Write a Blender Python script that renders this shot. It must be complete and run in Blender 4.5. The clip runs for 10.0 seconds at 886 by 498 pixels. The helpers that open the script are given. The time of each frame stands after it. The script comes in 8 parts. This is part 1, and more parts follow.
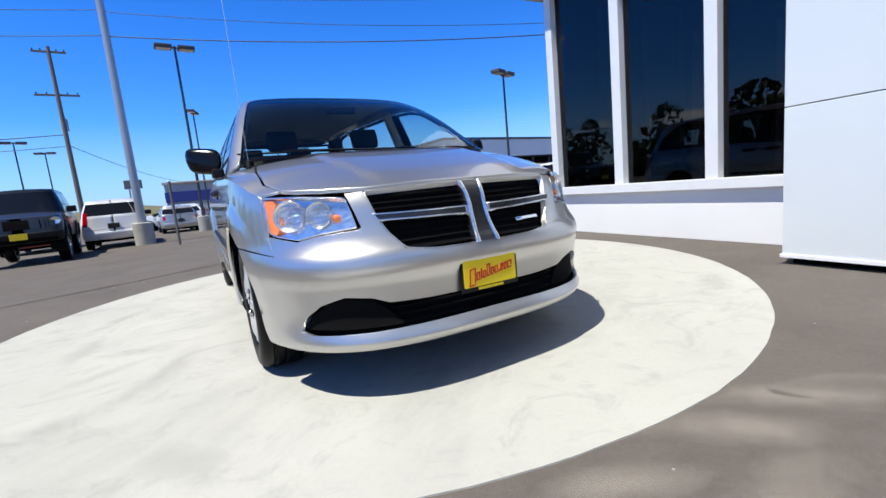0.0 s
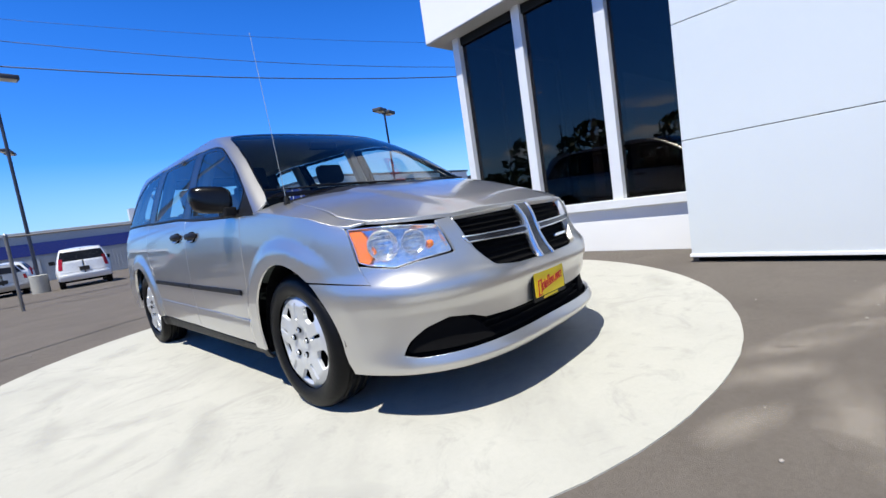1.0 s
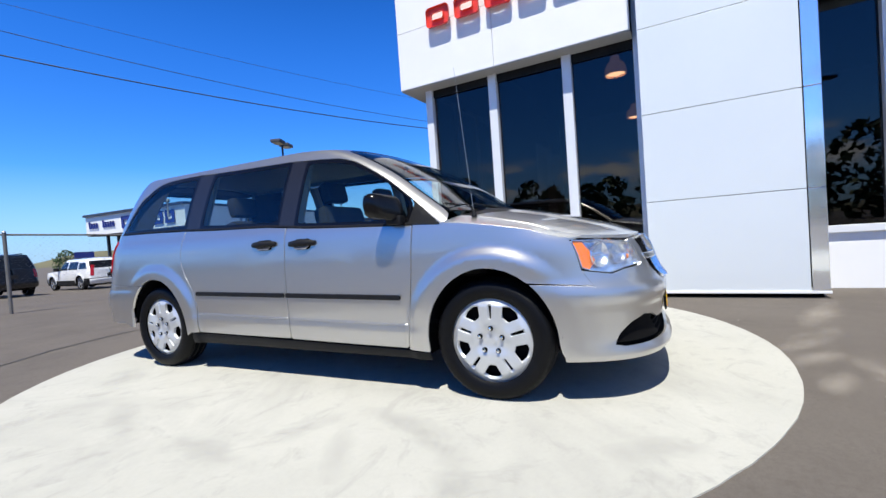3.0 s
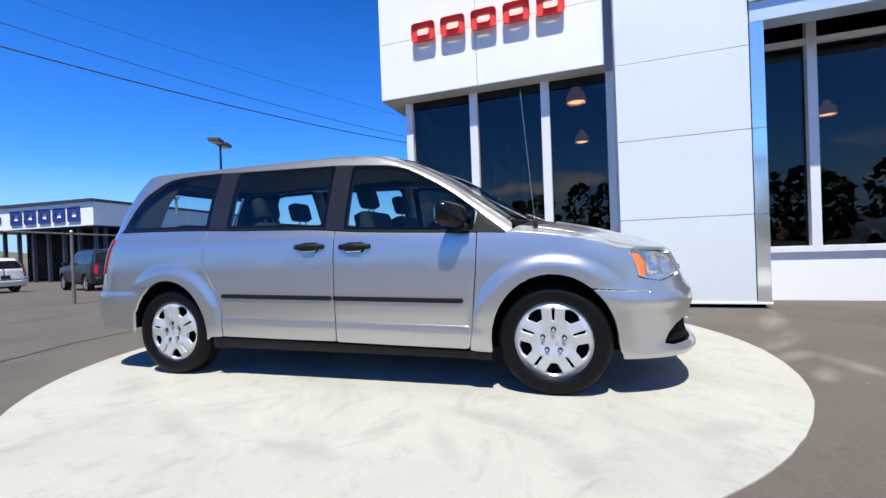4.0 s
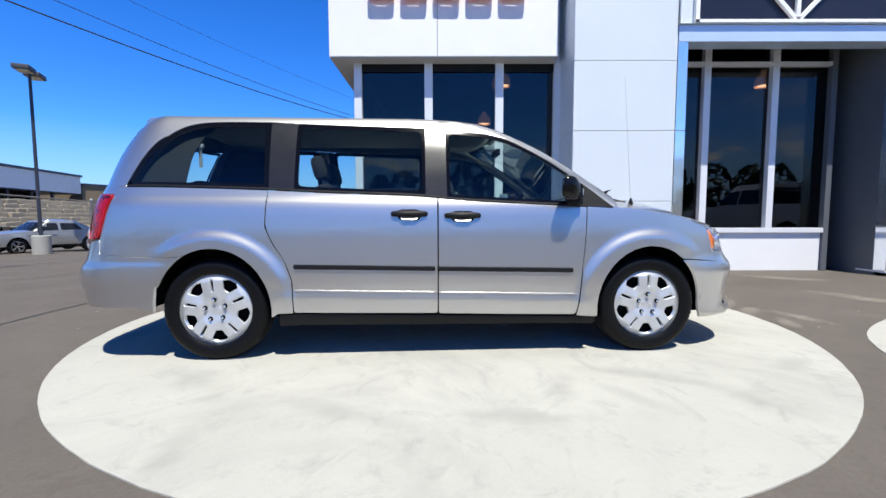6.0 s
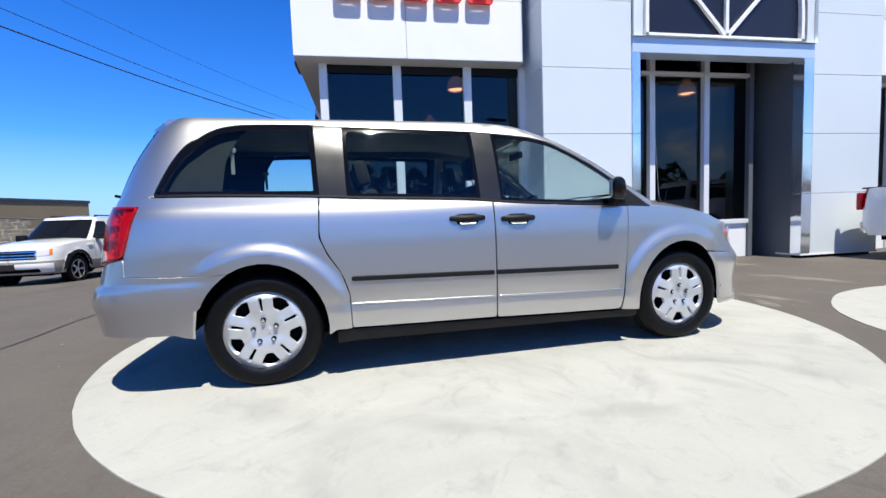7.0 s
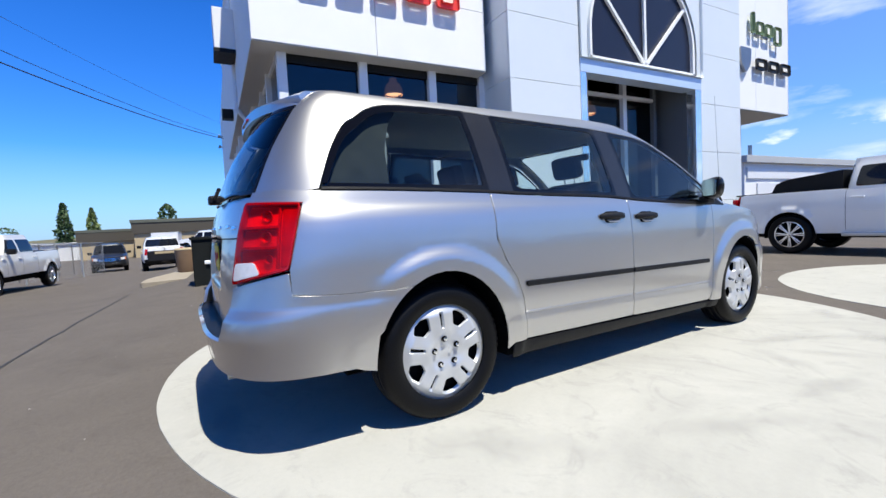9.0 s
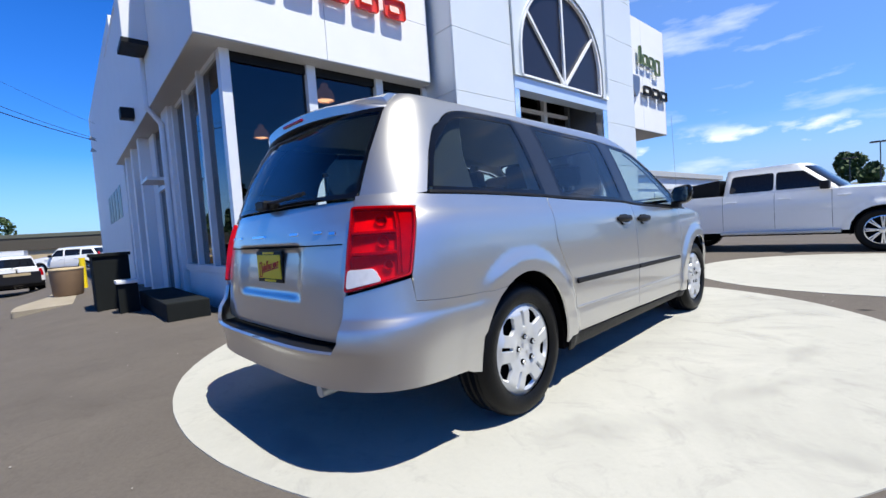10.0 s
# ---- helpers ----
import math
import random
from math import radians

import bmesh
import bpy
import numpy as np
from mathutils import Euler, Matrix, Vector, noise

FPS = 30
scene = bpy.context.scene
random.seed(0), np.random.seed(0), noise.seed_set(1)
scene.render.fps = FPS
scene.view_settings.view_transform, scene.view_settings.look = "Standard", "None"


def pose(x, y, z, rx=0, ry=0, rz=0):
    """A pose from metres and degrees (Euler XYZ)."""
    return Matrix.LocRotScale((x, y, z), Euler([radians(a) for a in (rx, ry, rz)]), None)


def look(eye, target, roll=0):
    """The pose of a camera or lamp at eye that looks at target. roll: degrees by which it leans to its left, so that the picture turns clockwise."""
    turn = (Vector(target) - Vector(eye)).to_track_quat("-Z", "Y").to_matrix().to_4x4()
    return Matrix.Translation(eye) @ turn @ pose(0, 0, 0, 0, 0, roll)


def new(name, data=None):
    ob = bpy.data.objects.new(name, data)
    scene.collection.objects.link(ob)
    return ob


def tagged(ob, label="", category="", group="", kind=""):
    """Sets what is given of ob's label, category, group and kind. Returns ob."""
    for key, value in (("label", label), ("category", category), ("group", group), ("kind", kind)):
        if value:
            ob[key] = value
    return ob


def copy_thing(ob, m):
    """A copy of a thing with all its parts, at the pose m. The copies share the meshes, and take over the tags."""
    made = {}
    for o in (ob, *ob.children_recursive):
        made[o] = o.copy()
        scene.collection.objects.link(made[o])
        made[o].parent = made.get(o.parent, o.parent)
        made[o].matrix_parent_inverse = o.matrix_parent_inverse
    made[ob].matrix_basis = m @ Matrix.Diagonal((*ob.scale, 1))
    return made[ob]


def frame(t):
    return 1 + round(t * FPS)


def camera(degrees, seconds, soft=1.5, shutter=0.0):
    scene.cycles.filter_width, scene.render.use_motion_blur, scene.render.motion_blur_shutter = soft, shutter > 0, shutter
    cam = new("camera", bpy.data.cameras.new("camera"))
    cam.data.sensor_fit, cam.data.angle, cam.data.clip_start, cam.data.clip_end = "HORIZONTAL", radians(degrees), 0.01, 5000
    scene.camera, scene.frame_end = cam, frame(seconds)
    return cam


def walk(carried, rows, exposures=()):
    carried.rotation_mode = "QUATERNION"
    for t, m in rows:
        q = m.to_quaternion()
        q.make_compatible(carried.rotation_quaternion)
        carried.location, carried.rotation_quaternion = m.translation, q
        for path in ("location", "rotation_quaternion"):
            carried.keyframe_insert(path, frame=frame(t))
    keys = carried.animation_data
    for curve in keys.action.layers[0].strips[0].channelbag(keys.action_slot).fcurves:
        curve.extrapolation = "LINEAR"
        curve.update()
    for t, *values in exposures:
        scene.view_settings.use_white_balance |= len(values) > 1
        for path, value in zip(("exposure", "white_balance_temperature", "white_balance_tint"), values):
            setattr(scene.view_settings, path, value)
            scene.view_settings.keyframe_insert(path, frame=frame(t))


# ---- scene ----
cam = camera(91.4, 10.0)
PATH = [
    (0, (0.084, 0.035, 0.887), (0.937, 1.822, 0.606), -5.5),
    (0.5, (-0.338, 0.224, 0.94), (0.777, 1.857, 0.638), -5.6),
    (1, (-0.778, 0.407, 0.954), (0.558, 1.883, 0.76), -8.5),
    (1.5, (-1.153, 0.714, 0.974), (0.331, 2.043, 0.796), -6.0),
    (2, (-1.54, 0.964, 0.971), (0.078, 2.132, 0.825), -5.3),
    (2.5, (-1.866, 1.281, 0.954), (-0.18, 2.352, 0.855), -3.0),
    (3, (-2.195, 1.585, 0.976), (-0.447, 2.557, 0.925), -4.0),
    (4.3, (-2.832, 2.548, 1.0), (-0.913, 3.108, 0.949), -1.4),
    (4.5, (-2.911, 2.715, 1.012), (-0.971, 3.193, 0.923), -1.1),
    (5, (-2.963, 3.183, 1.024), (-0.983, 3.439, 0.907), -0.8),
    (5.5, (-3.006, 3.631, 1.012), (-1.011, 3.715, 0.904), -1.3),
    (6, (-3.026, 4.092, 0.998), (-1.031, 4.091, 0.85), -0.1),
    (6.2, (-2.984, 4.289, 1.019), (-0.989, 4.243, 0.874), -1.0),
    (7.3, (-2.821, 5.277, 1.031), (-0.877, 4.833, 0.871), -1.9),
    (7.5, (-2.723, 5.454, 1.036), (-0.793, 4.96, 0.862), -1.8),
    (8, (-2.541, 5.87, 1.014), (-0.662, 5.206, 0.846), -0.4),
    (8.5, (-2.299, 6.281, 1.016), (-0.472, 5.486, 0.843), -3.7),
    (9, (-2.051, 6.682, 1.027), (-0.283, 5.756, 0.91), -3.0),
    (9.5, (-1.862, 7.12, 1.036), (-0.227, 5.974, 0.914), -5.3),
    (10, (-1.554, 7.495, 1.051), (-0.049, 6.181, 0.95), -4.1),
]
walk(cam, [(t, look(eye, target, roll)) for t, eye, target, roll in PATH], [(0.0, 0.50), (10.0, 0.50)])

# ---- light ----
SUN_WAY = Vector((-0.43, -0.115, 1)).normalized()
world = bpy.data.worlds.new("world")
scene.world = world
world.use_nodes = True
wn = world.node_tree
sky = wn.nodes.new("ShaderNodeTexSky")
sky.sky_type, sky.sun_disc = "NISHITA", False
sky.sun_elevation, sky.sun_rotation = math.asin(SUN_WAY.z), math.atan2(SUN_WAY.x, SUN_WAY.y)
sky.air_density, sky.dust_density, sky.ozone_density = 1.0, 0.0, 2.5
richer = wn.nodes.new("ShaderNodeHueSaturation")
richer.inputs["Saturation"].default_value = 1.35
wn.links.new(sky.outputs[0], richer.inputs["Color"])
way = wn.nodes.new("ShaderNodeTexCoord")
stretch = wn.nodes.new("ShaderNodeMapping")
stretch.inputs["Scale"].default_value = (1.6, 1.6, 6.5)
stretch.inputs["Rotation"].default_value = (0.12, 0.05, 0.4)
wn.links.new(way.outputs["Generated"], stretch.inputs["Vector"])
puff = wn.nodes.new("ShaderNodeTexNoise")
puff.inputs["Scale"].default_value, puff.inputs["Detail"].default_value, puff.inputs["Roughness"].default_value = 2.4, 9, 0.55
wn.links.new(stretch.outputs[0], puff.inputs["Vector"])
cover = wn.nodes.new("ShaderNodeMapRange")
cover.inputs[1].default_value, cover.inputs[2].default_value, cover.inputs[4].default_value = 0.54, 0.80, 0.75
wn.links.new(puff.outputs["Fac"], cover.inputs[0])
axes = wn.nodes.new("ShaderNodeSeparateXYZ")
wn.links.new(way.outputs["Generated"], axes.inputs[0])
southern = wn.nodes.new("ShaderNodeMapRange")
southern.inputs[1].default_value, southern.inputs[2].default_value, southern.inputs[3].default_value, southern.inputs[4].default_value = -0.35, -0.85, 0.0, 1.0
wn.links.new(axes.outputs["Y"], southern.inputs[0])
cloud = wn.nodes.new("ShaderNodeMath")
cloud.operation = "MULTIPLY"
wn.links.new(cover.outputs[0], cloud.inputs[0])
wn.links.new(southern.outputs[0], cloud.inputs[1])
heap_place = wn.nodes.new("ShaderNodeMapping")
heap_place.inputs["Scale"].default_value = (4.2, 4.2, 11.0)
wn.links.new(way.outputs["Generated"], heap_place.inputs["Vector"])
heap = wn.nodes.new("ShaderNodeTexNoise")
heap.inputs["Scale"].default_value, heap.inputs["Detail"].default_value, heap.inputs["Roughness"].default_value = 1.7, 8, 0.5
wn.links.new(heap_place.outputs[0], heap.inputs["Vector"])
heap_cover = wn.nodes.new("ShaderNodeMapRange")
heap_cover.inputs[1].default_value, heap_cover.inputs[2].default_value = 0.53, 0.62
wn.links.new(heap.outputs["Fac"], heap_cover.inputs[0])
rising, falling = wn.nodes.new("ShaderNodeMapRange"), wn.nodes.new("ShaderNodeMapRange")
rising.inputs[1].default_value, rising.inputs[2].default_value = 0.065, 0.095
falling.inputs[1].default_value, falling.inputs[2].default_value, falling.inputs[3].default_value, falling.inputs[4].default_value = 0.12, 0.165, 1.0, 0.0
low_row = wn.nodes.new("ShaderNodeMath")
low_row.operation = "MULTIPLY"
for node, socket in ((rising, 0), (falling, 1)):
    wn.links.new(axes.outputs["Z"], node.inputs[0])
    wn.links.new(node.outputs[0], low_row.inputs[socket])
heaps = wn.nodes.new("ShaderNodeMath")
heaps.operation = "MULTIPLY"
wn.links.new(low_row.outputs[0], heaps.inputs[0])
southern_heaps = wn.nodes.new("ShaderNodeMath")
southern_heaps.operation = "MULTIPLY"
wn.links.new(heap_cover.outputs[0], southern_heaps.inputs[0])
western = wn.nodes.new("ShaderNodeMapRange")
western.inputs[1].default_value, western.inputs[2].default_value, western.inputs[3].default_value, western.inputs[4].default_value = -0.45, -0.85, 0.0, 1.0
wn.links.new(axes.outputs["X"], western.inputs[0])
either = wn.nodes.new("ShaderNodeMath")
either.operation = "MAXIMUM"
wn.links.new(southern.outputs[0], either.inputs[0])
wn.links.new(western.outputs[0], either.inputs[1])
wn.links.new(either.outputs[0], southern_heaps.inputs[1])
wn.links.new(southern_heaps.outputs[0], heaps.inputs[1])
all_cloud = wn.nodes.new("ShaderNodeMath")
all_cloud.operation = "MAXIMUM"
wn.links.new(heaps.outputs[0], all_cloud.inputs[0])
wn.links.new(cloud.outputs[0], all_cloud.inputs[1])
air = wn.nodes.new("ShaderNodeMix")
air.data_type = "RGBA"
air.inputs["B"].default_value = (9.5, 9.8, 10.2, 1)
wn.links.new(all_cloud.outputs[0], air.inputs["Factor"])
haze = wn.nodes.new("ShaderNodeMapRange")
haze.inputs[1].default_value, haze.inputs[2].default_value, haze.inputs[3].default_value, haze.inputs[4].default_value = 0.0, 0.17, 0.85, 0.0
wn.links.new(axes.outputs["Z"], haze.inputs[0])
pale = wn.nodes.new("ShaderNodeMix")
pale.data_type = "RGBA"
pale.inputs["B"].default_value = (2.9, 4.5, 7.0, 1)
bright_south = wn.nodes.new("ShaderNodeMath")
bright_south.operation = "MULTIPLY_ADD"
bright_south.inputs[1].default_value = 0.36
wn.links.new(southern.outputs[0], bright_south.inputs[0])
wn.links.new(haze.outputs[0], bright_south.inputs[2])
bright_south.use_clamp = True
wn.links.new(bright_south.outputs[0], pale.inputs["Factor"])
deep = wn.nodes.new("ShaderNodeVectorMath")
deep.operation = "MULTIPLY"
deep.inputs[1].default_value = (0.41, 0.72, 1.20)
wn.links.new(richer.outputs[0], deep.inputs[0])
height = wn.nodes.new("ShaderNodeMapRange")
height.interpolation_type = "SMOOTHSTEP"
height.inputs[1].default_value, height.inputs[2].default_value, height.inputs[3].default_value, height.inputs[4].default_value = 0.35, 0.85, 1.28, 0.32
wn.links.new(axes.outputs["Z"], height.inputs[0])
darker = wn.nodes.new("ShaderNodeVectorMath")
darker.operation = "SCALE"
wn.links.new(deep.outputs[0], darker.inputs[0])
wn.links.new(height.outputs[0], darker.inputs["Scale"])
wn.links.new(darker.outputs[0], pale.inputs["A"])
wn.links.new(pale.outputs["Result"], air.inputs["A"])
wn.links.new(air.outputs["Result"], wn.nodes["Background"].inputs[0])
wn.nodes["Background"].inputs[1].default_value = 0.10
sun = new("sun", bpy.data.lights.new("sun", "SUN"))
sun.data.energy, sun.data.angle, sun.data.color = 5.0, radians(0.53), (1.0, 0.975, 0.875)
sun.matrix_world = look((0, 0, 30), Vector((0, 0, 30)) - SUN_WAY)


# ---- materials ----
def material(name):
    m = bpy.data.materials.new(name)
    m.use_nodes = True
    return m, m.node_tree.nodes, m.node_tree.links, m.node_tree.nodes["Principled BSDF"]


def plain(name, color, rough=0.5, metal=0.0, coat=0.0, vary=0.08, scale=6.0, bump=0.0, bump_scale=60.0, spec=0.5):
    """A surface of one colour with soft unevenness at two sizes."""
    m, n, l, p = material(name)
    co = n.new("ShaderNodeTexCoord")
    big = n.new("ShaderNodeTexNoise")
    big.inputs["Scale"].default_value, big.inputs["Detail"].default_value = scale, 6
    l.new(co.outputs["Object"], big.inputs["Vector"])
    ramp = n.new("ShaderNodeMapRange")
    ramp.inputs[3].default_value, ramp.inputs[4].default_value = 1 - vary, 1 + vary
    l.new(big.outputs["Fac"], ramp.inputs[0])
    mul = n.new("ShaderNodeVectorMath")
    mul.operation = "SCALE"
    mul.inputs[0].default_value = color
    l.new(ramp.outputs[0], mul.inputs["Scale"])
    l.new(mul.outputs[0], p.inputs["Base Color"])
    rr = n.new("ShaderNodeMapRange")
    rr.inputs[3].default_value, rr.inputs[4].default_value = rough * 0.85, min(1, rough * 1.15)
    l.new(big.outputs["Fac"], rr.inputs[0])
    l.new(rr.outputs[0], p.inputs["Roughness"])
    p.inputs["Metallic"].default_value = metal
    p.inputs["Coat Weight"].default_value, p.inputs["Coat Roughness"].default_value = coat, 0.04
    p.inputs["Specular IOR Level"].default_value = spec
    if bump:
        fine = n.new("ShaderNodeTexNoise")
        fine.inputs["Scale"].default_value, fine.inputs["Detail"].default_value = bump_scale, 5
        l.new(co.outputs["Object"], fine.inputs["Vector"])
        b = n.new("ShaderNodeBump")
        b.inputs["Strength"].default_value, b.inputs["Distance"].default_value = bump, 0.01
        l.new(fine.outputs["Fac"], b.inputs["Height"])
        l.new(b.outputs[0], p.inputs["Normal"])
    return m


def car_paint(name, color, metal=0.0, rough=0.3, flake=0.0, coat=1.0):
    """Lacquered paint: a metallic or solid base under a clear coat, with fine flakes."""
    m, n, l, p = material(name)
    co = n.new("ShaderNodeTexCoord")
    fl = n.new("ShaderNodeTexNoise")
    fl.inputs["Scale"].default_value, fl.inputs["Detail"].default_value = 900, 2
    l.new(co.outputs["Object"], fl.inputs["Vector"])
    mr = n.new("ShaderNodeMapRange")
    mr.inputs[3].default_value, mr.inputs[4].default_value = 1 - flake, 1 + flake
    l.new(fl.outputs["Fac"], mr.inputs[0])
    mul = n.new("ShaderNodeVectorMath")
    mul.operation = "SCALE"
    mul.inputs[0].default_value = color
    l.new(mr.outputs[0], mul.inputs["Scale"])
    l.new(mul.outputs[0], p.inputs["Base Color"])
    p.inputs["Metallic"].default_value, p.inputs["Roughness"].default_value = metal, rough
    p.inputs["Coat Weight"].default_value, p.inputs["Coat Roughness"].default_value = coat, 0.03
    wave = n.new("ShaderNodeTexNoise")
    wave.inputs["Scale"].default_value = 90
    l.new(co.outputs["Object"], wave.inputs["Vector"])
    b = n.new("ShaderNodeBump")
    b.inputs["Strength"].default_value, b.inputs["Distance"].default_value = 0.02, 0.004
    l.new(wave.outputs["Fac"], b.inputs["Height"])
    l.new(b.outputs[0], p.inputs["Coat Normal"])
    return m


def clear_glass(name, tint, ior=1.5, rough=0.0):
    """A thin pane: tinted light straight through, and mirror gloss by Fresnel."""
    m, n, l, p = material(name)
    n.remove(p)
    out = n["Material Output"]
    tr, gl, mix, lw = n.new("ShaderNodeBsdfTransparent"), n.new("ShaderNodeBsdfGlossy"), n.new("ShaderNodeMixShader"), n.new("ShaderNodeLayerWeight")
    steep, fr = n.new("ShaderNodeMath"), n.new("ShaderNodeMath")
    lw.inputs[0].default_value = 0.5
    steep.operation, fr.operation = "POWER", "MULTIPLY_ADD"
    steep.inputs[1].default_value = 4.6
    head_on = ((ior - 1) / (ior + 1)) ** 2 * 1.9
    fr.inputs[1].default_value, fr.inputs[2].default_value = 1 - head_on, head_on
    l.new(lw.outputs["Facing"], steep.inputs[0])
    l.new(steep.outputs[0], fr.inputs[0])
    tr.inputs[0].default_value = (*tint, 1)
    gl.inputs["Roughness"].default_value = rough
    l.new(fr.outputs[0], mix.inputs[0])
    l.new(tr.outputs[0], mix.inputs[1])
    l.new(gl.outputs[0], mix.inputs[2])
    l.new(mix.outputs[0], out.inputs[0])
    return m


def glow(name, color, strength):
    m, n, l, p = material(name)
    p.inputs["Base Color"].default_value = (*color, 1)
    p.inputs["Emission Color"].default_value, p.inputs["Emission Strength"].default_value = (*color, 1), strength
    return m


def ground_material(name, base, dark, light, grain, stains, relief):
    """Asphalt or concrete: fine grain, mottling, broad stains and worn pale drifts, all at real size."""
    m, n, l, p = material(name)
    co = n.new("ShaderNodeTexCoord")

    def noise_at(scale, detail, rough=0.6, distort=0.0):
        t = n.new("ShaderNodeTexNoise")
        t.inputs["Scale"].default_value, t.inputs["Detail"].default_value = scale, detail
        t.inputs["Roughness"].default_value, t.inputs["Distortion"].default_value = rough, distort
        l.new(co.outputs["Object"], t.inputs["Vector"])
        return t.outputs["Fac"]

    def ramp(fac, lo, hi, a, b):
        r = n.new("ShaderNodeMapRange")
        r.inputs[1].default_value, r.inputs[2].default_value, r.inputs[3].default_value, r.inputs[4].default_value = lo, hi, a, b
        l.new(fac, r.inputs[0])
        return r.outputs[0]

    def blend(fac, a, b):
        x = n.new("ShaderNodeMix")
        x.data_type = "RGBA"
        l.new(fac, x.inputs["Factor"])
        for socket, c in ((x.inputs["A"], a), (x.inputs["B"], b)):
            if isinstance(c, tuple):
                socket.default_value = (*c, 1)
            else:
                l.new(c, socket)
        return x.outputs["Result"]

    speck = noise_at(170, 3, 0.8)
    mottle = noise_at(1.1, 8, 0.65, 0.4)
    stain = noise_at(0.45, 5, 0.7, 1.2)
    streak = noise_at(2.6, 9, 0.72, 2.0)
    c = blend(ramp(mottle, 0.35, 0.7, 0, 1), base, light)
    c = blend(ramp(stain, 0.50, 0.74, 0, stains), c, dark)
    c = blend(ramp(streak, 0.53, 0.72, 0, stains * 1.1), c, dark)
    c = blend(ramp(noise_at(38, 4, 0.75), 0.42, 0.70, 0, grain * 0.7), c, dark)
    c = blend(ramp(speck, 0.3, 0.75, 0, grain), c, dark)
    l.new(c, p.inputs["Base Color"])
    p.inputs["Roughness"].default_value = 0.88
    p.inputs["Specular IOR Level"].default_value = 0.25
    b = n.new("ShaderNodeBump")
    b.inputs["Strength"].default_value, b.inputs["Distance"].default_value = relief, 0.006
    l.new(speck, b.inputs["Height"])
    l.new(b.outputs[0], p.inputs["Normal"])
    return m


ASPHALT = ground_material("asphalt", (0.123, 0.107, 0.095), (0.070, 0.060, 0.053), (0.154, 0.134, 0.118), 0.55, 0.40, 0.6)
CONCRETE = ground_material("concrete", (0.392, 0.386, 0.354), (0.262, 0.260, 0.245), (0.440, 0.432, 0.396), 0.18, 0.55, 0.3)
DUST = plain("dried_dirt", (0.30, 0.275, 0.255), 0.95, vary=0.25, scale=8)
SILVER = car_paint("silver_paint", (0.555, 0.545, 0.53), 0.90, 0.35, 0.16)
WHITE_PAINT = car_paint("white_paint", (0.80, 0.80, 0.80), 0.0, 0.35)
BLACK_PAINT = car_paint("black_paint", (0.006, 0.006, 0.008), 0.0, 0.35, coat=0.3)
DARK_GREY_PAINT = car_paint("dark_grey_paint", (0.022, 0.024, 0.028), 0.3, 0.35, coat=0.4)
PALE_SILVER_PAINT = car_paint("pale_silver_paint", (0.46, 0.47, 0.48), 0.6, 0.3)
GLOSS_BLACK = plain("gloss_black_trim", (0.016, 0.016, 0.018), 0.22, coat=0.0, spec=0.6, vary=0.1)
BLACK_CERAMIC = plain("black_ceramic_border", (0.004, 0.004, 0.005), 0.06, vary=0.05, spec=0.4)
BLACK_PLASTIC = plain("black_plastic", (0.008, 0.008, 0.009), 0.5, vary=0.15, scale=20, bump=0.15, bump_scale=300, spec=0.22)
MIRROR_BLACK = plain("smooth_black_housing", (0.004, 0.004, 0.005), 0.2, vary=0.1, spec=0.3)
SATIN_CHROME = plain("satin_chrome", (0.80, 0.80, 0.80), 0.24, metal=1.0, vary=0.05)
LINER = plain("dark_liner", (0.004, 0.004, 0.0045), 0.9, spec=0.08)
RUBBER = plain("tyre_rubber", (0.004, 0.004, 0.0045), 0.42, vary=0.25, scale=9, bump=0.2, bump_scale=120, spec=0.16)
CHROME = plain("chrome", (0.80, 0.82, 0.84), 0.07, metal=1.0, vary=0.03)
ALLOY = plain("silver_wheel_paint", (0.56, 0.57, 0.58), 0.32, metal=0.45, coat=0.4, vary=0.05, scale=15)
DULL_STEEL = plain("dull_steel", (0.30, 0.30, 0.31), 0.4, metal=0.9, vary=0.2)
GALVANISED = plain("galvanised_steel", (0.42, 0.44, 0.45), 0.5, metal=0.6, vary=0.2, scale=8)
TINTED = clear_glass("tinted_glass", (0.76, 0.86, 0.86), 1.5)
SCREEN_GLASS = clear_glass("windscreen_glass", (0.86, 0.93, 0.91), 1.5)
DOOR_GLASS = clear_glass("green_door_glass", (0.70, 0.82, 0.79), 1.5)
DARK_GLASS = clear_glass("dark_tinted_glass", (0.06, 0.07, 0.075), 1.5)
FACET = plain("faceted_chrome_reflector", (0.90, 0.91, 0.92), 0.10, metal=0.92, vary=0.2, scale=40, bump=0.5, bump_scale=70)
LENS = clear_glass("clear_lens", (0.93, 0.95, 0.97), 1.45)
SEAT_CLOTH = plain("dark_grey_seat_cloth", (0.018, 0.018, 0.02), 0.9, vary=0.2, scale=30, bump=0.3, bump_scale=400)
# Near-black, with the cabin's shade put into the trim's colour.
SHADED_TRIM = plain("shaded_interior_trim", (0.005, 0.006, 0.006), 0.8, vary=0.15, scale=12)
PALE_TRIM = plain("pale_grey_interior_trim", (0.32, 0.32, 0.31), 0.8, vary=0.08)
AMBER = plain("amber_lens", (0.95, 0.22, 0.01), 0.2, coat=0.4, vary=0.1, scale=30)
LAMP_BACK = plain("moulded_lamp_backing", (0.80, 0.80, 0.80), 0.3, vary=0.5, scale=9, bump=0.5, bump_scale=40)
RED_GLASS = clear_glass("red_lamp_glass", (0.95, 0.02, 0.018), 1.26)
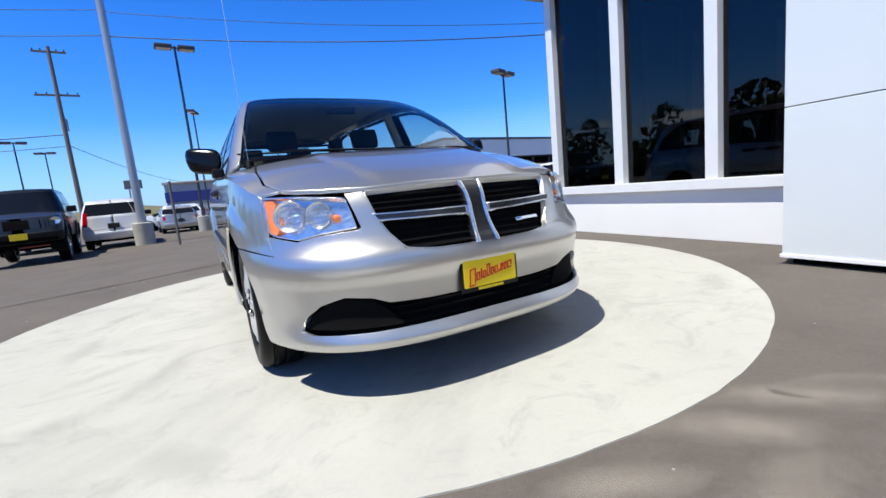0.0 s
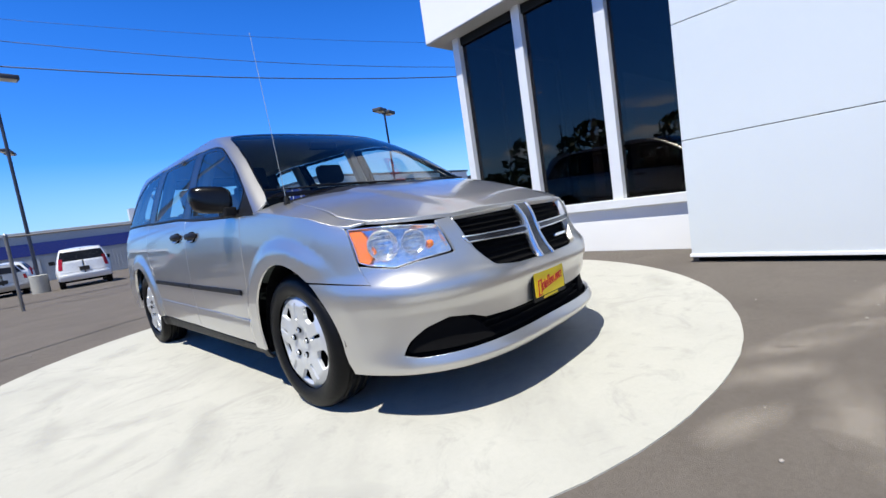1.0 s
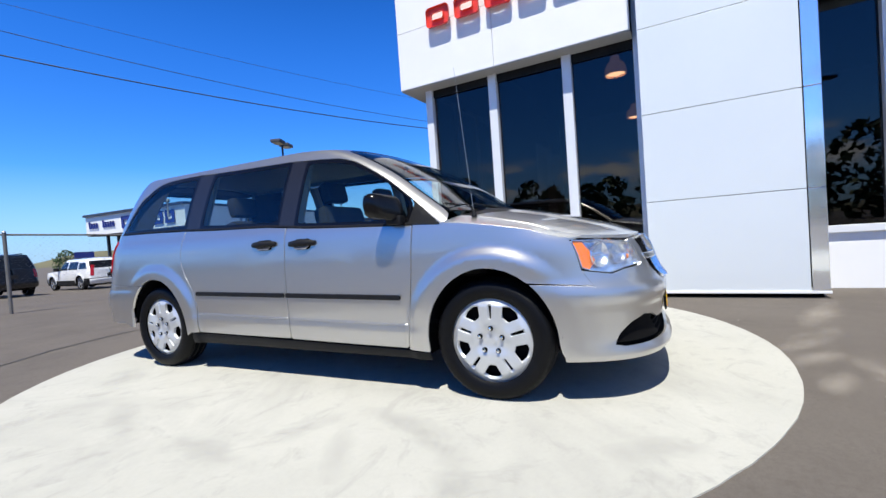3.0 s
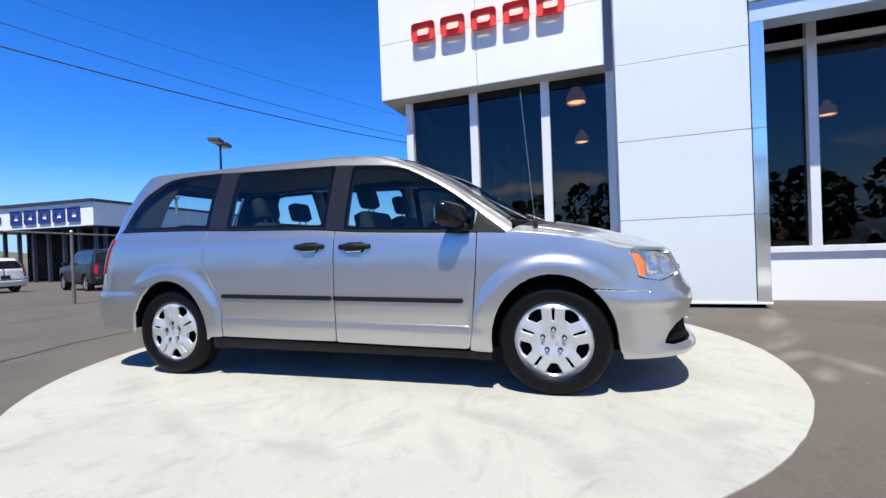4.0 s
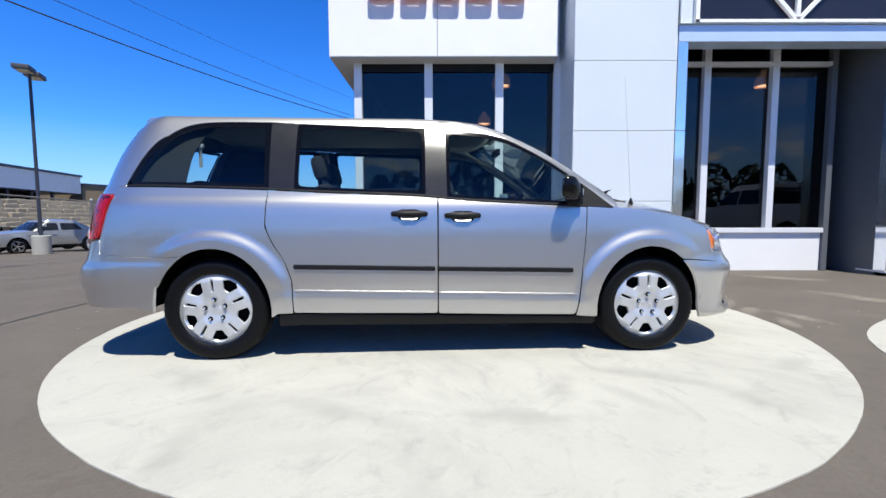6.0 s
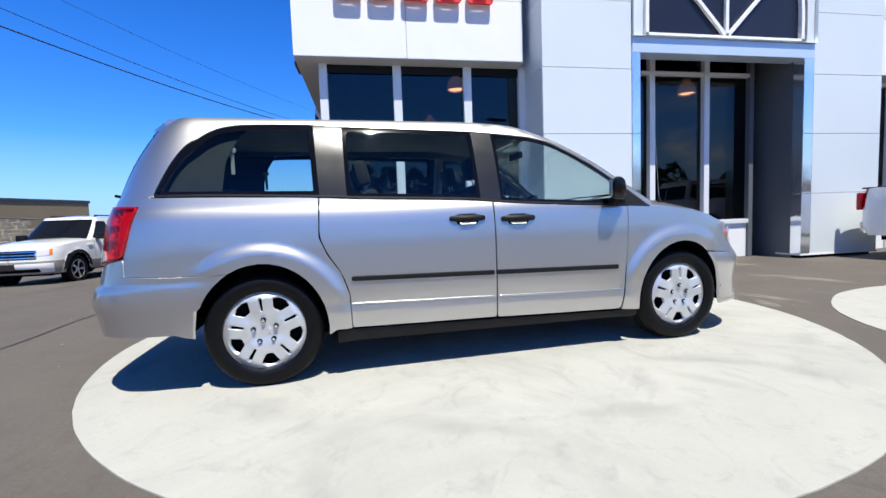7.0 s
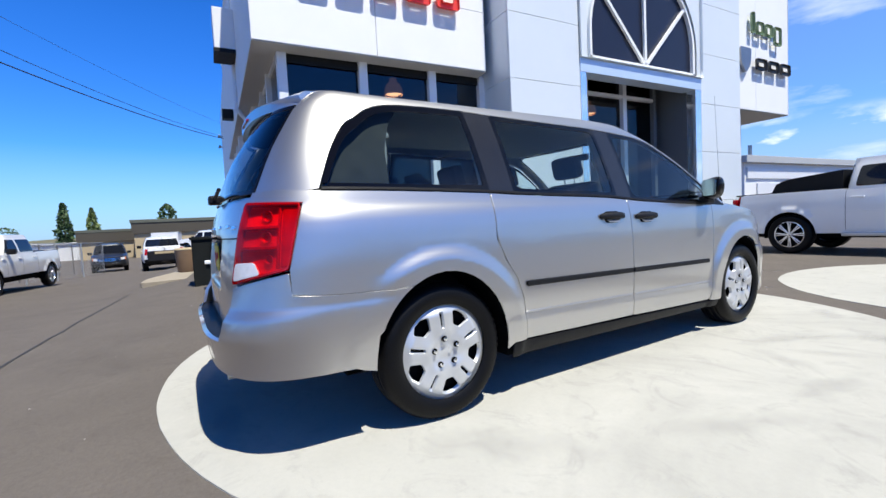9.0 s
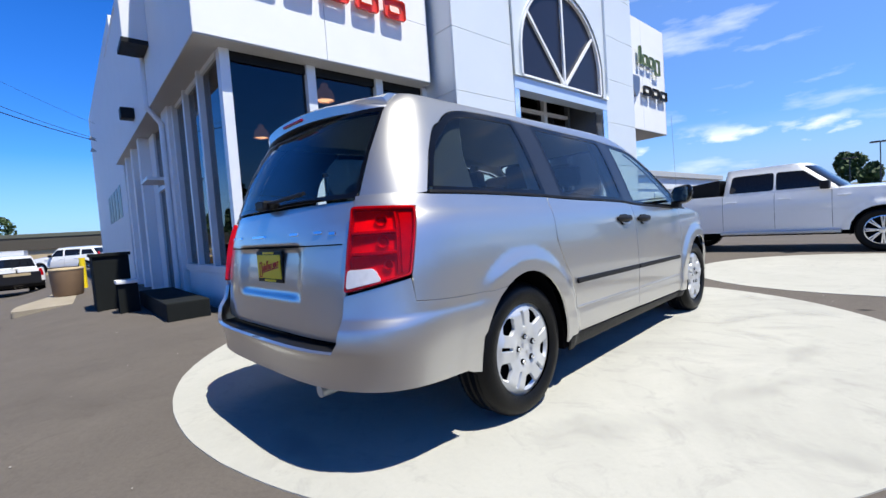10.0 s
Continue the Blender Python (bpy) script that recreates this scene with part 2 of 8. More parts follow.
RED_LENS = plain("red_lens", (0.40, 0.002, 0.005), 0.14, coat=0.25, vary=0.65, scale=14, bump=0.25, bump_scale=30, spec=0.35)
PALE_LENS = plain("pale_lens", (0.68, 0.66, 0.66), 0.15, coat=1.0, vary=0.15, scale=40)
YELLOW = plain("yellow_card", (0.85, 0.62, 0.01), 0.45, vary=0.05)
RED_INK = plain("red_ink", (0.55, 0.02, 0.015), 0.5)
DARK_INK = plain("dark_ink", (0.02, 0.015, 0.01), 0.5)


# ---- building blocks ----
def mesh_object(name, verts, faces, mat, parent=None, label="", smooth=False, normals=None):
    me = bpy.data.meshes.new(name)
    me.from_pydata([tuple(v) for v in verts], [], faces)
    if smooth:
        me.shade_smooth()
    if normals is not None:
        me.normals_split_custom_set_from_vertices([tuple(x) for x in normals])
    for k in mat if isinstance(mat, (list, tuple)) else (mat,):
        me.materials.append(k)
    ob = new(name, me)
    ob.parent = parent
    if label:
        ob["label"] = label
    return ob


def part(name, bm, mat, parent=None, label="", smooth=False):
    """Links a bmesh as one mesh object under a thing or a part."""
    me = bpy.data.meshes.new(name)
    bmesh.ops.recalc_face_normals(bm, faces=bm.faces)
    bm.to_mesh(me)
    bm.free()
    if smooth:
        me.shade_smooth()
        me.set_sharp_from_angle(angle=radians(40))
    me.materials.append(mat)
    ob = new(name, me)
    ob.parent = parent
    if label:
        ob["label"] = label
    return ob


def thing(name, label, category, group="", kind="", at=None):
    ob = tagged(new(name), label, category, group, kind)
    if at is not None:
        ob.matrix_basis = at
    return ob


def add_box(bm, lo, hi, bevel=0.0, turn=None):
    made = bmesh.ops.create_cube(bm, size=1)["verts"]
    for v in made:
        v.co = Vector([(lo[i] + hi[i]) / 2 + v.co[i] * (hi[i] - lo[i]) for i in range(3)])
    if bevel:
        edges = list({e for v in made for e in v.link_edges})
        made = bmesh.ops.bevel(bm, geom=edges, offset=bevel, segments=2, affect="EDGES", profile=0.6)["verts"]
    if turn is not None:
        bmesh.ops.transform(bm, matrix=turn, verts=list({v for v in made if v.is_valid}))
    return bm


def block(name, lo, hi, mat, parent=None, label="", bevel=0.0, smooth=False):
    return part(name, add_box(bmesh.new(), lo, hi, bevel), mat, parent, label, smooth)


def add_tube(bm, a, b, r0, r1=None, sides=12):
    a, b = Vector(a), Vector(b)
    way = b - a
    m = Matrix.Translation((a + b) / 2) @ way.to_track_quat("Z", "Y").to_matrix().to_4x4()
    bmesh.ops.create_cone(bm, cap_ends=True, segments=sides, radius1=r0, radius2=r0 if r1 is None else r1, depth=way.length, matrix=m)
    return bm


def tube(name, a, b, r0, mat, parent=None, label="", r1=None, sides=12):
    return part(name, add_tube(bmesh.new(), a, b, r0, r1, sides), mat, parent, label, True)


def add_prism(bm, outline, depth, m):
    """A flat outline in x, y, thickened by depth along z, at the pose m."""
    lowv = [bm.verts.new(m @ Vector((x, y, 0))) for x, y in outline]
    highv = [bm.verts.new(m @ Vector((x, y, depth))) for x, y in outline]
    bm.faces.new(lowv[::-1])
    bm.faces.new(highv)
    for i in range(len(outline)):
        j = (i + 1) % len(outline)
        bm.faces.new((lowv[i], lowv[j], highv[j], highv[i]))
    return bm


def add_turned(bm, profile, sides, m=Matrix.Identity(4)):
    """A profile of (radius, height) turned round z."""
    rings = [[bm.verts.new(m @ Vector((r * math.cos(2 * math.pi * k / sides), r * math.sin(2 * math.pi * k / sides), h))) for k in range(sides)] for r, h in profile]
    for a, b in zip(rings, rings[1:]):
        for k in range(sides):
            j = (k + 1) % sides
            bm.faces.new((a[k], a[j], b[j], b[k]))
    return bm


# ---- shaped sheets ----
from mathutils.geometry import delaunay_2d_cdt


def rounded(points, r, n=4):
    """A polygon with its corners rounded to the radius r (one number, or one for each corner)."""
    out, count = [], len(points)
    for i in range(count):
        p, a, b = np.array(points[i], float), np.array(points[i - 1], float), np.array(points[(i + 1) % count], float)
        k = r[i] if isinstance(r, (list, tuple)) else r
        da, db = a - p, b - p
        la, lb = np.linalg.norm(da), np.linalg.norm(db)
        cut = min(k, la * 0.48, lb * 0.48)
        if cut < 1e-4:
            out.append(tuple(p))
            continue
        q0, q1 = p + da / la * cut, p + db / lb * cut
        for j in range(n + 1):
            t = j / n
            out.append(tuple((1 - t) ** 2 * q0 + 2 * t * (1 - t) * p + t * t * q1))
    return out


def densify(points, gap):
    out = []
    for i in range(len(points)):
        a, b = np.array(points[i]), np.array(points[(i + 1) % len(points)])
        k = max(1, int(np.linalg.norm(b - a) / gap + 0.5))
        out += [tuple(a + (b - a) * j / k) for j in range(k)]
    return out


def area2(points):
    p = np.array(points)
    q = np.roll(p, -1, 0)
    return float((p[:, 0] * q[:, 1] - q[:, 0] * p[:, 1]).sum())


def inset(points, d):
    """A polygon drawn in by d (out when d is negative)."""
    p = np.array(points, float)
    if area2(points) < 0:
        d = -d
    e = np.roll(p, -1, 0) - p
    e /= np.maximum(np.linalg.norm(e, axis=1, keepdims=True), 1e-9)
    n1 = np.stack((-e[:, 1], e[:, 0]), 1)
    n0 = np.roll(n1, 1, 0)
    m = n0 + n1
    m /= np.maximum((m * m).sum(1, keepdims=True) / 2, 0.35)
    return [tuple(x) for x in p + m * d]


def inside(points, poly):
    x, y = points[:, 0:1], points[:, 1:2]
    p = np.array(poly)
    q = np.roll(p, -1, 0)
    dy = np.where(np.abs(q[:, 1] - p[:, 1]) < 1e-12, 1e-12, q[:, 1] - p[:, 1])
    hit = ((p[:, 1] > y) != (q[:, 1] > y)) & (x < (q[:, 0] - p[:, 0]) * (y - p[:, 1]) / dy + p[:, 0])
    return hit.sum(1) % 2 == 1


def edge_distance(points, poly):
    p = np.array(poly)
    d = np.roll(p, -1, 0) - p
    t = np.clip(((points[:, None] - p) * d).sum(2) / np.maximum((d * d).sum(1), 1e-12), 0, 1)
    return np.linalg.norm(points[:, None] - p - t[..., None] * d, axis=2).min(1)


def sheet(name, surf, outline, mat, parent=None, label="", res=0.04, lift=0.0, thick=0.012, gap=0.0014, roll=0.0022, holes=(), flip=False, mirror=False):
    """A panel cut by an outline from the surface surf(a, b), with a rolled edge of some thickness. mirror: on the body's other side."""
    rings = []
    for k, ring in enumerate((outline, *holes)):
        g = gap + roll if k == 0 else -(gap + roll)
        rings.append(inset(densify(ring, res), g))
    lo, hi = np.min(rings[0], 0), np.max(rings[0], 0)
    gx, gy = np.meshgrid(np.arange(lo[0], hi[0], res), np.arange(lo[1], hi[1], res))
    gx = gx + (np.arange(gx.shape[0]) % 2)[:, None] * res / 2
    pts = np.stack((gx.ravel(), gy.ravel()), 1)
    keep = inside(pts, rings[0]) & (edge_distance(pts, rings[0]) > res * 0.45)
    for h in rings[1:]:
        keep &= ~inside(pts, h) & (edge_distance(pts, h) > res * 0.45)
    pts = pts[keep]
    allp, edges, spans = [], [], []
    for ring in rings:
        o = len(allp)
        allp += ring
        edges += [(o + i, o + (i + 1) % len(ring)) for i in range(len(ring))]
        spans.append((o, len(ring)))
    allp += [tuple(p) for p in pts]
    made = delaunay_2d_cdt([Vector(p) for p in allp], edges, [], 0, 1e-7, True)
    v2, tris = np.array([tuple(p) for p in made[0]]), made[2]
    found = {}
    for k, ids in enumerate(made[3]):
        for i in ids:
            found[i] = k
    cen = np.array([v2[list(t)].mean(0) for t in tris])
    ok = inside(cen, rings[0])
    for h in rings[1:]:
        ok &= ~inside(cen, h)
    tris = [t for t, k in zip(tris, ok) if k]

    def place(p, depth):
        e = 1e-3
        c = surf(p[0], p[1])
        da, db = surf(p[0] + e, p[1]) - surf(p[0] - e, p[1]), surf(p[0], p[1] + e) - surf(p[0], p[1] - e)
        nn = np.cross(da, db)
        nn = nn / max(np.linalg.norm(nn), 1e-12) * (-1 if flip else 1)
        return c + nn * depth, nn

    verts, norms = [], []
    for p in v2:
        c, nn = place(p, lift)
        verts.append(c)
        norms.append(nn)
    faces = [tuple(t) for t in tris]
    if thick > 0:
        for (o, n), ring in zip(spans, rings):
            wide = inset(ring, -roll if o == 0 else roll)
            start = len(verts)
            for i in range(n):
                c, nn = place(wide[i], lift - roll)
                out = c - verts[found[o + i]]
                out = out / max(np.linalg.norm(out), 1e-9)
                verts.append(c)
                norms.append((out + nn) / max(np.linalg.norm(out + nn), 1e-9))
            for i in range(n):
                verts.append(place(wide[i], lift - thick)[0])
                norms.append(norms[start + i])
            for i in range(n):
                j = (i + 1) % n
                faces.append((found[o + i], found[o + j], start + j, start + i))
                faces.append((start + i, start + j, start + n + j, start + n + i))
    verts, norms = np.array(verts), np.array(norms)
    if mirror:
        verts[:, 1] *= -1
        norms[:, 1] *= -1
    turned = []
    for f in faces:
        geo = np.cross(verts[f[1]] - verts[f[0]], verts[f[2]] - verts[f[0]])
        turned.append(f if geo @ norms[list(f)].sum(0) >= 0 else f[::-1])
    faces = turned
    return mesh_object(name, verts, faces, mat, parent, label, True, norms)


# ---- smooth functions ----
def curve(pairs):
    """A smooth interpolant (monotone cubic) through (x, y) pairs."""
    xs, ys = [float(p[0]) for p in pairs], [float(p[1]) for p in pairs]
    n = len(xs)
    h = [xs[i + 1] - xs[i] for i in range(n - 1)]
    d = [(ys[i + 1] - ys[i]) / h[i] for i in range(n - 1)]
    m = [d[0]] + [2 * d[i - 1] * d[i] / (d[i - 1] + d[i]) if d[i - 1] * d[i] > 0 else 0.0 for i in range(1, n - 1)] + [d[-1]]

    def at(x):
        if x <= xs[0]:
            return ys[0]
        if x >= xs[-1]:
            return ys[-1]
        lo, hi = 0, n - 1
        while hi - lo > 1:
            mid = (lo + hi) // 2
            if xs[mid] <= x:
                lo = mid
            else:
                hi = mid
        t = (x - xs[lo]) / h[lo]
        return ((1 + 2 * t) * (1 - t) ** 2 * ys[lo] + t * (1 - t) ** 2 * h[lo] * m[lo]
                + t * t * (3 - 2 * t) * ys[lo + 1] + t * t * (t - 1) * h[lo] * m[lo + 1])
    return at


def step(a, b, x):
    t = min(max((x - a) / (b - a), 0.0), 1.0)
    return t * t * (3 - 2 * t)


def ground_z(x, y):
    """The lot falls away gently to the north-east."""
    return -0.028 * min(max(x - 1.0, 0.0), 40) * step(6.4, 9.5, y) - 0.008 * min(max(y - 8.0, 0.0), 40)



# ---- ground ----
def ground_sheet():
    """One sheet to the horizon, finer where the lot slopes."""
    xs = [-1500, -400, -120, -40, -15, -6, -2, 0] + [1 + 2 * k for k in range(21)] + [44, 60, 120, 400, 1500]
    ys = [-1500, -400, -120, -40, -15, -5, 0, 5] + [6.4 + 0.31 * k for k in range(11)] + [10.5 + 2.5 * k for k in range(16)] + [52, 70, 130, 400, 1500]
    verts = [(x, y, ground_z(x, y)) for y in ys for x in xs]
    n = len(xs)
    faces = [(j * n + i, j * n + i + 1, (j + 1) * n + i + 1, (j + 1) * n + i) for j in range(len(ys) - 1) for i in range(n - 1)]
    return mesh_object("ground", verts, faces, ASPHALT, smooth=True)


tagged(ground_sheet(), "grey worn asphalt of the car lot", "ground", kind="structure")


def round_pad(x, y, r, label):
    """A cast concrete disc, almost flush, with a worn uneven rim."""
    bm = bmesh.new()
    rim, n = [], 160
    for k in range(n):
        a = 2 * math.pi * k / n
        q = r + 0.012 * noise.noise(Vector((3 * math.cos(a), 3 * math.sin(a), x))) + 0.006 * noise.noise(Vector((22 * math.cos(a), 22 * math.sin(a), y)))
        rim.append((q * math.cos(a), q * math.sin(a)))
    top = [bm.verts.new((p * 0.9985, q * 0.9985, 0.006)) for p, q in rim]
    low_ring = [bm.verts.new((p, q, -0.03)) for p, q in rim]
    bm.faces.new(top)
    for k in range(n):
        j = (k + 1) % n
        bm.faces.new((top[k], low_ring[k], low_ring[j], top[j]))
    pad = part("concrete_pad", bm, CONCRETE)
    pad.location = (x, y, 0)
    return tagged(pad, label, "pavement", kind="structure")


round_pad(1.31, 4.045, 3.045, "round pale concrete display pad set in the asphalt")
round_pad(-1.07, -1.25, 2.40, "second round concrete display pad beside the first")


def soft_patch(name, color, edge=0.5):
    """A thin stain that fades out unevenly towards its rim."""
    m, n, l, p = material(name)
    co = n.new("ShaderNodeTexCoord")
    p.inputs["Base Color"].default_value, p.inputs["Roughness"].default_value = (*color, 1), 0.95
    length = n.new("ShaderNodeVectorMath")
    length.operation = "LENGTH"
    l.new(co.outputs["Object"], length.inputs[0])
    tex = n.new("ShaderNodeTexNoise")
    tex.inputs["Scale"].default_value, tex.inputs["Detail"].default_value, tex.inputs["Roughness"].default_value = 5.0, 8, 0.62
    place = n.new("ShaderNodeNewGeometry")
    l.new(place.outputs["Position"], tex.inputs["Vector"])
    s = n.new("ShaderNodeMath")
    s.operation = "MULTIPLY_ADD"
    s.inputs[1].default_value, s.inputs[2].default_value = 1.5, -0.75
    l.new(tex.outputs["Fac"], s.inputs[0])
    add = n.new("ShaderNodeMath")
    l.new(s.outputs[0], add.inputs[0])
    l.new(length.outputs["Value"], add.inputs[1])
    r = n.new("ShaderNodeMapRange")
    r.inputs[1].default_value, r.inputs[2].default_value, r.inputs[3].default_value, r.inputs[4].default_value = 0.95, 0.15, 0, edge
    l.new(add.outputs[0], r.inputs[0])
    l.new(r.outputs[0], p.inputs["Alpha"])
    return m


PALE_DIRT = soft_patch("pale_dried_dirt", (0.34, 0.30, 0.26), 0.45)
OIL = soft_patch("oil_stain", (0.02, 0.02, 0.02), 0.9)


def stain(name, x, y, a, b, turn, mat, label):
    n = 24
    ob = mesh_object(name, [(math.cos(2 * math.pi * k / n), math.sin(2 * math.pi * k / n), 0) for k in range(n)], [tuple(range(n))], mat)
    ob.matrix_basis = pose(x, y, 0.004 if mat is not SCUFF else 0.0125, rz=turn) @ Matrix.Diagonal((a, b, 1, 1))
    return tagged(ob, label, "stain", kind="structure")


SCUFF = soft_patch("grey_scuff", (0.27, 0.275, 0.265), 0.12)
for x, y, a, b, turn in ((1.50, 0.83, 0.42, 0.12, -40), (1.93, 0.80, 0.50, 0.14, -35), (2.2, 0.70, 0.45, 0.12, -30), (0.95, 0.86, 0.30, 0.10, -20), (3.1, 0.48, 0.9, 0.17, -18), (2.15, -1.0, 0.8, 0.25, 20), (3.9, -1.4, 0.7, 0.3, 60), (1.2, 0.55, 0.4, 0.15, 10)):
    stain("dirt_drift", x, y, a, b, turn, PALE_DIRT, "pale dried dirt drift on the asphalt")
stain("oil_stain", -1.11, 1.967, 0.10, 0.05, 30, OIL, "dark oil stain on the asphalt")
for x, y, a, b, turn in ((-0.77, 2.40, 0.35, 0.16, 30), (-0.60, 3.41, 0.30, 0.12, -20), (-0.9, 4.6, 0.5, 0.12, 70), (-1.25, 5.25, 0.3, 0.1, 10), (-0.2, 1.75, 0.3, 0.12, -60), (0.5, 6.7, 0.4, 0.12, 0), (3.2, 2.0, 0.4, 0.15, 30), (-0.45, 5.6, 0.5, 0.2, 50), (-0.33, 2.9, 0.45, 0.12, 80), (-0.70, 3.05, 0.30, 0.09, 35), (-0.45, 2.72, 0.26, 0.08, 60), (-0.82, 2.42, 0.14, 0.08, -30), (-0.95, 3.7, 0.4, 0.1, 85)):
    stain("concrete_scuff", x, y, a, b, turn, SCUFF, "grey scuff on the concrete pad")


def tar_seam(points, wide):
    """A sealed crack draped over the asphalt."""
    v, f = [], []
    for k in range(len(points) * 8 - 7):
        i, t = divmod(k, 8)
        a = Vector(points[i])
        b = Vector(points[min(i + 1, len(points) - 1)])
        p = a.lerp(b, t / 8)
        d = (b - a).normalized() if b != a else d
        wob = 0.03 * noise.noise(Vector((p.x * 1.3, p.y * 1.3, 0)))
        for sd in (-1, 1):
            q = p + Vector((-d.y, d.x)) * (wob + sd * wide * (0.7 + 0.5 * noise.noise(Vector((p.x * 4, p.y * 4, sd)))))
            v.append((q.x, q.y, ground_z(q.x, q.y) + 0.004))
        if k:
            f.append((2 * k - 2, 2 * k - 1, 2 * k + 1, 2 * k))
    return tagged(mesh_object("tar_seam", v, f, LINER_TAR), "dark tar seam along the asphalt", "seam", kind="structure")


LINER_TAR = plain("tar", (0.03, 0.03, 0.031), 0.8, vary=0.2)
tar_seam([(-3.2, 6.3), (-1.34, 7.19), (-0.1, 7.95), (0.6, 8.2), (3.2, 8.47), (6.0, 8.5), (9.5, 8.45)], 0.022)
tar_seam([(-6.0, 10.4), (-1.0, 11.5), (3.0, 11.9), (9.0, 11.6)], 0.015)
for k in range(60):
    a, d = random.uniform(-0.3, 1.9), random.uniform(3.2, 5.2)
    if k == 0:
        pebble_mesh = bpy.data.meshes.new("pebble")
        bm = bmesh.new()
        bmesh.ops.create_icosphere(bm, subdivisions=1, radius=1)
        bm.to_mesh(pebble_mesh)
        bm.free()
        pebble_mesh.materials.append(DUST)
        grit = new("loose_grit")
        tagged(grit, "small loose stones scattered on the asphalt", "grit", kind="stuff")
    p = new("pebble", pebble_mesh)
    p.parent = grit
    t = random.uniform(0, 2 * math.pi)
    s = random.uniform(0.003, 0.008)
    x, y = 1.31 + d * math.cos(t), 4.04 + d * math.sin(t)
    p.matrix_basis = pose(x, y, ground_z(x, y) + s * 0.5) @ Matrix.Diagonal((s * 1.3, s, s * 0.7, 1))

# ---- the minivan ----
AXLE, HUB = 1.539, 0.352
G_LOW = curve([(0.18, 0.90), (0.26, 0.945), (0.45, 0.965), (0.62, 0.975), (0.85, 0.972), (1.0, 0.960), (1.06, 0.950), (1.10, 0.938), (1.14, 0.920), (1.20, 0.8995), (1.25, 0.882)])
NOSE = curve([(0.18, 2.38), (0.235, 2.48), (0.275, 2.505), (0.31, 2.485), (0.36, 2.46), (0.40, 2.455), (0.50, 2.465), (0.58, 2.49), (0.63, 2.485), (0.68, 2.455), (0.75, 2.425), (0.85, 2.395), (0.92, 2.35), (1.0, 2.25)])
TAIL = curve([(0.18, -2.42), (0.30, -2.565), (0.345, -2.59), (0.40, -2.585), (0.50, -2.60), (0.57, -2.62), (0.64, -2.61), (0.70, -2.575), (0.80, -2.56), (1.0, -2.542), (1.15, -2.505), (1.25, -2.455)])
GATE = curve([(0.4, -2.50), (0.62, -2.535), (0.80, -2.535), (1.0, -2.515), (1.15, -2.48), (1.25, -2.44)])
G_UP = curve([(1.0, 0.97), (1.13, 0.924), (1.2, 0.90), (1.3, 0.865), (1.4, 0.827), (1.5, 0.787), (1.58, 0.75), (1.64, 0.720), (1.68, 0.697), (1.715, 0.672), (1.735, 0.645)])
PILLAR = curve([(1.0, 1.36), (1.10, 1.20), (1.171, 1.10), (1.3, 0.918), (1.42, 0.750), (1.55, 0.530), (1.634, 0.355), (1.70, 0.175), (1.735, 0.04)])
BACK = curve([(1.0, -2.51), (1.15, -2.485), (1.25, -2.455), (1.4, -2.40), (1.55, -2.32), (1.65, -2.25), (1.70, -2.19), (1.735, -2.13)])
FRONT_S, REAR_S = 1.30, 1.20
FRONT_N = curve([(0.2, 3.05), (0.6, 3.0), (0.72, 2.75), (1.0, 2.7)])
REAR_N = curve([(0.2, 3.9), (0.6, 4.0), (0.8, 3.6), (1.0, 3.3), (1.15, 3.2)])
BULGE = 0.28


def plan(s, half, nose, tail, f0, r0, nf, nr):
    """A point of the plan outline at unrolled length s: along the side, then round either end to the middle line."""
    if s > f0:
        a = min((s - f0) / FRONT_S, 1.0) * math.pi / 2
        return f0 + (nose - f0) * math.sin(a) ** (2 / nf), half * max(math.cos(a), 0) ** (2 / nf)
    if s < r0:
        a = min((r0 - s) / REAR_S, 1.0) * math.pi / 2
        return r0 + (tail - r0) * math.sin(a) ** (2 / nr), half * max(math.cos(a), 0) ** (2 / nr)
    return s, half


def body_side(u, v, w):
    """The flares round the wheels, the sill crease and the fuller bumpers, as a push out to the side."""
    for ax in (AXLE, -AXLE):
        d = math.hypot(u - ax, w - HUB)
        if d < 0.75 and v > 0.6:
            bumper = float(step(0.14, 0.42, abs(u) - AXLE)) * (1 - float(step(0.70, 0.88, w)))
            v += 0.025 * (1 - step(0.490, 0.575, d)) * float(step(0.6, 0.9, v)) * (1 - 0.85 * bumper)
    crease = 0.462 - 0.025 * u
    v += 0.007 * step(-1.25, -1.05, u) * (1 - step(1.0, 1.15, u)) * (1 - step(crease - 0.05, crease + 0.012, w))
    return v + 0.006 * float(step(1.75, 1.95, -u)) * (1 - float(step(0.66, 0.70, w)))


def low(s, w, tail=TAIL):
    """The lower body. s: length along the plan from the middle of the van, round the nose at s = 2.8 and the tail at s = -3.1."""
    side = -1
    if s > 2.8:
        s, side = 5.6 - s, 1
    elif s < -3.1:
        s, side = -6.2 - s, 1
    u, v = plan(s, G_LOW(w), NOSE(w), tail(w), 1.5, -1.9, FRONT_N(w), REAR_N(w))
    return np.array((u, side * body_side(u, v, w), w))


def gate(s, w):
    """The tailgate, with the hollow round the number plate."""
    p = low(s, w, GATE)
    dent = 0.032 * float((1 - step(0.30, 0.40, abs(p[1]))) * step(0.74, 0.79, w) * (1 - step(0.985, 1.01, w)))
    p[0] += dent + 0.007 * float(1 - step(1.0, 1.03, w)) * float(1 - step(0.6, 0.7, abs(p[1])))
    return p


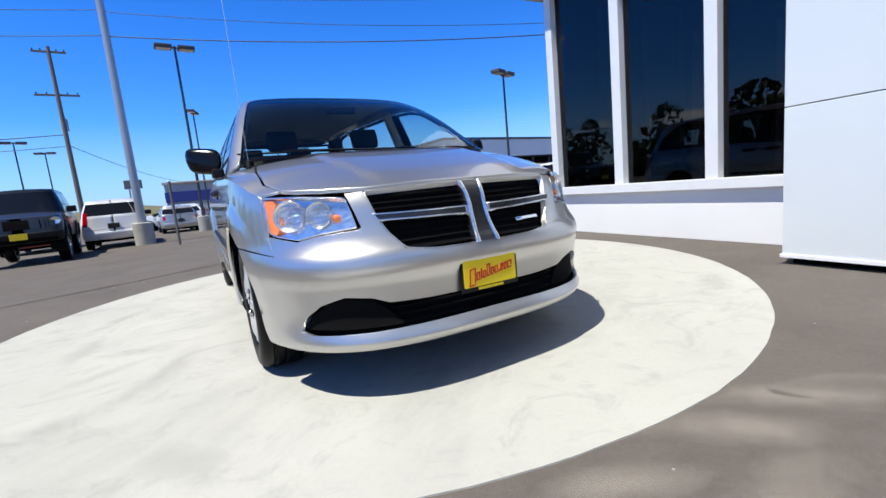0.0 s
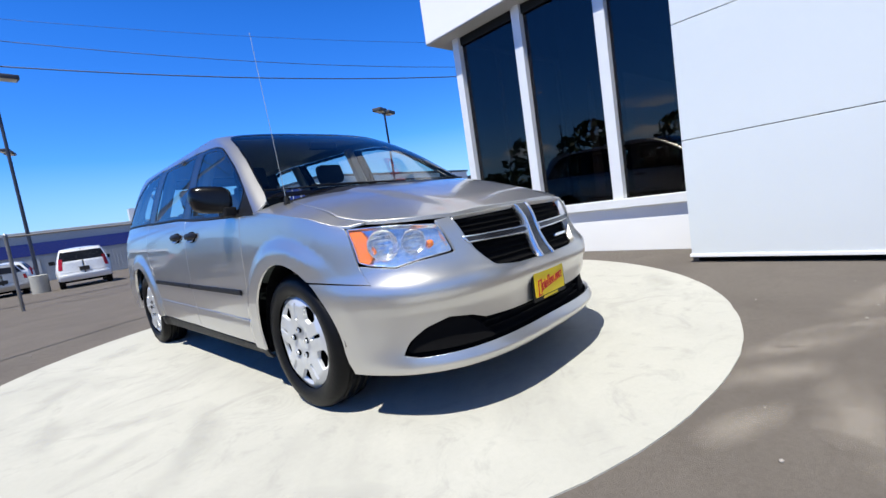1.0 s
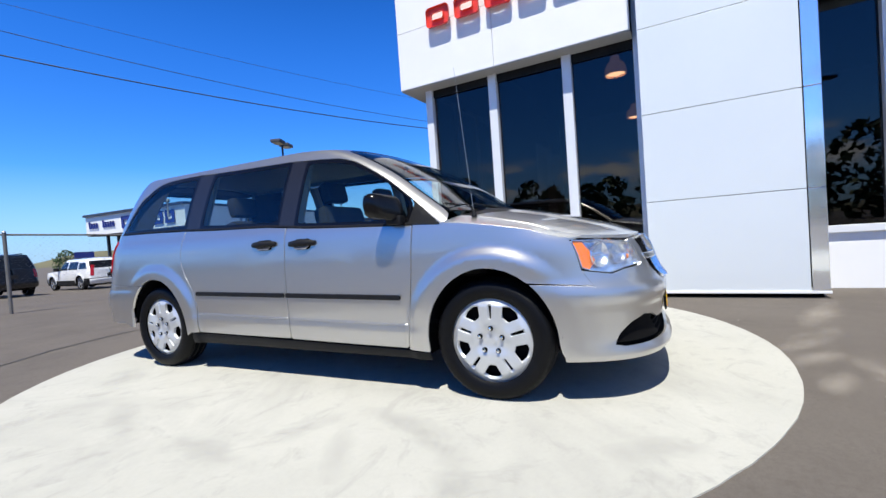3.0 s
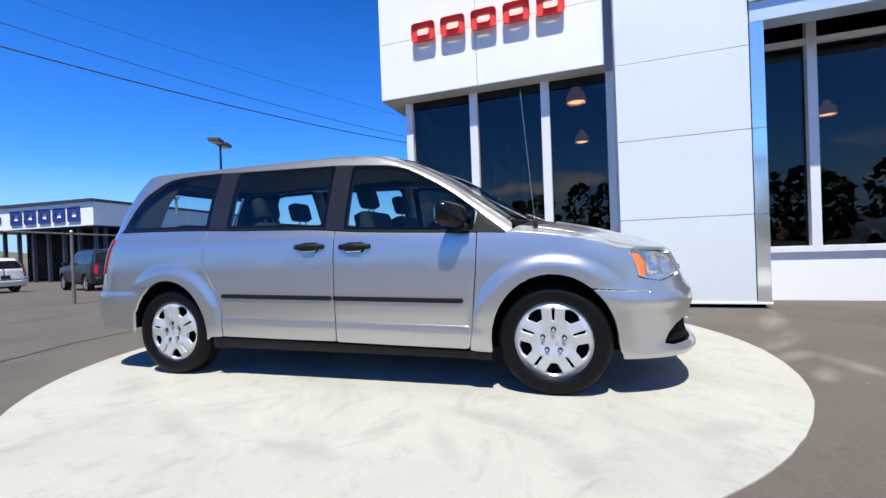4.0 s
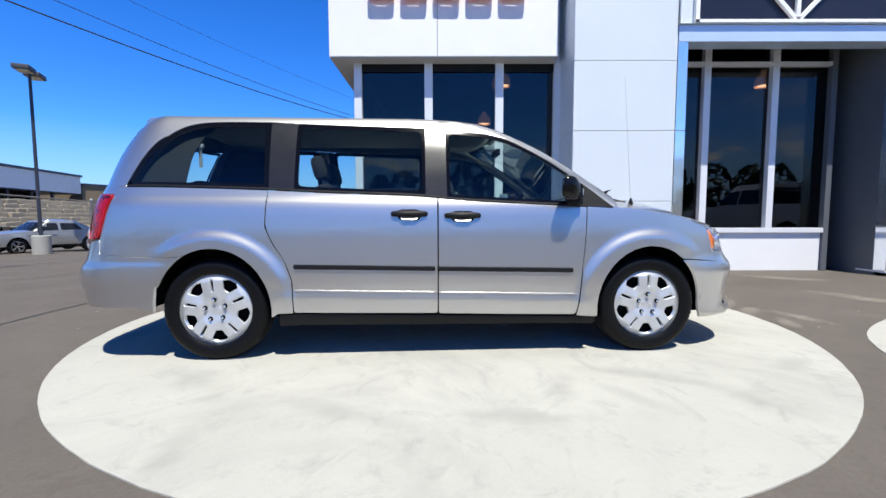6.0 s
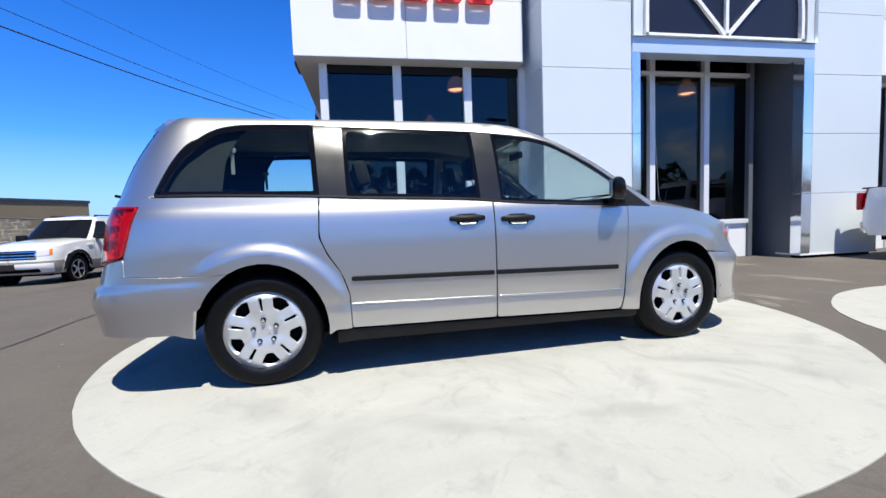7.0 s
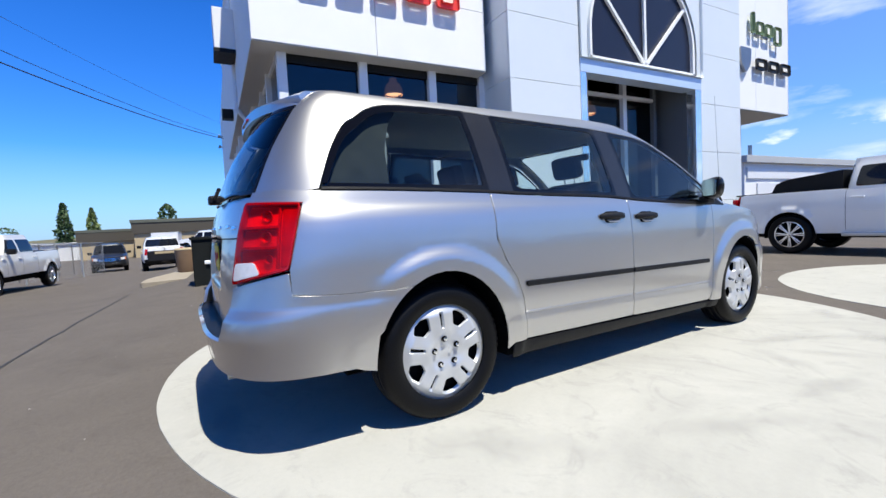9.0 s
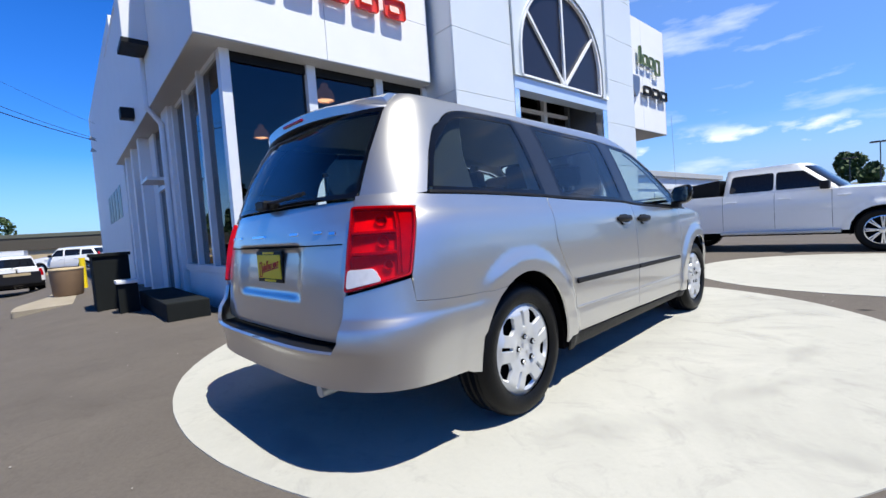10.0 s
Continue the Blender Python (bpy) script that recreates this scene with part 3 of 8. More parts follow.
def upper(s, w):
    """The glazed upper body, with the same kind of unrolled length."""
    side = -1
    if s < -3.15:
        s, side = -6.3 - s, 1
    if s < -1.9:
        s = -1.9 + (s + 1.9) * 0.96
    u0 = float(PILLAR(w))
    u, v = plan(s, G_UP(w), u0 + BULGE, BACK(w), u0, -1.9, 2.6, 3.2)
    return np.array((u, side * v, w))


def screen(a, w):
    """The windscreen: a runs from -1 at the right-hand pillar to 1 at the left."""
    u0 = float(PILLAR(w))
    u, v = plan(u0 + (1 - abs(a)) * FRONT_S, G_UP(w), u0 + BULGE, 0, u0, -9, 2.6, 3.0)
    return np.array((u, math.copysign(v, a), w))

SHOULDER = curve([(1.1, 1.082), (1.27, 1.072), (1.5, 1.045), (1.8, 0.99), (1.97, 0.935), (2.15, 0.918), (2.40, 0.912)])
BONNET = curve([(1.0, 1.24), (1.2, 1.205), (1.37, 1.178), (1.57, 1.137), (1.83, 1.08), (2.05, 1.02), (2.2, 0.974), (2.3, 0.94), (2.36, 0.914)])
_edge = [low(s, float(SHOULDER(low(s, 1.0)[0]))) for s in np.linspace(1.0, 2.79, 60)]
EDGE_V = curve([(p[0], -p[1]) for p in _edge])


def roof_height(u):
    """The height of the roof's rim, falling towards the windscreen."""
    return 1.735 - 0.042 * float(step(-0.15, 0.42, u))


def rim_of(surf, x):
    """The point of a surface where it meets the roof."""
    w = 1.735
    for _ in range(12):
        w = 0.5 * w + 0.5 * roof_height(surf(x, w)[0])
    return x, w


def s_up(u, w):
    """The unrolled length at which the upper body is u forward."""
    d = max(u - float(PILLAR(w)), 0.0)
    return u if d == 0 else u - d + math.asin(min(d / BULGE, 1.0) ** 1.3) * 2 / math.pi * FRONT_S


_rim = [upper(*rim_of(upper, s)) for s in np.linspace(-3.14, 1.32, 140)]
ROOF_V = curve(sorted((p[0], -p[1]) for i, p in enumerate(_rim) if i == 0 or p[0] > _rim[i - 1][0] + 1e-5))
ROOF_FRONT = float(screen(*rim_of(screen, 0.0))[0])
BELT = curve([(-2.6, 1.215), (-2.02, 1.212), (-1.14, 1.19), (-0.97, 1.18), (-0.086, 1.146), (0.06, 1.128), (1.256, 1.064), (1.6, 1.04)])


def bonnet(u, v):
    """The top of the bonnet and wings as a height over the plan."""
    e, h = float(SHOULDER(u)), float(BONNET(u))
    k = min(abs(v) / max(float(EDGE_V(u)), 0.02), 1.0)
    ridge = 0.44 + 0.12 * (2.36 - u)
    lift = 0.013 * float((1 - step(ridge - 0.07, ridge, abs(v))) * (1 - step(2.15, 2.33, u)))
    return np.array((u, v, e + (h - e) * (1 - k ** 3.2) + lift))


def roof(u, v):
    k = min(abs(v) / max(float(ROOF_V(u)), 0.02), 1.0)
    ends = float(step(-0.45, 0.35, -u) * step(-2.13, -1.70, u))
    return np.array((u, v, roof_height(u) + 0.045 * ends * (1 - k ** 2.3)))


def s_of(u, w):
    """The unrolled length at which the lower body is u forward, on the right-hand side."""
    a, b = (-3.1, -1.0) if u < 0 else (1.0, 2.8)
    for _ in range(30):
        m = (a + b) / 2
        if low(m, w)[0] < u:
            a = m
        else:
            b = m
    return (a + b) / 2


def arch(axle, a0, a1, grow=0.0, n=14):
    """Points on a wheel arch from the angle a0 to a1, in degrees from the front."""
    out = []
    for k in range(n + 1):
        a = radians(a0 + (a1 - a0) * k / n)
        u, w = axle + (0.392 + grow) * math.cos(a), HUB + (0.435 + grow) * math.sin(a)
        out.append((s_of(u, w), w))
    return out


def belt_line(a, b, n=6, drop=0.006):
    return [(a + (b - a) * k / n, float(BELT(a + (b - a) * k / n)) - drop) for k in range(n + 1)]


van = thing("minivan", "silver minivan with steel wheel covers parked on the round concrete pad", "minivan",
            at=Matrix.Translation((0.958, 4.184, 0)) @ Matrix.Rotation(math.atan2(-0.9981, 0.0617), 4, "Z"))


def halves(*args, **kw):
    """The right-hand panel and the left-hand one."""
    a = sheet(*args, **kw)
    b = sheet(*args, mirror=True, **kw)
    return a, b


# side panels
door_bottom = [(0.995, 0.292), (0.5, 0.302), (0.003, 0.315)]
halves("front_door", low, rounded(belt_line(0.003, 1.067) + [(1.051, 0.80), (1.015, 0.42)] + door_bottom, [0.01] * 7 + [0.0, 0.08, 0.03, 0.0, 0.02]), SILVER, van, res=0.022)
halves("sliding_door", low, rounded(belt_line(-1.172, -0.003) + [(-0.003, 0.318), (-0.5, 0.325), (-1.0, 0.335), (-1.008, 0.56), (-1.055, 0.70), (-1.13, 0.81), (-1.182, 0.93)], [0.0] * 7 + [0.02, 0, 0.02, 0.03, 0.05, 0.06, 0.05]), SILVER, van, res=0.022)
wing_top = [(s_of(u, float(SHOULDER(u))), float(SHOULDER(u))) for u in np.linspace(1.97, 1.28, 14)]
halves("front_wing", low, [(1.0, 0.288), (1.145, 0.278)] + arch(AXLE, 188, 52) + [(1.965, 0.662), (1.935, 0.752), (1.925, 0.918)] + wing_top + [(1.26, 1.07), (1.073, 1.083), (1.056, 0.80), (1.020, 0.42)], SILVER, van, res=0.022, gap=0.0005, roll=0.0016)
edge_pts = [(u, -float(EDGE_V(u))) for u in np.linspace(1.28, 2.02, 16)]
halves("wing_top", bonnet, edge_pts + [(2.06, -0.795), (1.9, -0.842), (1.65, -0.835), (1.42, -0.806), (1.34, -0.82)], SILVER, van, gap=0.0, roll=0.002)
halves("rear_quarter_panel", low, [(-1.178, 1.186)] + belt_line(-1.2, -2.05) + [(-2.3, 1.218), (-2.552, 1.215), (-2.552, 1.168), (-2.16, 1.155), (-2.215, 0.858), (-2.187, 0.752), (-1.83, 0.727)] + arch(-AXLE, 118, -6) + [(-1.10, 0.335), (-1.004, 0.335), (-1.013, 0.56), (-1.06, 0.70), (-1.136, 0.81), (-1.187, 0.93)], SILVER, van, res=0.022, gap=0.0005, roll=0.0016, lift=-0.0006)
halves("sill", low, [(-1.10, 0.325), (1.14, 0.270), (1.14, 0.21), (-1.10, 0.235)], BLACK_PLASTIC, van, lift=-0.012, gap=0)

# front end
intake = [(2.05, 0.333), (2.11, 0.395), (2.20, 0.445), (2.32, 0.474), (2.44, 0.458), (2.51, 0.430), (2.65, 0.422)]
intake = intake + [(2.8, 0.42)] + [(5.6 - s, w) for s, w in intake[::-1]] + [(3.48, 0.318), (3.2, 0.318), (2.8, 0.324), (2.4, 0.318), (2.12, 0.318)]
half_top = [(1.965, 0.660), (1.94, 0.745), (1.995, 0.736), (2.115, 0.717), (2.225, 0.735), (2.395, 0.746), (2.415, 0.755), (2.378, 0.886), (2.375, 0.900), (2.448, 0.905), (2.478, 0.797), (2.515, 0.72), (2.575, 0.652), (2.68, 0.634), (2.8, 0.63)]
front_arch = arch(AXLE, 50, 0)
half = [(s_of(1.955, 0.248), 0.248), (s_of(1.940, 0.30), 0.30)] + front_arch[::-1] + half_top
outline = half + [(5.6 - s, w) for s, w in half[-2::-1]] + [(3.6, 0.245), (3.2, 0.240), (2.8, 0.238), (2.4, 0.240), (2.0, 0.245)]
sheet("front_bumper", low, outline, SILVER, van, holes=[intake], res=0.022, thick=0.02, gap=0.0003, roll=0.0012)
sheet("lower_intake", low, inset(intake, -0.01), LINER, van, lift=-0.055, thick=0, gap=0, roll=0)
for k in (0, 1):
    pocket = rounded([(2.06, 0.338), (2.12, 0.395), (2.21, 0.44), (2.32, 0.466), (2.43, 0.45), (2.50, 0.40), (2.56, 0.335)], 0.02)
    sheet("fog_lamp_bezel", low, pocket, LINER, van, lift=-0.022, thick=0.03, mirror=bool(k))
for k in range(3):
    w = 0.345 + 0.026 * k
    sheet("intake_slat", low, [(2.52, w - 0.004), (3.08, w - 0.004), (3.08, w + 0.004), (2.52, w + 0.004)], LINER, van, lift=-0.032, thick=0.02, gap=0, roll=0.001, res=0.06)
sheet("chin_spoiler", low, [(1.95, 0.243), (3.65, 0.243), (3.65, 0.205), (1.95, 0.205)], BLACK_PLASTIC, van, lift=-0.03, gap=0)

# bonnet
nose_edge = [(2.337, -0.10), (2.33, -0.22), (2.312, -0.40), (2.298, -0.478), (2.262, -0.56), (2.20, -0.66), (2.12, -0.745), (2.055, -0.79), (1.9, -0.836), (1.65, -0.829), (1.425, -0.80), (1.475, -0.70), (1.555, -0.52), (1.625, -0.30), (1.65, -0.12)]
sheet("bonnet", bonnet, nose_edge + [(u, -v) for u, v in nose_edge[::-1]], SILVER, van, res=0.035, gap=0.004, roll=0.005, thick=0.02)
cowl = [(1.72, -0.3), (1.60, -0.6), (1.50, -0.80), (1.30, -0.83), (1.38, -0.6), (1.45, -0.3)]
sheet("cowl", bonnet, cowl + [(u, -v) for u, v in cowl[::-1]], BLACK_PLASTIC, van, lift=-0.012, thick=0)

# grille
opening = [(2.448, 0.905), (2.478, 0.797), (2.515, 0.72), (2.575, 0.652), (2.68, 0.634), (2.8, 0.63)]
opening = opening + [(5.6 - s, w) for s, w in opening[-2::-1]] + [(2.8, 0.915)]
grille = sheet("grille", low, inset(opening, -0.01), LINER, van, "black mesh grille", lift=-0.045, thick=0, gap=0, roll=0)
for k in range(9):
    w = 0.665 + 0.028 * k
    x = 2.47 + 0.10 * max(0, (0.76 - w) / 0.11)
    sheet("mesh_bar", low, [(x, w - 0.004), (5.6 - x, w - 0.004), (5.6 - x, w + 0.004), (x, w + 0.004)], LINER, grille, lift=-0.03, thick=0.012, gap=0, roll=0.001, res=0.08)
rim = sheet("grille_surround", low, rounded(opening, 0.02), SILVER, van, "silver grille surround", holes=[rounded(inset(opening, 0.005), 0.02)], lift=0.001, thick=0.03, gap=0, roll=0.004, res=0.03)
for k in (0, 1):
    pts = [(2.462, 0.806), (2.784, 0.796), (2.784, 0.760), (2.485, 0.772)]
    bar = sheet("crossbar", low, pts, SATIN_CHROME, van, lift=0.008, thick=0.03, gap=0, roll=0.003, res=0.03, mirror=bool(k))
    sheet("crossbar_inlay", low, inset(pts, 0.006), GLOSS_BLACK, bar, lift=0.0095, thick=0.002, gap=0, roll=0.0005, res=0.05, mirror=bool(k))
    side = 1 if k else -1
    rv, rf = [], []
    for i, w in enumerate(np.linspace(0.632, 0.912, 15)):
        u = float(NOSE(w))
        flare = 0.014 * min(1.0, abs(w - 0.783) / 0.13) ** 1.6
        rv += [(u - 0.03, side * (0.050 + flare), w), (u + 0.008, side * (0.049 + flare), w), (u + 0.014, side * (0.045 + flare), w), (u + 0.014, side * (0.034 + flare * 0.8), w), (u + 0.008, side * (0.030 + flare * 0.8), w), (u - 0.03, side * (0.029 + flare * 0.8), w)]
        if i:
            rf += [(6 * i - 6 + j, 6 * i - 5 + j, 6 * i + 1 + j, 6 * i + j) for j in range(5)]
    mesh_object("upright", rv, rf, SATIN_CHROME, van, "chrome upright of the grille", smooth=True)
core_v, core_f = [], []
for i, w in enumerate(np.linspace(0.636, 0.908, 15)):
    u, wide = float(NOSE(w)) + 0.007, 0.030 + 0.010 * min(1.0, abs(w - 0.783) / 0.13) ** 1.6
    core_v += [(u - 0.035, -wide, w), (u, -wide, w), (u, wide, w), (u - 0.035, wide, w)]
    if i:
        core_f += [(4 * i - 4 + j, 4 * i - 3 + j, 4 * i + 1 + j, 4 * i + j) for j in range(3)]
mesh_object("upright_inlay", core_v, core_f, GLOSS_BLACK, van, "gloss black centre of the grille cross")
sheet("grille_badge", low, [(2.91, 0.716), (3.02, 0.716), (3.02, 0.703), (2.91, 0.703)], CHROME, van, lift=-0.012, thick=0.01, gap=0, roll=0.001)

# headlamps
lamp_shape = rounded([(1.93, 0.918), (1.942, 0.760), (1.995, 0.742), (2.115, 0.723), (2.225, 0.741), (2.40, 0.756), (2.37, 0.887), (2.16, 0.909)], 0.012)
for k in (0, 1):
    m = bool(k)
    sg = 1 if m else -1
    lamp = sheet("headlamp", low, lamp_shape, FACET, van, "headlamp with clear lens and bright reflectors", lift=-0.036, thick=0, gap=0.002, roll=0, mirror=m)
    sheet("amber_marker", low, rounded([(1.937, 0.908), (1.948, 0.765), (1.992, 0.748), (2.045, 0.80), (2.002, 0.907)], 0.01), AMBER, lamp, "amber side marker", lift=-0.012, thick=0.03, mirror=m)
    sheet("lamp_bezel", low, lamp_shape, FACET, lamp, "bright edge of the lamp", lift=-0.003, thick=0.034, gap=0.001, roll=0.001, res=0.03, holes=[inset(lamp_shape, 0.007)], mirror=m)
    sheet("lens", low, lamp_shape, LENS, lamp, lift=0.0, thick=0.0, gap=0.001, roll=0.0, mirror=m)
    for s, w, r in ((2.085, 0.826, 0.064), (2.235, 0.822, 0.052)):
        p = low(s, w)
        d = Vector((0.80, 0.58 * sg, 0.06)).normalized()
        at = Matrix.Translation(Vector((p[0], -p[1] * sg, p[2])) - d * 0.046) @ d.to_track_quat("Z", "Y").to_matrix().to_4x4()
        bowl = add_turned(bmesh.new(), [(r * q, 0.036 * q * q) for q in (0.10, 0.3, 0.5, 0.7, 0.85, 1.0)] + [(r * 1.06, 0.038), (r * 1.10, 0.030)], 18, at)
        part("reflector", bowl, FACET, lamp, "bright faceted bowl reflector")
        flutes = bmesh.new()
        for q in (-0.66, -0.33, 0.0, 0.33, 0.66):
            high = r * math.sqrt(1 - q * q) * 0.86
            add_box(flutes, (-high, q * r - 0.0025, 0.012 + 0.02 * q * q), (high, q * r + 0.0025, 0.022 + 0.016 * q * q), 0.001, at)
        part("flutes", flutes, FACET, lamp, "upright flutes of the reflector")
        part("bezel_ring", add_turned(bmesh.new(), [(r * 1.02, 0.037), (r * 1.035, 0.041), (r * 1.06, 0.040), (r * 1.07, 0.034)], 32, at), FACET, lamp, "bright ring round the reflector", True)
        bulb = bmesh.new()
        bmesh.ops.create_uvsphere(bulb, u_segments=14, v_segments=9, radius=r * 0.13, matrix=at @ Matrix.Translation((0, 0, 0.03)))
        part("bulb", bulb, CHROME, lamp, smooth=True)
    p = low(2.33, 0.80)
    bulb = bmesh.new()
    bmesh.ops.create_uvsphere(bulb, u_segments=14, v_segments=9, radius=0.017, matrix=Matrix.Translation((p[0] - 0.032, -p[1] * sg, p[2])))
    part("turn_bulb", bulb, AMBER, lamp, "amber bulb", True)

# rear end
tail_half = [(-2.187, 0.750), (-2.222, 0.848), (-2.346, 0.832), (-2.50, 0.81), (-2.640, 0.788), (-2.662, 0.60), (-2.70, 0.556), (-3.1, 0.550)]
rear_half = [(-1.93, 0.385)] + arch(-AXLE, 180, 119, n=8) + [(-1.83, 0.725)] + tail_half
outline = rear_half + [(-6.2 - s, w) for s, w in rear_half[-2::-1]] + [(-3.6, 0.392), (-3.1, 0.388), (-2.6, 0.392)]
sheet("rear_bumper", low, outline, SILVER, van, thick=0.02, res=0.022, gap=0.0003, roll=0.0012)
shelf_v, shelf_f = [], []
for k, s in enumerate(np.linspace(-2.70, -3.50, 25)):
    shelf_v += [tuple(low(s, 0.550) + (0.004, 0, 0)), tuple(gate(s, 0.554) + (0.03, 0, 0.004))]
    if k:
        shelf_f.append((2 * k - 2, 2 * k - 1, 2 * k + 1, 2 * k))
mesh_object("bumper_step", shelf_v, shelf_f, BLACK_PLASTIC, van, "black step on the bumper")
gate_half = [(-2.572, 1.20), (-2.575, 1.16), (-2.652, 0.80), (-2.668, 0.575)]
tailgate = sheet("tailgate", gate, gate_half + [(-6.2 - s, w) for s, w in gate_half[::-1]], SILVER, van, gap=0.004, res=0.03)
sheet("handle_gap", gate, [(-2.66, 1.010), (-3.54, 1.010), (-3.54, 1.004), (-2.66, 1.004)], LINER, tailgate, "dark gap under the handle", lift=0.003, thick=0.004, gap=0, roll=0.0005)
for k in range(5):
    s = -2.79 - 0.155 * k
    sheet("badge_bar", gate, rounded([(s, 1.072), (s - 0.05, 1.072), (s - 0.05, 1.058), (s, 1.058)], 0.004), CHROME, tailgate, lift=0.006, thick=0.006, gap=0, roll=0.001)
sheet("badge_bar", gate, rounded([(-2.70, 1.065), (-2.74, 1.065), (-2.74, 1.05), (-2.70, 1.05)], 0.004), CHROME, tailgate, lift=0.006, thick=0.006, gap=0, roll=0.001)
tail_shape = rounded([(-2.168, 1.152), (-2.222, 0.861), (-2.346, 0.844), (-2.50, 0.822), (-2.632, 0.800), (-2.562, 1.164)], [0.02, 0.02, 0.06, 0.05, 0.02, 0.02])
for k in (0, 1):
    m = bool(k)
    lamp = sheet("tail_lamp", low, tail_shape, LAMP_BACK, van, "red tail lamp with a clear reversing lens", lift=-0.021, thick=0.004, gap=0.001, roll=0.001, res=0.03, mirror=m)
    for s0, s1, w0, w1 in ((-2.30, -2.57, 1.045, 1.058), (-2.30, -2.58, 0.955, 0.968), (-2.288, -2.302, 0.87, 1.14)):
        sheet("lamp_divider", low, [(s0, w1), (s0, w0), (s1, w0), (s1, w1)], RED_LENS, lamp, lift=-0.002, thick=0.018, gap=0, roll=0.002, mirror=m)
    sheet("side_reflector", low, rounded([(-2.19, 1.13), (-2.235, 0.88), (-2.275, 0.874), (-2.275, 1.135)], 0.01), RED_LENS, lamp, lift=-0.006, thick=0.012, gap=0, roll=0.002, mirror=m)
    for s, w, r in ((-2.39, 1.10, 0.026), (-2.385, 1.008, 0.026), (-2.36, 0.912, 0.020)):
        p = low(s, w)
        back = Vector((-math.cos(0.75 if s > -2.45 else 0.3), (1 if m else -1) * math.sin(0.75 if s > -2.45 else 0.3), 0.1)).normalized()
        at = Matrix.Translation(Vector((p[0], -p[1] * (1 if m else -1), p[2])) - back * 0.030) @ back.to_track_quat("Z", "Y").to_matrix().to_4x4()
        part("reflector", add_turned(bmesh.new(), [(r * q, 0.022 * q * q) for q in (0.0, 0.3, 0.6, 0.85, 1.0)] + [(r * 1.05, 0.016)], 20, at), RED_LENS, lamp, "red bowl reflector", True)
    sheet("red_lens", low, tail_shape, RED_GLASS, lamp, lift=0.010, thick=0.0, gap=0.001, roll=0.0, res=0.03, mirror=m)
    sheet("lens_rim", low, tail_shape, RED_LENS, lamp, lift=0.010, thick=0.03, gap=0.001, roll=0.002, res=0.03, holes=[inset(tail_shape, 0.012)], mirror=m)
    sheet("reversing_lens", low, rounded([(-2.395, 0.846), (-2.50, 0.832), (-2.618, 0.815), (-2.602, 0.896), (-2.44, 0.900)], 0.022), PALE_LENS, lamp, "clear reversing lens", lift=0.0115, thick=0.01, gap=0, roll=0.002, mirror=m)

# upper body
frame_top = [rim_of(upper, s) for s in np.linspace(-2.27, 0.67, 22)]
pillar = [(float(PILLAR(w)) + d, w) for d, w in ((0.515, 1.684), (0.388, 1.668), (0.341, 1.640), (0.341, 1.55), (0.341, 1.42), (0.341, 1.30), (0.341, 1.20), (0.335, 1.160))]
pillar += [(s_up(u, w), w) for u, w in ((1.292, 1.125), (1.302, 1.085), (1.262, 1.068))]
window_top = [(s_up(u, w), w) for u, w in ((1.045, 1.245), (0.94, 1.325), (0.83, 1.402), (0.65, 1.508), (0.53, 1.570), (0.365, 1.614))]
window_top += [(0.2, 1.632), (0.07, 1.642), (-0.09, 1.655), (-0.6, 1.668), (-1.02, 1.680), (-1.2, 1.690)]
def flowing(points, n=5):
    """A smooth open line through points."""
    pts = [np.array(p) for p in points]
    out = []
    for i in range(len(pts) - 1):
        p0, p1, p2, p3 = pts[max(i - 1, 0)], pts[i], pts[i + 1], pts[min(i + 2, len(pts) - 1)]
        for k in range(n):
            t = k / n
            out.append(tuple(0.5 * (2 * p1 + (p2 - p0) * t + (2 * p0 - 5 * p1 + 4 * p2 - p3) * t * t + (3 * p1 - p0 - 3 * p2 + p3) * t ** 3)))
    return out + [tuple(pts[-1])]


rear_corner = flowing([(-1.45, 1.690), (-1.66, 1.680), (-1.80, 1.645), (-1.915, 1.56), (-2.00, 1.43), (-2.055, 1.30), (-2.085, 1.216)])
window_top += rear_corner
halves("roof_rail", upper, frame_top + pillar + window_top + [(-2.3, 1.196), (-2.568, 1.192), (-2.472, 1.43), (-2.378, 1.62)], SILVER, van, gap=0.0, roll=0.0008, res=0.04, lift=0.0008)
quarter_glass = [(-2.077, 1.222), (-1.175, 1.20), (-1.20, 1.682)] + [(p + 0.008, w - 0.008) for p, w in rear_corner[:-1]]
slide_glass = [(-0.995, 1.19), (-0.088, 1.155), (-0.088, 1.648), (-0.6, 1.661), (-1.005, 1.672)]
front_glass = [(0.07, 1.136)] + [(s_up(u, w), w) for u, w in ((1.035, 1.084), (1.035, 1.243), (0.93, 1.323), (0.82, 1.398), (0.64, 1.502), (0.52, 1.563), (0.36, 1.606))] + [(0.07, 1.634)]
for name, pts, mat, shade in (("quarter_window", quarter_glass, TINTED, 0.030), ("sliding_door_window", slide_glass, TINTED, 0.024), ("front_door_window", front_glass, DOOR_GLASS, 0.02)):
    for m in (False, True):
        pane = sheet(name, upper, rounded(pts, 0.03) if name != "quarter_window" else pts, mat, van, lift=-0.004, thick=0.0, gap=0.0, roll=0.0, res=0.06, mirror=m)
        sheet("window_seal", upper, rounded(inset(pts, -0.004), 0.03) if name != "quarter_window" else inset(pts, -0.005), BLACK_CERAMIC, pane, "black window surround", holes=[rounded(inset(pts, shade), 0.04) if name != "quarter_window" else inset(pts, shade)], lift=-0.001, thick=0.008, gap=0, roll=0.001, res=0.05, mirror=m)
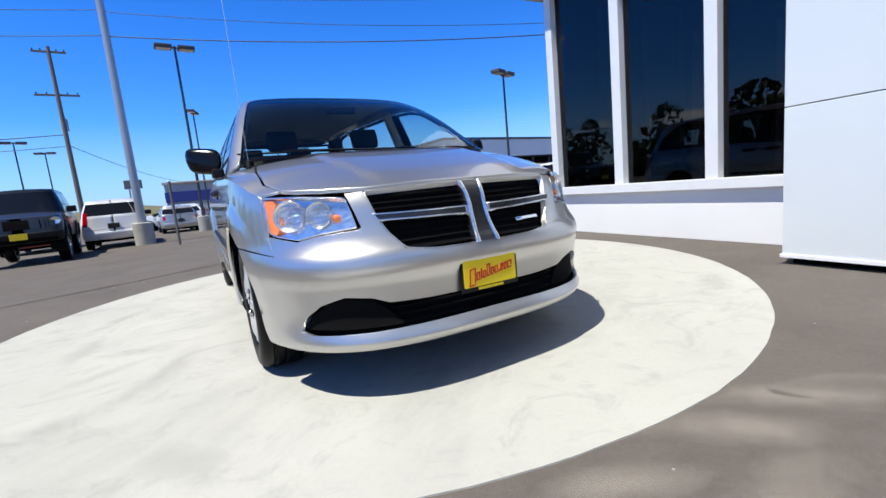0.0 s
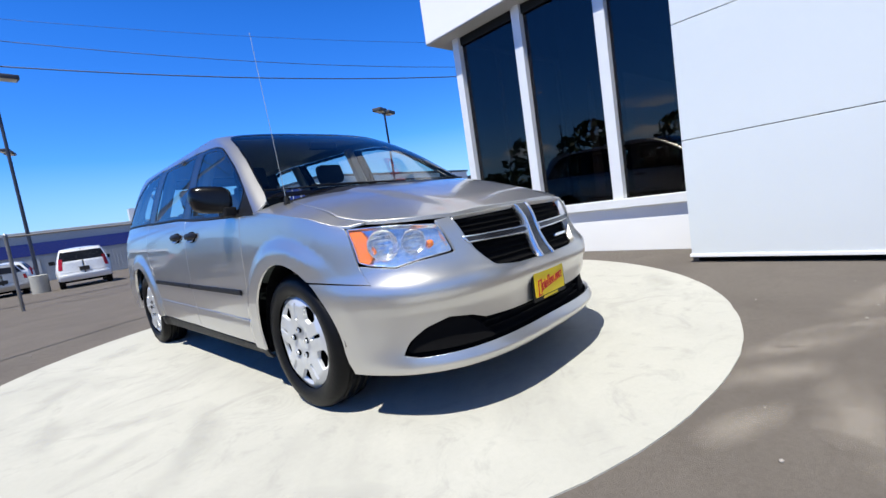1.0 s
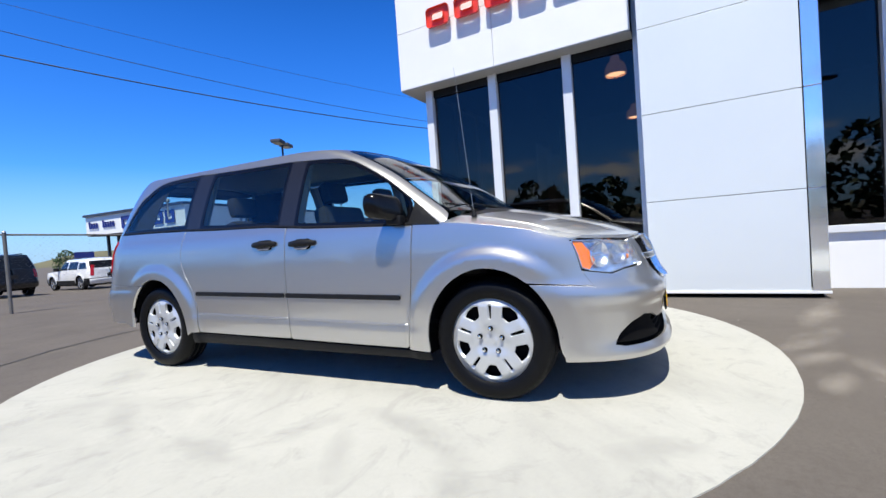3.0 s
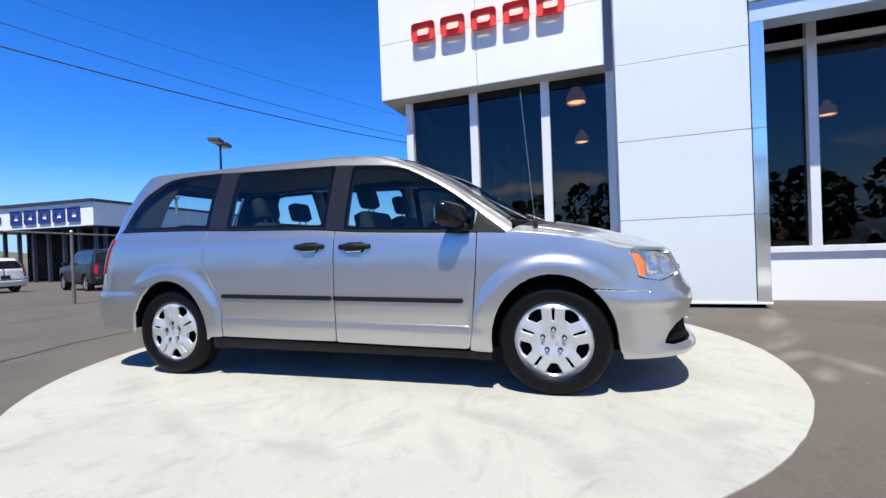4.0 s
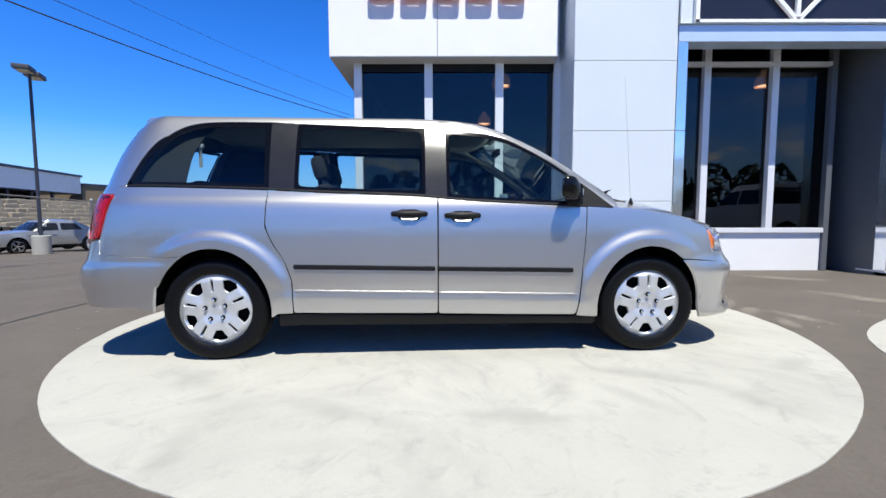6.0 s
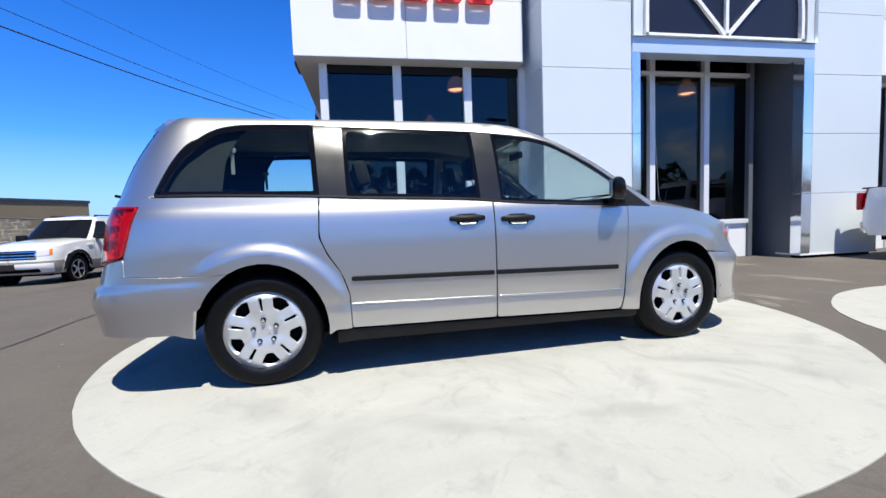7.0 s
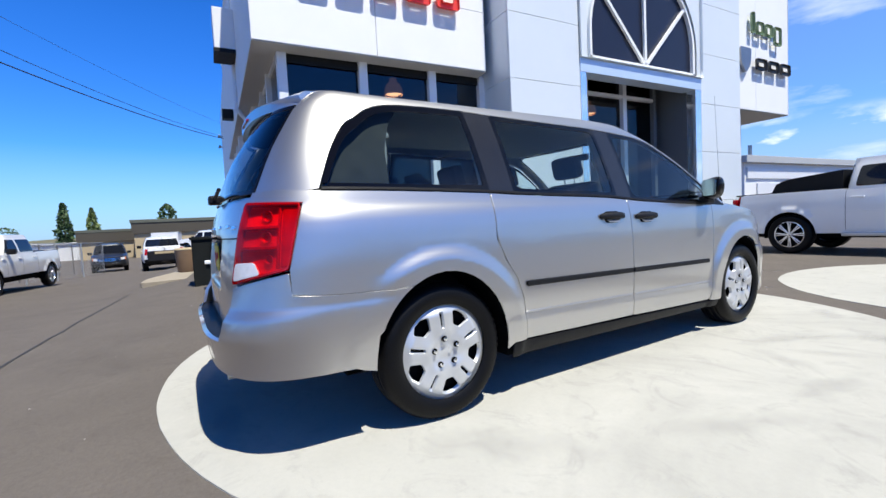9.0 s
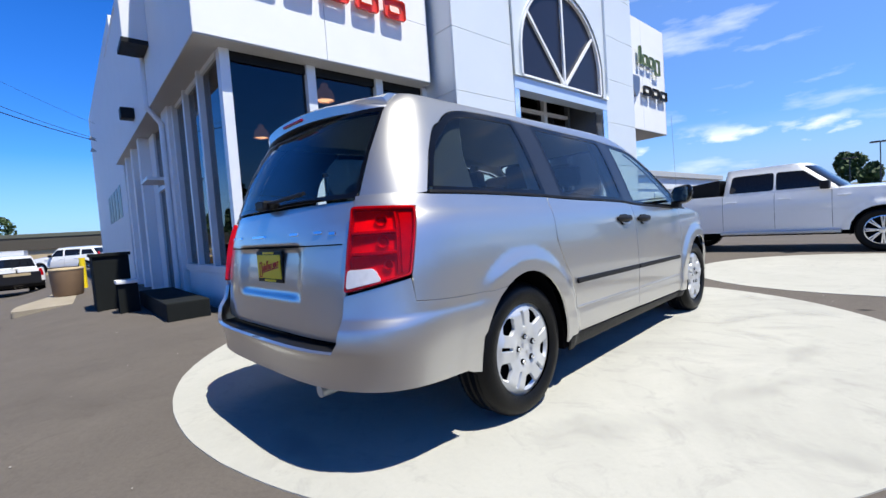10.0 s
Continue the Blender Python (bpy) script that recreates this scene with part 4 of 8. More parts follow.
halves("centre_pillar", upper, [(-0.088, 1.142), (0.07, 1.134), (0.07, 1.640), (-0.088, 1.652)], GLOSS_BLACK, van, "gloss black door pillar", lift=-0.002)
halves("rear_pillar", upper, [(-1.18, 1.190), (-0.99, 1.183), (-1.005, 1.676), (-1.20, 1.686)], GLOSS_BLACK, van, "gloss black door pillar", lift=-0.002)
halves("mirror_sail", upper, [(s_up(u, w), w) for u, w in ((1.032, 1.080), (1.262, 1.066), (1.165, 1.15), (1.043, 1.247))], BLACK_PLASTIC, van, lift=-0.001)
halves("belt_moulding", upper, belt_line(-2.07, 1.26, 24, -0.010) + belt_line(1.26, -2.07, 24, 0.004), BLACK_PLASTIC, van, "black belt moulding", lift=0.006, gap=0, roll=0.002)
glass = [(-0.735, 1.150), (-0.735, 1.640), (-0.70, 1.668), (-0.60, 1.684), (-0.3, 1.688), (0.0, 1.688)]
header = [(-0.64, 1.676), (-0.60, 1.682), (-0.3, 1.686), (0.0, 1.686)]
header = header + [(-a, w) for a, w in header[-2::-1]] + [rim_of(screen, a) for a in np.linspace(0.62, -0.62, 17)]
sheet("roof_header", screen, header, SILVER, van, gap=0.0, roll=0.0008, res=0.04)
glass = glass + [(-a, w) for a, w in glass[-2::-1]] + [(0.35, 1.145), (0.0, 1.142), (-0.35, 1.145)]
windscreen = sheet("windscreen", screen, glass, SCREEN_GLASS, van, thick=0, gap=0, roll=0, res=0.05)
sheet("windscreen_surround", screen, inset(glass, -0.004), BLACK_CERAMIC, windscreen, "black windscreen border", holes=[inset(glass, 0.018)], lift=0.002, thick=0.008, gap=0, roll=0.001, res=0.04)
back = [(-2.575, 1.205), (-2.48, 1.42), (-2.385, 1.615), (-2.36, 1.65)]
rear_window = sheet("rear_window", upper, back + [(-6.3 - s, w) for s, w in back[::-1]], TINTED, van, thick=0, gap=0.003, roll=0, res=0.05)
sheet("rear_window_border", upper, back + [(-6.3 - s, w) for s, w in back[::-1]], BLACK_CERAMIC, rear_window, "black ceramic border", holes=[rounded(inset(back + [(-6.3 - s, w) for s, w in back[::-1]], 0.028), 0.03)], lift=0.002, thick=0.006, gap=0.003, roll=0.001, res=0.05)
roof_edge = [(u, -float(ROOF_V(u))) for u in np.linspace(-2.125, ROOF_FRONT - 0.004, 44)]
sheet("roof", roof, roof_edge + [(u, -v) for u, v in roof_edge[::-1]], SILVER, van, gap=0.0, roll=0.002, res=0.05)
for side in (False, True):
    trim = [(float(PILLAR(w)) + 0.33, w) for w in (1.62, 1.5, 1.4, 1.3, 1.2, 1.14)] + [(float(PILLAR(w)) + 0.12, w) for w in (1.14, 1.25, 1.35, 1.45, 1.55, 1.62)]
    sheet("pillar_trim", upper, trim, PALE_TRIM, van, "pale trim inside the windscreen pillar", lift=-0.035, thick=0.004, gap=0.0, roll=0.0, res=0.05, mirror=side)
sheet("headlining", roof, inset(roof_edge + [(u, -v) for u, v in roof_edge[::-1]], 0.03), PALE_TRIM, van, "pale headlining", lift=-0.03, thick=0, res=0.12)

# spoiler over the rear window
sv, sf, uv, uf = [], [], [], []
cols = 17
for i in range(cols):
    v = -0.615 + 1.23 * i / (cols - 1)
    bow = (v / 0.615) ** 2
    lip = 0.044 * (1 - bow ** 3) + 0.006
    tip = -2.295 + 0.07 * bow + 0.11 * bow ** 3
    drop = 0.035 * bow + 0.012 * bow ** 3
    top_line = [(-2.0, 1.722 - 0.012 * bow), (-2.09, 1.722 - 0.4 * drop), (tip * 0.4 - 2.13 * 0.6, 1.712 - 0.7 * drop), (tip + 0.014, 1.694 - drop), (tip, 1.684 - drop)]
    ring = top_line + [(tip + 0.002, 1.684 - drop - lip), (tip + 0.03, 1.680 - drop - lip), (-2.0, 1.690 - drop)]
    under = [(tip + 0.036, 1.676 - drop - lip), (tip * 0.5 - 1.025, 1.680 - drop - 0.5 * lip), (-2.02, 1.685 - drop), (-2.02, 1.679 - drop), (tip * 0.5 - 1.025, 1.673 - drop - 0.5 * lip), (tip + 0.044, 1.670 - drop - lip)]
    sv += [(u, v, w) for u, w in ring]
    uv += [(u, v * 0.93, w) for u, w in under]
    if i:
        a, b = (i - 1) * 8, i * 8
        sf += [(a + k, a + (k + 1) % 8, b + (k + 1) % 8, b + k) for k in range(8)]
        a, b = (i - 1) * 6, i * 6
        uf += [(a + k, a + (k + 1) % 6, b + (k + 1) % 6, b + k) for k in range(6)]
sf += [tuple(range(7, -1, -1)), tuple(range((cols - 1) * 8, (cols - 1) * 8 + 8))]
uf += [tuple(range(5, -1, -1)), tuple(range((cols - 1) * 6, (cols - 1) * 6 + 6))]
spoiler = mesh_object("roof_spoiler", sv, sf, SILVER, van, smooth=True)
spoiler.location = (0, 0, 0.025)
spoiler.data.set_sharp_from_angle(angle=radians(50))
mesh_object("spoiler_underside", uv, uf, BLACK_PLASTIC, spoiler, "black underside of the spoiler")
block("high_brake_lamp", (-2.302, -0.11, 1.652), (-2.27, 0.11, 1.666), RED_LENS, spoiler, "red high brake lamp", 0.004)

# trim
for a, b in ((-0.995, -0.02), (-0.005, 0.965)):
    wa, wb = 0.638 - 0.0205 * a, 0.638 - 0.0205 * b
    halves("side_moulding", low, rounded([(a, wa - 0.016), (b, wb - 0.016), (b, wb + 0.016), (a, wa + 0.016)], 0.006), BLACK_PLASTIC, van, "black rub strip on the door", lift=0.014, thick=0.018, gap=0, roll=0.005)
for a, b in ((-1.0, -0.012), (0.012, 1.0)):
    wa, wb = 0.470 - 0.025 * a, 0.470 - 0.025 * b
    halves("sill_crease", low, [(a, wa - 0.012), (b, wb - 0.012), (b, wb + 0.004), (a, wa + 0.004)], SILVER, van, "raised crease along the sill", lift=0.0045, thick=0.006, gap=0, roll=0.0042, res=0.03)
for a, b in ((-0.325, -0.075), (0.048, 0.298)):
    wc = 1.011 - 0.03 * (a + 0.2)
    for m in (False, True):
        cup = sheet("door_handle", low, rounded([(a + 0.045, wc - 0.040), (b - 0.045, wc - 0.040), (b - 0.045, wc + 0.036), (a + 0.045, wc + 0.036)], 0.034), LINER, van, "black pull handle over a hollow", lift=0.002, thick=0.006, gap=0, roll=0.001, res=0.03, mirror=m)

        def shelf(s, w, wc=wc):
            p = low(s, w)
            p[1] -= 0.020 * min(max((wc - 0.010 - w) / 0.028, 0.0), 1.0)
            return p
        sheet("cup_lip", shelf, rounded([(a + 0.070, wc - 0.037), (b - 0.070, wc - 0.037), (b - 0.058, wc - 0.012), (a + 0.058, wc - 0.012)], [0.020, 0.020, 0.004, 0.004]), SILVER, cup, "silver floor of the handle hollow", lift=0.004, thick=0.004, gap=0, roll=0.001, res=0.012, mirror=m)

        def grip(s, w, a=a, b=b, wc=wc):
            p = low(s, w)
            k = (s - a) / (b - a)
            p[1] -= 0.032 * max(0.0, math.sin(math.pi * min(max(k, 0), 1))) ** 0.6 * (1 - ((w - wc - 0.006) / 0.024) ** 2)
            return p
        sheet("grip", grip, rounded([(a, wc - 0.010), (a + 0.06, wc - 0.012), (b - 0.06, wc - 0.012), (b, wc - 0.010), (b, wc + 0.018), (b - 0.06, wc + 0.025), (a + 0.06, wc + 0.025), (a, wc + 0.018)], 0.010, 2), BLACK_PLASTIC, cup, lift=0.008, thick=0.014, gap=0, roll=0.003, res=0.016, mirror=m)


def door_mirror(side):
    """A door mirror: housing on a foot, with its glass facing back."""
    base = 0.945 * side
    bm = bmesh.new()
    bmesh.ops.create_uvsphere(bm, u_segments=28, v_segments=18, radius=1)
    for v in bm.verts:
        x, y, z = v.co
        p = [math.copysign(abs(c) ** 0.52, c) for c in (x, y, z)]
        back = 0.050 if p[0] < 0 else 0.066
        taper = 1 - 0.16 * max(-p[2], 0)
        v.co = Vector((0.918 + back * p[0] * (1 - 0.18 * p[2]) * taper - 0.050 * p[1] * side, base + side * 0.092 + 0.098 * p[1] * taper, 1.194 + 0.080 * p[2] + 0.012 * p[1] * side - 0.012 * max(p[0], 0)))
    house = part("door_mirror", bm, MIRROR_BLACK, van, "black door mirror", True)
    g = bmesh.new()
    add_prism(g, rounded([(-0.078, -0.062), (0.078, -0.062), (0.078, 0.062), (-0.078, 0.062)], 0.03), 0.003, Matrix.Translation((0.866, base + side * 0.092, 1.200)) @ Matrix.Rotation(radians(27 * side), 4, "Z") @ Matrix.Rotation(radians(-90), 4, "Z") @ Matrix.Rotation(radians(90), 4, "X"))
    part("mirror_glass", g, CHROME, house, "mirror glass")
    part("mirror_foot", add_box(bmesh.new(), (0.91, min(base - 0.01 * side, base + 0.06 * side), 1.08), (1.02, max(base - 0.01 * side, base + 0.06 * side), 1.135), 0.012), BLACK_PLASTIC, house)


door_mirror(-1)
door_mirror(1)
p = bonnet(1.445, -0.835)
aerial = tube("aerial", (p[0], p[1], p[2] - 0.005), (p[0] - 0.07, p[1], p[2] + 0.92), 0.0015, GALVANISED, van, r1=0.0012, sides=6)
part("aerial_base", add_turned(bmesh.new(), [(0.018, 0), (0.014, 0.02), (0.006, 0.045), (0.0, 0.046)], 14, Matrix.Translation(p)), BLACK_PLASTIC, aerial, smooth=True)
for v0, v1 in ((0.62, -0.02), (-0.10, -0.66)):
    b = screen(-0.30 if v1 > -0.1 else -0.62, 1.178) + (0.012, 0, 0.010)
    a = screen(0.58 if v0 > 0 else 0.02, 1.158) + (0.02, 0, 0.010)
    arm = tube("wiper_arm", a, (a + b) / 2 + (0.008, 0, 0.008), 0.006, BLACK_PLASTIC, van, sides=8)
    tube("wiper_blade", a * 0.75 + b * 0.25 + (0.0, 0, 0.004), b * 1.1 - a * 0.1, 0.005, BLACK_PLASTIC, arm, sides=6)
q = upper(-3.15, 1.225)
wiper = tube("rear_wiper", (q[0] - 0.03, -0.02, 1.235), (q[0] - 0.035, -0.45, 1.25), 0.010, BLACK_PLASTIC, van, sides=8)
part("wiper_hub", add_box(bmesh.new(), (q[0] - 0.06, -0.05, 1.205), (q[0] + 0.01, 0.06, 1.255), 0.012), BLACK_PLASTIC, wiper)
tube("tail_pipe", (-2.20, -0.50, 0.355), (-2.53, -0.50, 0.345), 0.028, GALVANISED, van, sides=18)


def dealer_plate(parent, u, w, away):
    """A yellow dealer plate in a dark frame, with bars in place of its writing."""
    d = 1 if away > 0 else -1
    frame_bm = add_box(bmesh.new(), (-0.158, -0.083, 0), (0.158, 0.083, 0.012), 0.004)
    at = Matrix.Translation((u, 0, w)) @ (Matrix.Rotation(radians(90 * d), 4, "Z") @ Matrix.Rotation(radians(90), 4, "X"))
    frame_bm.transform(at)
    plate = part("dealer_plate", frame_bm, BLACK_PLASTIC, parent, "yellow dealer plate in a black frame", True)
    part("card", add_prism(bmesh.new(), rounded([(-0.145, -0.062), (0.145, -0.062), (0.145, 0.064), (-0.145, 0.064)], 0.008, 2), 0.003, at @ Matrix.Translation((0, 0, 0.0125))), YELLOW, plate, "yellow card")
    bars = bmesh.new()
    slant = Matrix.Rotation(radians(9), 4, "Z")
    x = -0.118
    for wid, lo, hi in ((0.034, -0.040, 0.038), (0.02, -0.022, 0.014), (0.007, -0.022, 0.026), (0.018, -0.022, 0.012), (0.02, -0.022, 0.034), (0.018, -0.022, 0.012), (0.02, -0.022, 0.012), (0.007, -0.022, -0.012), (0.016, -0.022, 0.012), (0.017, -0.022, 0.012), (0.026, -0.022, 0.012)):
        t = 0.006
        for seg in (((x, lo), (x + t, hi)), ((x + t, hi - t), (x + wid, hi)), ((x + wid - t, lo + 0.01), (x + wid, hi)), ((x, lo), (x + wid, lo + t))) if wid > 0.01 else (((x, lo), (x + wid, hi)),):
            (x0, y0), (x1, y1) = seg
            add_prism(bars, [(x0 + y0 * 0.25, y0), (x1 + y0 * 0.25, y0), (x1 + y1 * 0.25, y1), (x0 + y1 * 0.25, y1)], 0.002, at @ slant @ Matrix.Translation((0, 0, 0.0157)))
        x += wid + 0.004
    part("script_mark", bars, RED_INK, plate, "red script drawn as bars")
    for y in (-0.0735, 0.0735):
        part("frame_strip", add_prism(bmesh.new(), [(-0.07, y - 0.006), (0.07, y - 0.006), (0.07, y + 0.006), (-0.07, y + 0.006)], 0.002, at @ Matrix.Translation((0, 0, 0.012))), YELLOW, plate)
    return plate


dealer_plate(van, 2.468, 0.492, 1)
dealer_plate(tailgate, -2.488, 0.905, -1)

# wheels
COVER_R = 0.257


def tyre_mesh(bm, r=0.362, rim=0.247, half=0.117, sides=120, blocks=True):
    """A tyre round the y axis: bulged sidewalls, a grooved tread and stepped shoulder blocks."""
    prof = [(rim, -half * 0.86), (rim + 0.012, -half * 0.93), (rim + 0.04, -half), (r - 0.06, -half * 1.0), (r - 0.035, -half * 0.97), (r - 0.018, -half * 0.88), (r - 0.006, -half * 0.74)]
    tread = []
    for c in (-0.42, 0.0, 0.42):
        tread += [(r, half * c - 0.011), (r - 0.009, half * c - 0.005), (r - 0.009, half * c + 0.005), (r, half * c + 0.011)]
    prof = prof + tread + [(q, -y) for q, y in prof[::-1]]
    rings = []
    for q, y in prof:
        ring = []
        for k in range(sides):
            a = 2 * math.pi * k / sides
            cut = 0.006 if blocks and abs(y) > half * 0.7 and q > r - 0.03 and k % 2 else 0.0
            ring.append(bm.verts.new(((q - cut) * math.cos(a), y, (q - cut) * math.sin(a))))
        rings.append(ring)
    for a, b in zip(rings, rings[1:]):
        for k in range(sides):
            j = (k + 1) % sides
            bm.faces.new((a[k], a[j], b[j], b[k]))
    return bm


def cover_face(a, b):
    """The wheel cover's dished face: out to the side by the distance from the hub."""
    r = math.hypot(a, b)
    t = math.atan2(b, a)
    h = 0.018 * float(1 - step(0.05, 0.16, r)) * 0.2 + 0.020 * float(step(0.03, 0.12, r)) - 0.024 * float(step(0.20, 0.257, r)) + 0.006 * float(1 - step(0.025, 0.034, r))
    h += 0.006 * math.cos(5 * (t - radians(65 + 36))) * float(step(0.06, 0.12, r)) * float(1 - step(0.2, 0.235, r))
    return np.array((a, -h, b))


def polar(r, a):
    return (r * math.cos(radians(a)), r * math.sin(radians(a)))


def build_wheel():
    wheel = new("wheel")
    wheel.parent = van
    part("tyre", tyre_mesh(bmesh.new()), RUBBER, wheel, "black rubber tyre", True)
    holes = []
    for k in range(5):
        c = 65 + 72 * k
        holes.append(rounded([polar(0.148, c - 8), polar(0.215, c - 15.5), polar(0.231, c - 6), polar(0.231, c + 6), polar(0.215, c + 15.5), polar(0.148, c + 8)], 0.008, 2))
        c = 101 + 72 * k
        holes.append(rounded([polar(0.128, c - 3.6), polar(0.214, c - 3.0), polar(0.214, c + 3.0), polar(0.128, c + 3.6)], 0.004, 2))
    circle = [polar(COVER_R, a) for a in range(0, 360, 5)]
    cover = sheet("wheel_cover", cover_face, circle, ALLOY, wheel, "silver five-spoke wheel cover", holes=holes, res=0.018, thick=0.022, gap=0.0, roll=0.004)
    for v in cover.data.vertices:
        v.co.y -= 0.088
    hub = bmesh.new()
    add_turned(hub, [(0.0, 0.045), (0.21, 0.045), (0.249, 0.080), (0.249, -0.06)], 48, Matrix.Rotation(radians(90), 4, "X"))
    part("steel_rim", hub, LINER, wheel, "dark steel rim", True)
    for k in range(5):
        x, z = polar(0.071, 101 + 72 * k)
        nut = add_turned(bmesh.new(), [(0.0105, 0.001), (0.0100, 0.014), (0.0, 0.016)], 16, Matrix.Translation((x, -0.106, z)) @ Matrix.Rotation(radians(90), 4, "X"))
        part("nut_recess", add_turned(bmesh.new(), [(0.016, -0.004), (0.016, 0.0025), (0.0, 0.0030)], 16, Matrix.Translation((x, -0.106, z)) @ Matrix.Rotation(radians(90), 4, "X")), LINER, cover, "dark nut recess")
        part("wheel_nut", nut, CHROME, cover, smooth=True)
    return wheel


wheel = build_wheel()
spots = [(AXLE, -1, 12), (-AXLE, -1, 5), (AXLE, 1, 30), (-AXLE, 1, 50)]
for k, (u, side, spin) in enumerate(spots):
    m = Matrix.Translation((u, 0.838 * side, 0.360)) @ Matrix.Rotation(radians(180 if side > 0 else 0), 4, "Z") @ Matrix.Rotation(radians(spin), 4, "Y")
    if k == 0:
        wheel.matrix_basis = m
    else:
        copy_thing(wheel, m)

# wheel housings and underside
for u in (AXLE, -AXLE):
    for side in (-1, 1):
        v, f = [], []
        for k in range(25):
            a = radians(4 + 172 * k / 24)
            for y, g in ((0.935, 0.0), (0.58, 0.01)):
                v.append((u + (0.41 + g) * math.cos(a), side * y, HUB + (0.45 + g) * math.sin(a)))
            v.append((u, side * 0.58, HUB))
            if k:
                f += [(3 * k - 3, 3 * k, 3 * k + 1, 3 * k - 2), (3 * k - 2, 3 * k + 1, 3 * k + 2)]
        mesh_object("wheel_housing", v, f, LINER, van)
# Trays added at nose and tail to stop sunlight leaking to the ground.
for a, b, w in ((1.86, 3.74, 0.258), (-1.98, -4.22, 0.415)):
    edge = [low(q, w) * (0.996, 0.99, 1) for q in np.linspace(a, b, 25)]
    tray = bmesh.new()
    add_prism(tray, [(p[0], p[1]) for p in edge], 0.04, Matrix.Translation((0, 0, w)))
    part("leak_stop_tray", tray, LINER, van, "black tray added under the bumper to stop sun leaks")
block("floor_pan", (-1.95, -0.56, 0.22), (2.2, 0.56, 0.40), LINER, van)
block("floor_side", (-1.12, -0.93, 0.25), (1.12, 0.93, 0.42), LINER, van)
block("engine_bay", (1.3, -0.52, 0.40), (2.12, 0.52, 0.82), LINER, van)
# Unseen blocks that catch sun slipping past the headlamp corners.
for side in (-1, 1):
    block("lamp_leak_block", (1.90, side * 0.64 - 0.11, 0.48), (2.08, side * 0.64 + 0.11, 0.72), LINER, van, "dark block added behind the headlamp to stop a sun leak")
for side in (False, True):
    sheet("inner_side", low, [(-2.12, 0.66), (-1.95, 0.66)] + arch(-AXLE, 150, 20, 0.02) + [(-1.1, 0.36), (1.1, 0.34)] + arch(AXLE, 160, 60, 0.02) + [(1.86, 0.80), (1.84, 0.90), (1.3, 1.03), (0.0, 1.10), (-2.12, 1.16)], LINER, van, lift=-0.03, thick=0, gap=0, roll=0, res=0.15, mirror=side)


# cabin
def seat(u, v, wide, cushion_h, heads, lean=14):
    """A seat or bench: cushion, backrest and headrests."""
    rig = new("seat")
    rig.parent = van
    part("cushion", add_box(bmesh.new(), (u - 0.25, v - wide / 2, cushion_h - 0.16), (u + 0.25, v + wide / 2, cushion_h), 0.05), SEAT_CLOTH, rig, smooth=True)
    rot = Matrix.Translation((u - 0.22, v, cushion_h - 0.05)) @ Matrix.Rotation(radians(-lean), 4, "Y")
    part("backrest", add_box(bmesh.new(), (-0.07, -wide / 2, 0), (0.07, wide / 2, 0.62), 0.055, rot), SEAT_CLOTH, rig, smooth=True)
    for h in heads:
        part("headrest", add_box(bmesh.new(), (-0.05, h - 0.13, 0.66), (0.05, h + 0.13, 0.84), 0.045, rot), SEAT_CLOTH, rig, smooth=True)
        for d in (-0.05, 0.05):
            b = add_tube(bmesh.new(), (0, h + d, 0.6), (0, h + d, 0.7), 0.006)
            b.transform(rot)
            part("headrest_post", b, DULL_STEEL, rig)
    return rig


seat(0.42, -0.38, 0.52, 0.74, (0,))
seat(0.42, 0.38, 0.52, 0.74, (0,))
seat(-0.48, -0.30, 0.90, 0.69, (-0.25, 0.25))
seat(-1.45, 0.0, 1.25, 0.72, ())
# Trim coloured for the shade behind the quarter glass.
for side in (False, True):
    sheet("rear_pillar_trim", upper, rounded([(-1.76, 1.20), (-1.74, 1.45), (-1.68, 1.60), (-1.60, 1.70), (-2.20, 1.71), (-2.36, 1.45), (-2.42, 1.20)], 0.04), SHADED_TRIM, van, "rear pillar trim, blackened to stand for its shade", lift=-0.05, thick=0.006, gap=0, roll=0.001, res=0.05, mirror=side)
part("dashboard", add_box(bmesh.new(), (0.96, -0.80, 0.72), (1.50, 0.80, 1.09), 0.07), BLACK_PLASTIC, van, smooth=True)
ring = bmesh.new()
add_turned(ring, [(0.18 + 0.014 * math.cos(a), 0.014 * math.sin(a)) for a in [2 * math.pi * k / 8 for k in range(9)]], 28, Matrix.Translation((0.86, 0.38, 1.06)) @ Matrix.Rotation(radians(-65), 4, "Y"))
wheel_rim = part("steering_wheel", ring, BLACK_PLASTIC, van, smooth=True)
part("steering_hub", add_box(bmesh.new(), (-0.03, -0.16, -0.05), (0.03, 0.16, 0.05), 0.02, Matrix.Translation((0.88, 0.38, 1.05)) @ Matrix.Rotation(radians(25), 4, "Y")), BLACK_PLASTIC, wheel_rim)
block("inside_mirror", (0.56, -0.12, 1.545), (0.60, 0.12, 1.605), BLACK_PLASTIC, van, "inside mirror", 0.012)
block("cabin_floor", (-2.3, -0.86, 0.43), (1.2, 0.86, 0.46), LINER, van)
# Blocks added behind the cabin floor, where sun fell through.
block("boot_leak_block", (-2.47, -0.66, 0.40), (-2.28, 0.66, 0.60), LINER, van)
block("boot_side_leak_block", (-2.33, -0.80, 0.40), (-1.98, 0.80, 0.60), LINER, van)
